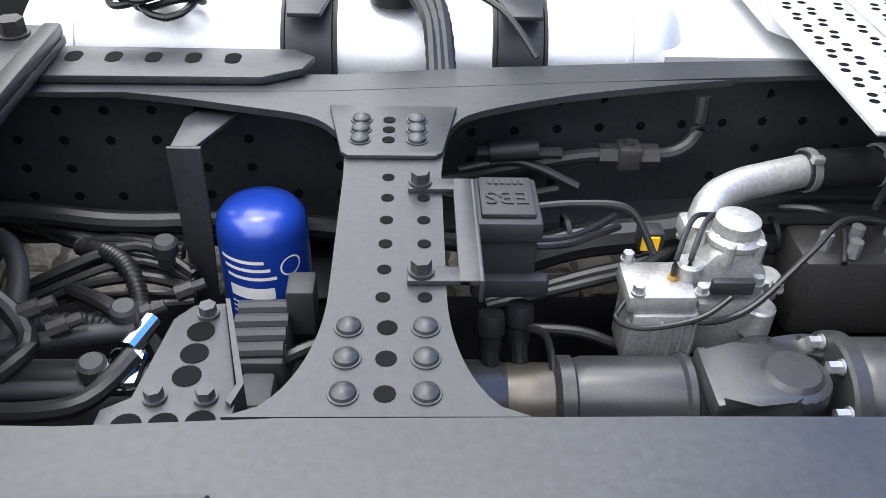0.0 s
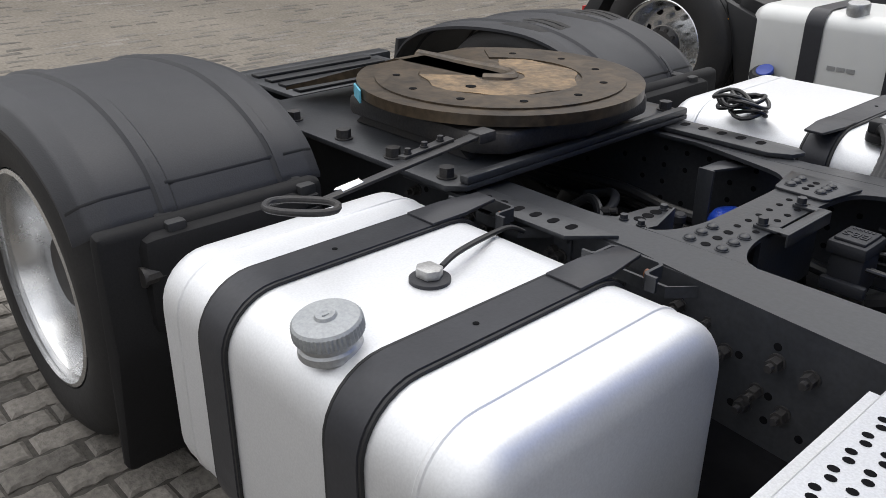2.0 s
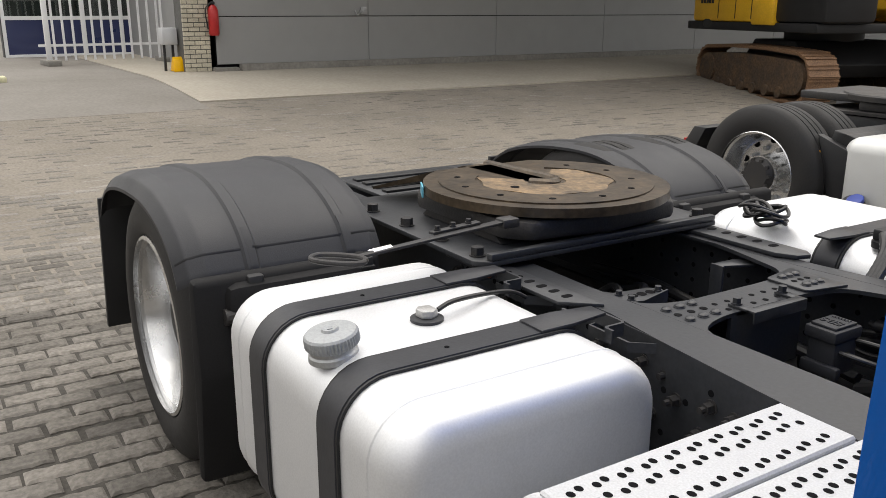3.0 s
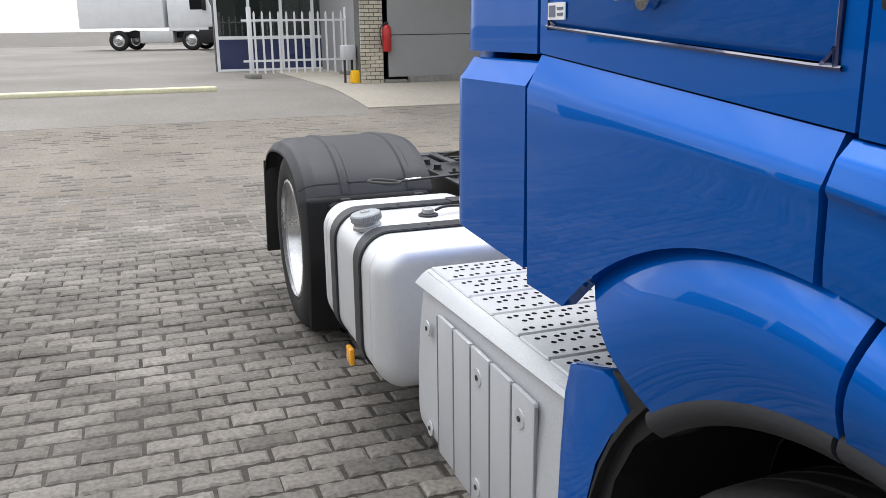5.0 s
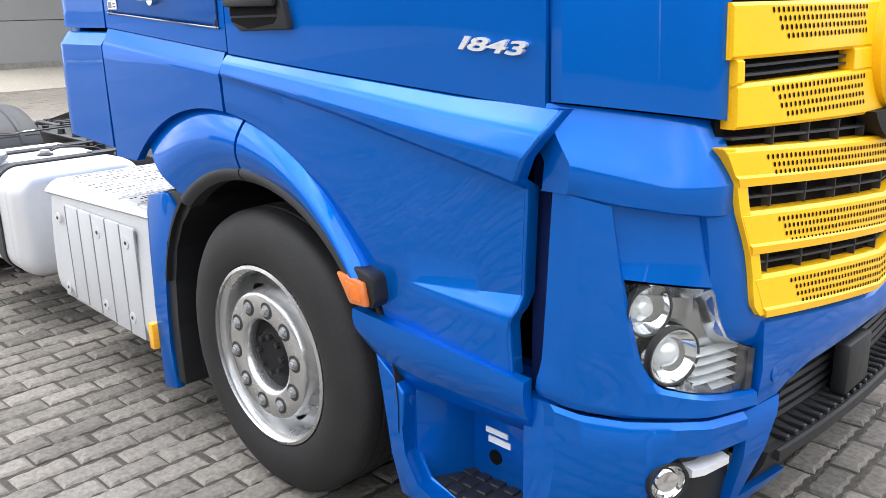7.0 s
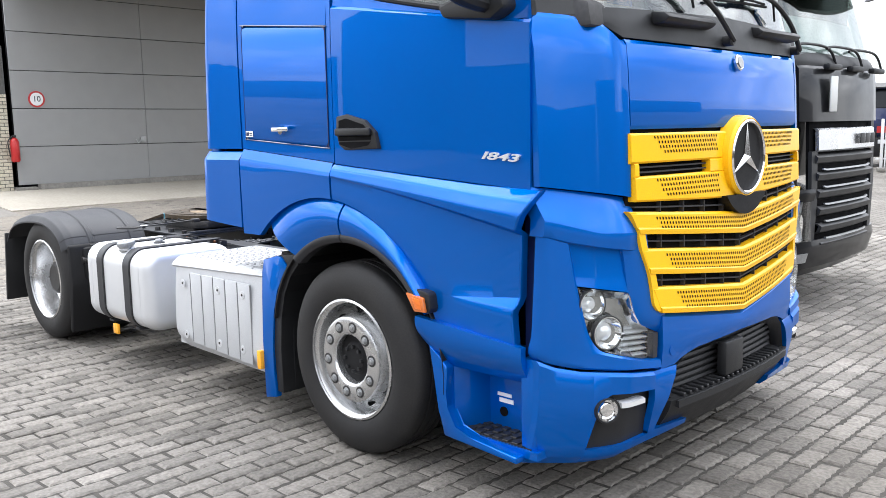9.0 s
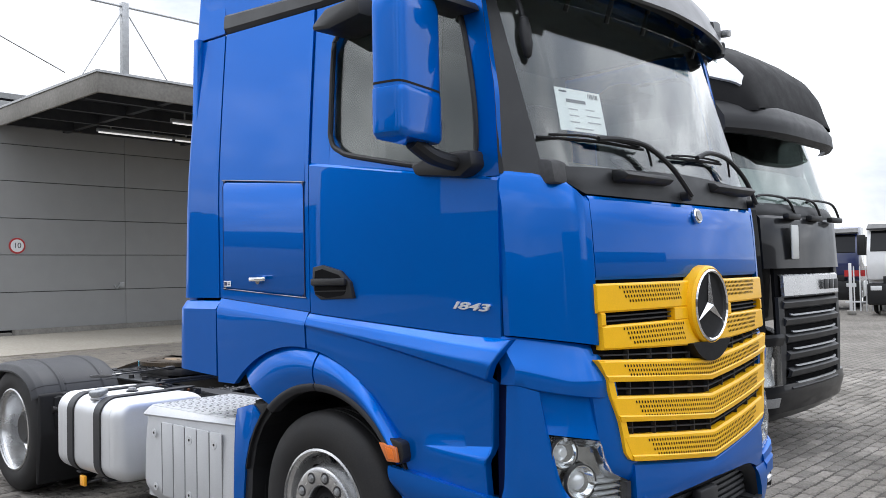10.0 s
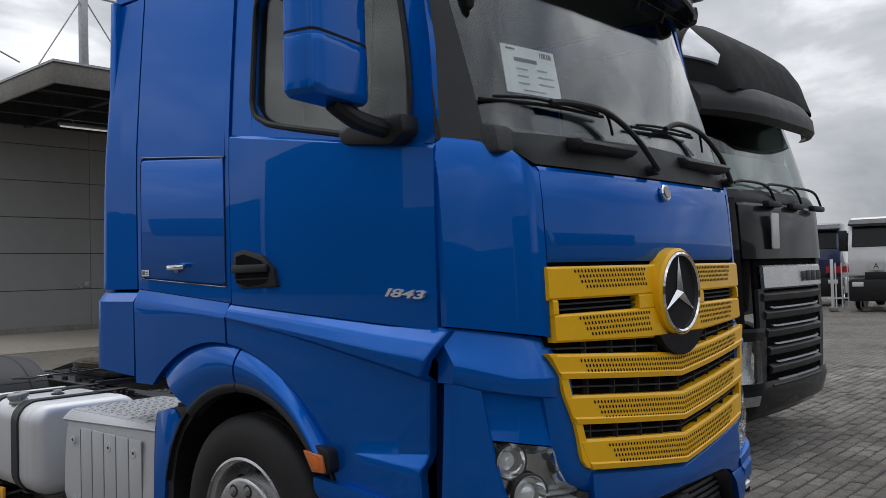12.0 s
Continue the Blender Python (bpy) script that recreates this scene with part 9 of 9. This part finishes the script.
for y in (-1.35, 0.85):
    pathp = []
    L2, r = 1.35, 0.36
    for k in range(13):
        a = radians(-90 + 180 * k / 12)
        pathp.append((L2 + r * math.cos(a), 0.40 + r * math.sin(a)))
    pathp += [(0.5, 0.80), (-0.5, 0.80)]
    for k in range(13):
        a = radians(90 + 180 * k / 12)
        pathp.append((-L2 + r * math.cos(a), 0.40 + r * math.sin(a)))
    closed = pathp + [pathp[0]]
    track = empty("track")
    track.parent = exc

    def frame_fn(bm):
        prism(bm, [(x * 0.9, 0.40 + (z - 0.40) * 0.72) for x, z in pathp], "y", y + 0.04, y + 0.46)
        disc(bm, (L2, y + 0.0, 0.40), 0.25, 0.5, "y", 24, 0.02)
        disc(bm, (-L2, y + 0.0, 0.40), 0.25, 0.5, "y", 24, 0.02)
        for k in range(6):
            disc(bm, (-0.95 + k * 0.38, y, 0.16), 0.09, 0.5, "y", 14)
    part_frame = lpart("track_frame", frame_fn, TRACKBROWN, track)
    seg, total = [], 0.0
    for a, b in zip(closed, closed[1:]):
        seg.append((a, b, math.dist(a, b)))
        total += math.dist(a, b)
    n = 46
    shoe_bm = B()
    box(shoe_bm, -0.092, 0.092, 0.0, 0.5, -0.02, 0.02)
    box(shoe_bm, -0.075, -0.055, 0.0, 0.5, 0.02, 0.04)
    box(shoe_bm, 0.04, 0.06, 0.0, 0.5, 0.02, 0.04)
    shoe_me = mesh_of(shoe_bm, "track_shoe")
    shoe_me.materials.append(RUST)
    for k in range(n):
        d = total * k / n
        for a, b, l in seg:
            if d <= l:
                break
            d -= l
        px, pz = a[0] + (b[0] - a[0]) * d / l, a[1] + (b[1] - a[1]) * d / l
        ang = math.atan2(b[1] - a[1], b[0] - a[0])
        ob = new("track_shoe", shoe_me)
        ob.parent = track
        ob.matrix_local = Matrix.Translation((px, y, pz)) @ Matrix.Rotation(-ang, 4, "Y") @ Matrix.Rotation(math.pi, 4, "X") @ Matrix.Translation((0, -0.5, 0))


def xframe(bm):
    prism(bm, [(-0.8, 0.35), (0.8, 0.35), (0.95, 0.55), (0.6, 0.92), (-0.6, 0.92), (-0.95, 0.55)], "y", -0.9, 0.9, 0.03)
    disc(bm, (0, 0, 0.9), 0.62, 0.16, "z", 32)


lpart("centre_frame", xframe, BLACK, exc)
house = empty("upper_body")
house.parent = exc
house.matrix_local = pose(0, 0, 0, 0, 0, 4)
lpart("counterweight", lambda bm: prism(bm, [(-2.1, -1.0), (-1.4, -1.42), (-1.15, -1.42), (-1.15, 1.42), (-1.4, 1.42), (-2.1, 1.0)], "z", 1.08, 2.3, 0.06), DAFGREY, house)
lpart("side_body", lambda bm: box(bm, -1.75, 0.35, -1.425, -0.55, 1.2, 2.5, 0.05), EXYELLOW, house)
lpart("side_body", lambda bm: box(bm, -1.75, 1.5, 0.5, 1.42, 1.2, 2.4, 0.05), EXYELLOW, house)
lpart("platform", lambda bm: box(bm, -1.95, 1.6, -1.40, 1.40, 1.06, 1.2, 0.02), BLACK, house)
lpart("engine_cover", lambda bm: box(bm, -1.8, -0.1, -0.6, 0.6, 1.2, 2.55, 0.05), DAFGREY, house)
lpart("operator_cab", lambda bm: box(bm, 0.4, 1.75, -1.4, -0.5, 1.2, 3.0, 0.08), BLACK, house)
lpart("tool_box", lambda bm: box(bm, 0.05, 0.62, -1.46, -1.2, 1.16, 1.55, 0.03), EXYELLOW, house)


def panel_gaps(bm):
    for x in (-0.95, -0.45, 0.0):
        box(bm, x, x + 0.015, -1.431, -1.42, 1.25, 2.4)
    for k in range(5):
        box(bm, -1.5 + k * 0.085, -1.44 + k * 0.085, -1.434, -1.42, 1.50, 1.59)


lpart("panel_gap", panel_gaps, BLACK, house)
lpart("light_bar", lambda bm: [box(bm, 0.5 + 0.09 * k, 0.56 + 0.09 * k, -1.0, -0.96, 1.08, 1.15) for k in range(8)], WHITE, house)
lpart("boom", lambda bm: prism(bm, [(0.6, 1.2), (1.3, 1.4), (2.6, 3.6), (4.2, 4.1), (4.2, 4.5), (2.2, 4.1), (0.5, 1.9)], "y", -0.2, 0.35, 0.04), EXYELLOW, house)

bucket = empty("digger_bucket", pose(-6.75, 12.1, 0.02, 0, 0, 20))
tagged(bucket, "large rust-brown digger bucket standing on the yard", "bucket")
lpart("bucket_shell", lambda bm: (prism(bm, [(-0.55, 0.0), (0.45, 0.0), (0.6, 0.35), (0.5, 0.95), (0.15, 1.05), (0.05, 0.95), (-0.25, 0.75)], "y", -0.6, 0.6, 0.03)), RUST, bucket)
for k in range(5):
    lpart("tooth", lambda bm: prism(bm, [(-0.72, 0.0), (-0.5, 0.0), (-0.5, 0.09)], "y", -0.55 + k * 0.25, -0.45 + k * 0.25), RUST, bucket)
for y in (-0.25, 0.15):
    lpart("lug", lambda bm: prism(bm, [(0.1, 0.95), (0.5, 0.9), (0.45, 1.25), (0.3, 1.32), (0.15, 1.2)], "y", y, y + 0.06, 0.01), CAST, bucket)


# ---- simple far trucks ----
def far_truck(m, paint, label, hood_dark=True, letter=""):
    """A tractor unit seen far off; x is its forward axis."""
    t = empty("parked_truck", m)
    tagged(t, label, "truck", group="far parked trucks")
    w = 1.22
    lpart("cab_body", lambda bm: prism(bm, [(-1.7, 1.1), (0.5, 1.1), (0.55, 1.6), (0.5, 2.05), (0.25, 2.75), (-0.1, 2.95), (-1.7, 2.95)], "y", -w, w, 0.06), paint, t)
    lpart("windscreen", lambda bm: prism(bm, [(0.505, 2.0), (0.53, 2.02), (0.30, 2.65), (0.275, 2.65)], "y", -w + 0.12, w - 0.12), DAFBLACK, t)
    lpart("visor", lambda bm: prism(bm, [(0.25, 2.75), (0.45, 2.68), (0.45, 2.73), (0.15, 2.88)], "y", -w + 0.02, w - 0.02), DAFGREY, t)
    lpart("bumper", lambda bm: box(bm, -0.2, 0.6, -w, w, 0.32, 1.0, 0.06), BLACK, t)
    lpart("grille", lambda bm: box(bm, 0.53, 0.57, -0.75, 0.75, 0.98, 1.22, 0.01), BLACK, t)
    lpart("cab_skirt", lambda bm: box(bm, -1.7, 0.3, -w + 0.02, w - 0.02, 0.95, 1.15), paint, t)
    for s in (-1, 1):
        lpart("headlamp", lambda bm: box(bm, 0.585, 0.61, s * 0.95 - 0.16, s * 0.95 + 0.16, 0.78, 0.92, 0.01), WHITE, t)
        lpart("mirror", lambda bm: box(bm, 0.15, 0.30, s * 1.40 - 0.12, s * 1.40 + 0.12, 1.9, 2.55, 0.03), BLACK, t)
        lpart("side_window", lambda bm: box(bm, -0.55, 0.15, s * (w - 0.005), s * (w + 0.008), 1.95, 2.55), DAFBLACK, t)
        for x in (-0.6, -4.3):
            lpart("tyre", lambda bm: lathe(bm, TYRE, (x, -w + 0.02 if s < 0 else w - 0.31, 0.49), "y", 32), RUBBER, t)
            lpart("rim", lambda bm: lathe(bm, [(0.29, 0.0), (0.27, 0.06), (0.2, 0.05), (0.12, -0.01), (0, -0.01)] if s < 0 else [(0.29, 0.29), (0.27, 0.23), (0.2, 0.24), (0.12, 0.3), (0, 0.3)], (x, -w + 0.02 if s < 0 else w - 0.31, 0.49), "y", 32), SILVER, t)
        lpart("fuel_tank", lambda bm: box(bm, -3.2, -1.5, s * 0.6, s * 1.2, 0.35, 0.95, 0.06) if s > 0 else box(bm, -3.2, -1.5, -1.2, -0.6, 0.35, 0.95, 0.06), PALETANK, t)
    lpart("chassis_frame", lambda bm: (box(bm, -5.0, -1.2, -0.45, -0.37, 0.6, 0.9), box(bm, -5.0, -1.2, 0.37, 0.45, 0.6, 0.9)), CHASSIS, t)
    if letter:
        lpart("letter_plate", lambda bm: box(bm, 0.585, 0.60, -0.62, -0.22, 1.28, 1.52), PALETANK, t)
        words(letter, 0.24, pose(0.603, -0.42, 1.40, 90, 0, 90), INK, "letter", t)
    return t


far_truck(pose(-3.95, 25.6, 0, 0, 0, -84), WHITE, "white truck with dark bumper facing the yard", letter="A")
far_truck(pose(-7.6, 28.5, rise(-7.6), 0, 0, -78), NAVY, "dark blue truck parked in a row")
white_truck = far_truck(pose(-45.5, 2.0, 0.505, 0, 0, 68), WHITE, "white box truck parked far across the yard")
lpart("box_body", lambda bm: box(bm, -6.2, -1.9, -1.25, 1.25, 1.1, 3.7, 0.03), WHITE, white_truck)
far_truck(pose(-19.5, 31.5, 0.4, 0, 0, -60), WHITE, "white truck parked behind the excavator")
far_truck(pose(-13.5, 30.0, rise(-13.5), 0, 0, -75), BLACK, "black truck parked behind the excavator")
rb = barrier(pose(-5.75, 25.2, 0, 0, 0, -70), 6, "red and white steel barrier beside parked trucks")
bm = B()
box(bm, -0.025, 0.025, -0.1, 1.15, 1.22, 1.42)
part("barrier_board", bm, RED, rb)


# ---- block paving ----
def paver_mesh(L, W):
    """A block with toothed long sides that lock into the next row."""
    a, c, d, t = L / 2, W / 2, 0.014, 0.0085
    out = []
    n = 6
    for k in range(n + 1):
        out.append((-a + L * k / n, -c + (t if k % 2 else 0)))
    for k in range(n + 1):
        out.append((a - L * k / n, c + (t if k % 2 else 0)))
    m = len(out)
    vs = [(-y, x, -0.05) for x, y in out] + [(-y, x, -0.008) for x, y in out] + [(-y * (1 - d / c), x * (1 - d / a), 0) for x, y in out]
    fs = []
    for r in (0, m):
        for k in range(m):
            fs.append((r + k, r + (k + 1) % m, r + m + (k + 1) % m, r + m + k))
    fs.append(tuple(range(2 * m, 3 * m)))
    return vs, fs


PL, PW = 0.228, 0.114
pv, pf = paver_mesh(PL - 0.012, PW - 0.013)
paver_me = bpy.data.meshes.new("paver")
paver_me.from_pydata(pv, [], pf)
paver_me.materials.append(PAVER)
pavement = empty("pavement")
tagged(pavement, "worn grey concrete block paving with sandy joints", "pavement", kind="structure")
rest_v, rest_f = [], []
rng = random.Random(5)
near = []
for i in range(int(18.0 / PW)):
    x = -11.93 + (i + 0.5) * PW
    for j in range(int(17 / PL)):
        y = -6.5 + (j + (0.5 if i % 2 else 0)) * PL
        if x < -11.49 and y < 1.4:
            continue
        dz, tx, ty = rng.uniform(-0.005, 0.004), rng.uniform(-0.02, 0.02), rng.uniform(-0.02, 0.02)
        dx, dy, rot = rng.uniform(-0.0045, 0.0045), rng.uniform(-0.005, 0.005), rng.gauss(0, 0.016)
        m = Matrix.LocRotScale((x + dx, y + dy, dz + rise(x)), Euler((tx, ty, rot)), None)
        if -3.2 < x < -0.15 and -3.3 < y < -1.35 and len(near) < 300:
            near.append(m)
            ob = new("paver", paver_me)
            ob.parent = pavement
            ob.matrix_world = m
        else:
            n = len(rest_v)
            rest_v += [tuple(m @ Vector(v)) for v in pv]
            rest_f += [tuple(n + k for k in f) for f in pf]
me = bpy.data.meshes.new("paver_field")
me.from_pydata(rest_v, [], rest_f)
me.materials.append(PAVER)
field = new("paver_field", me)
field.parent = pavement
tagged(field, kind="stuff")
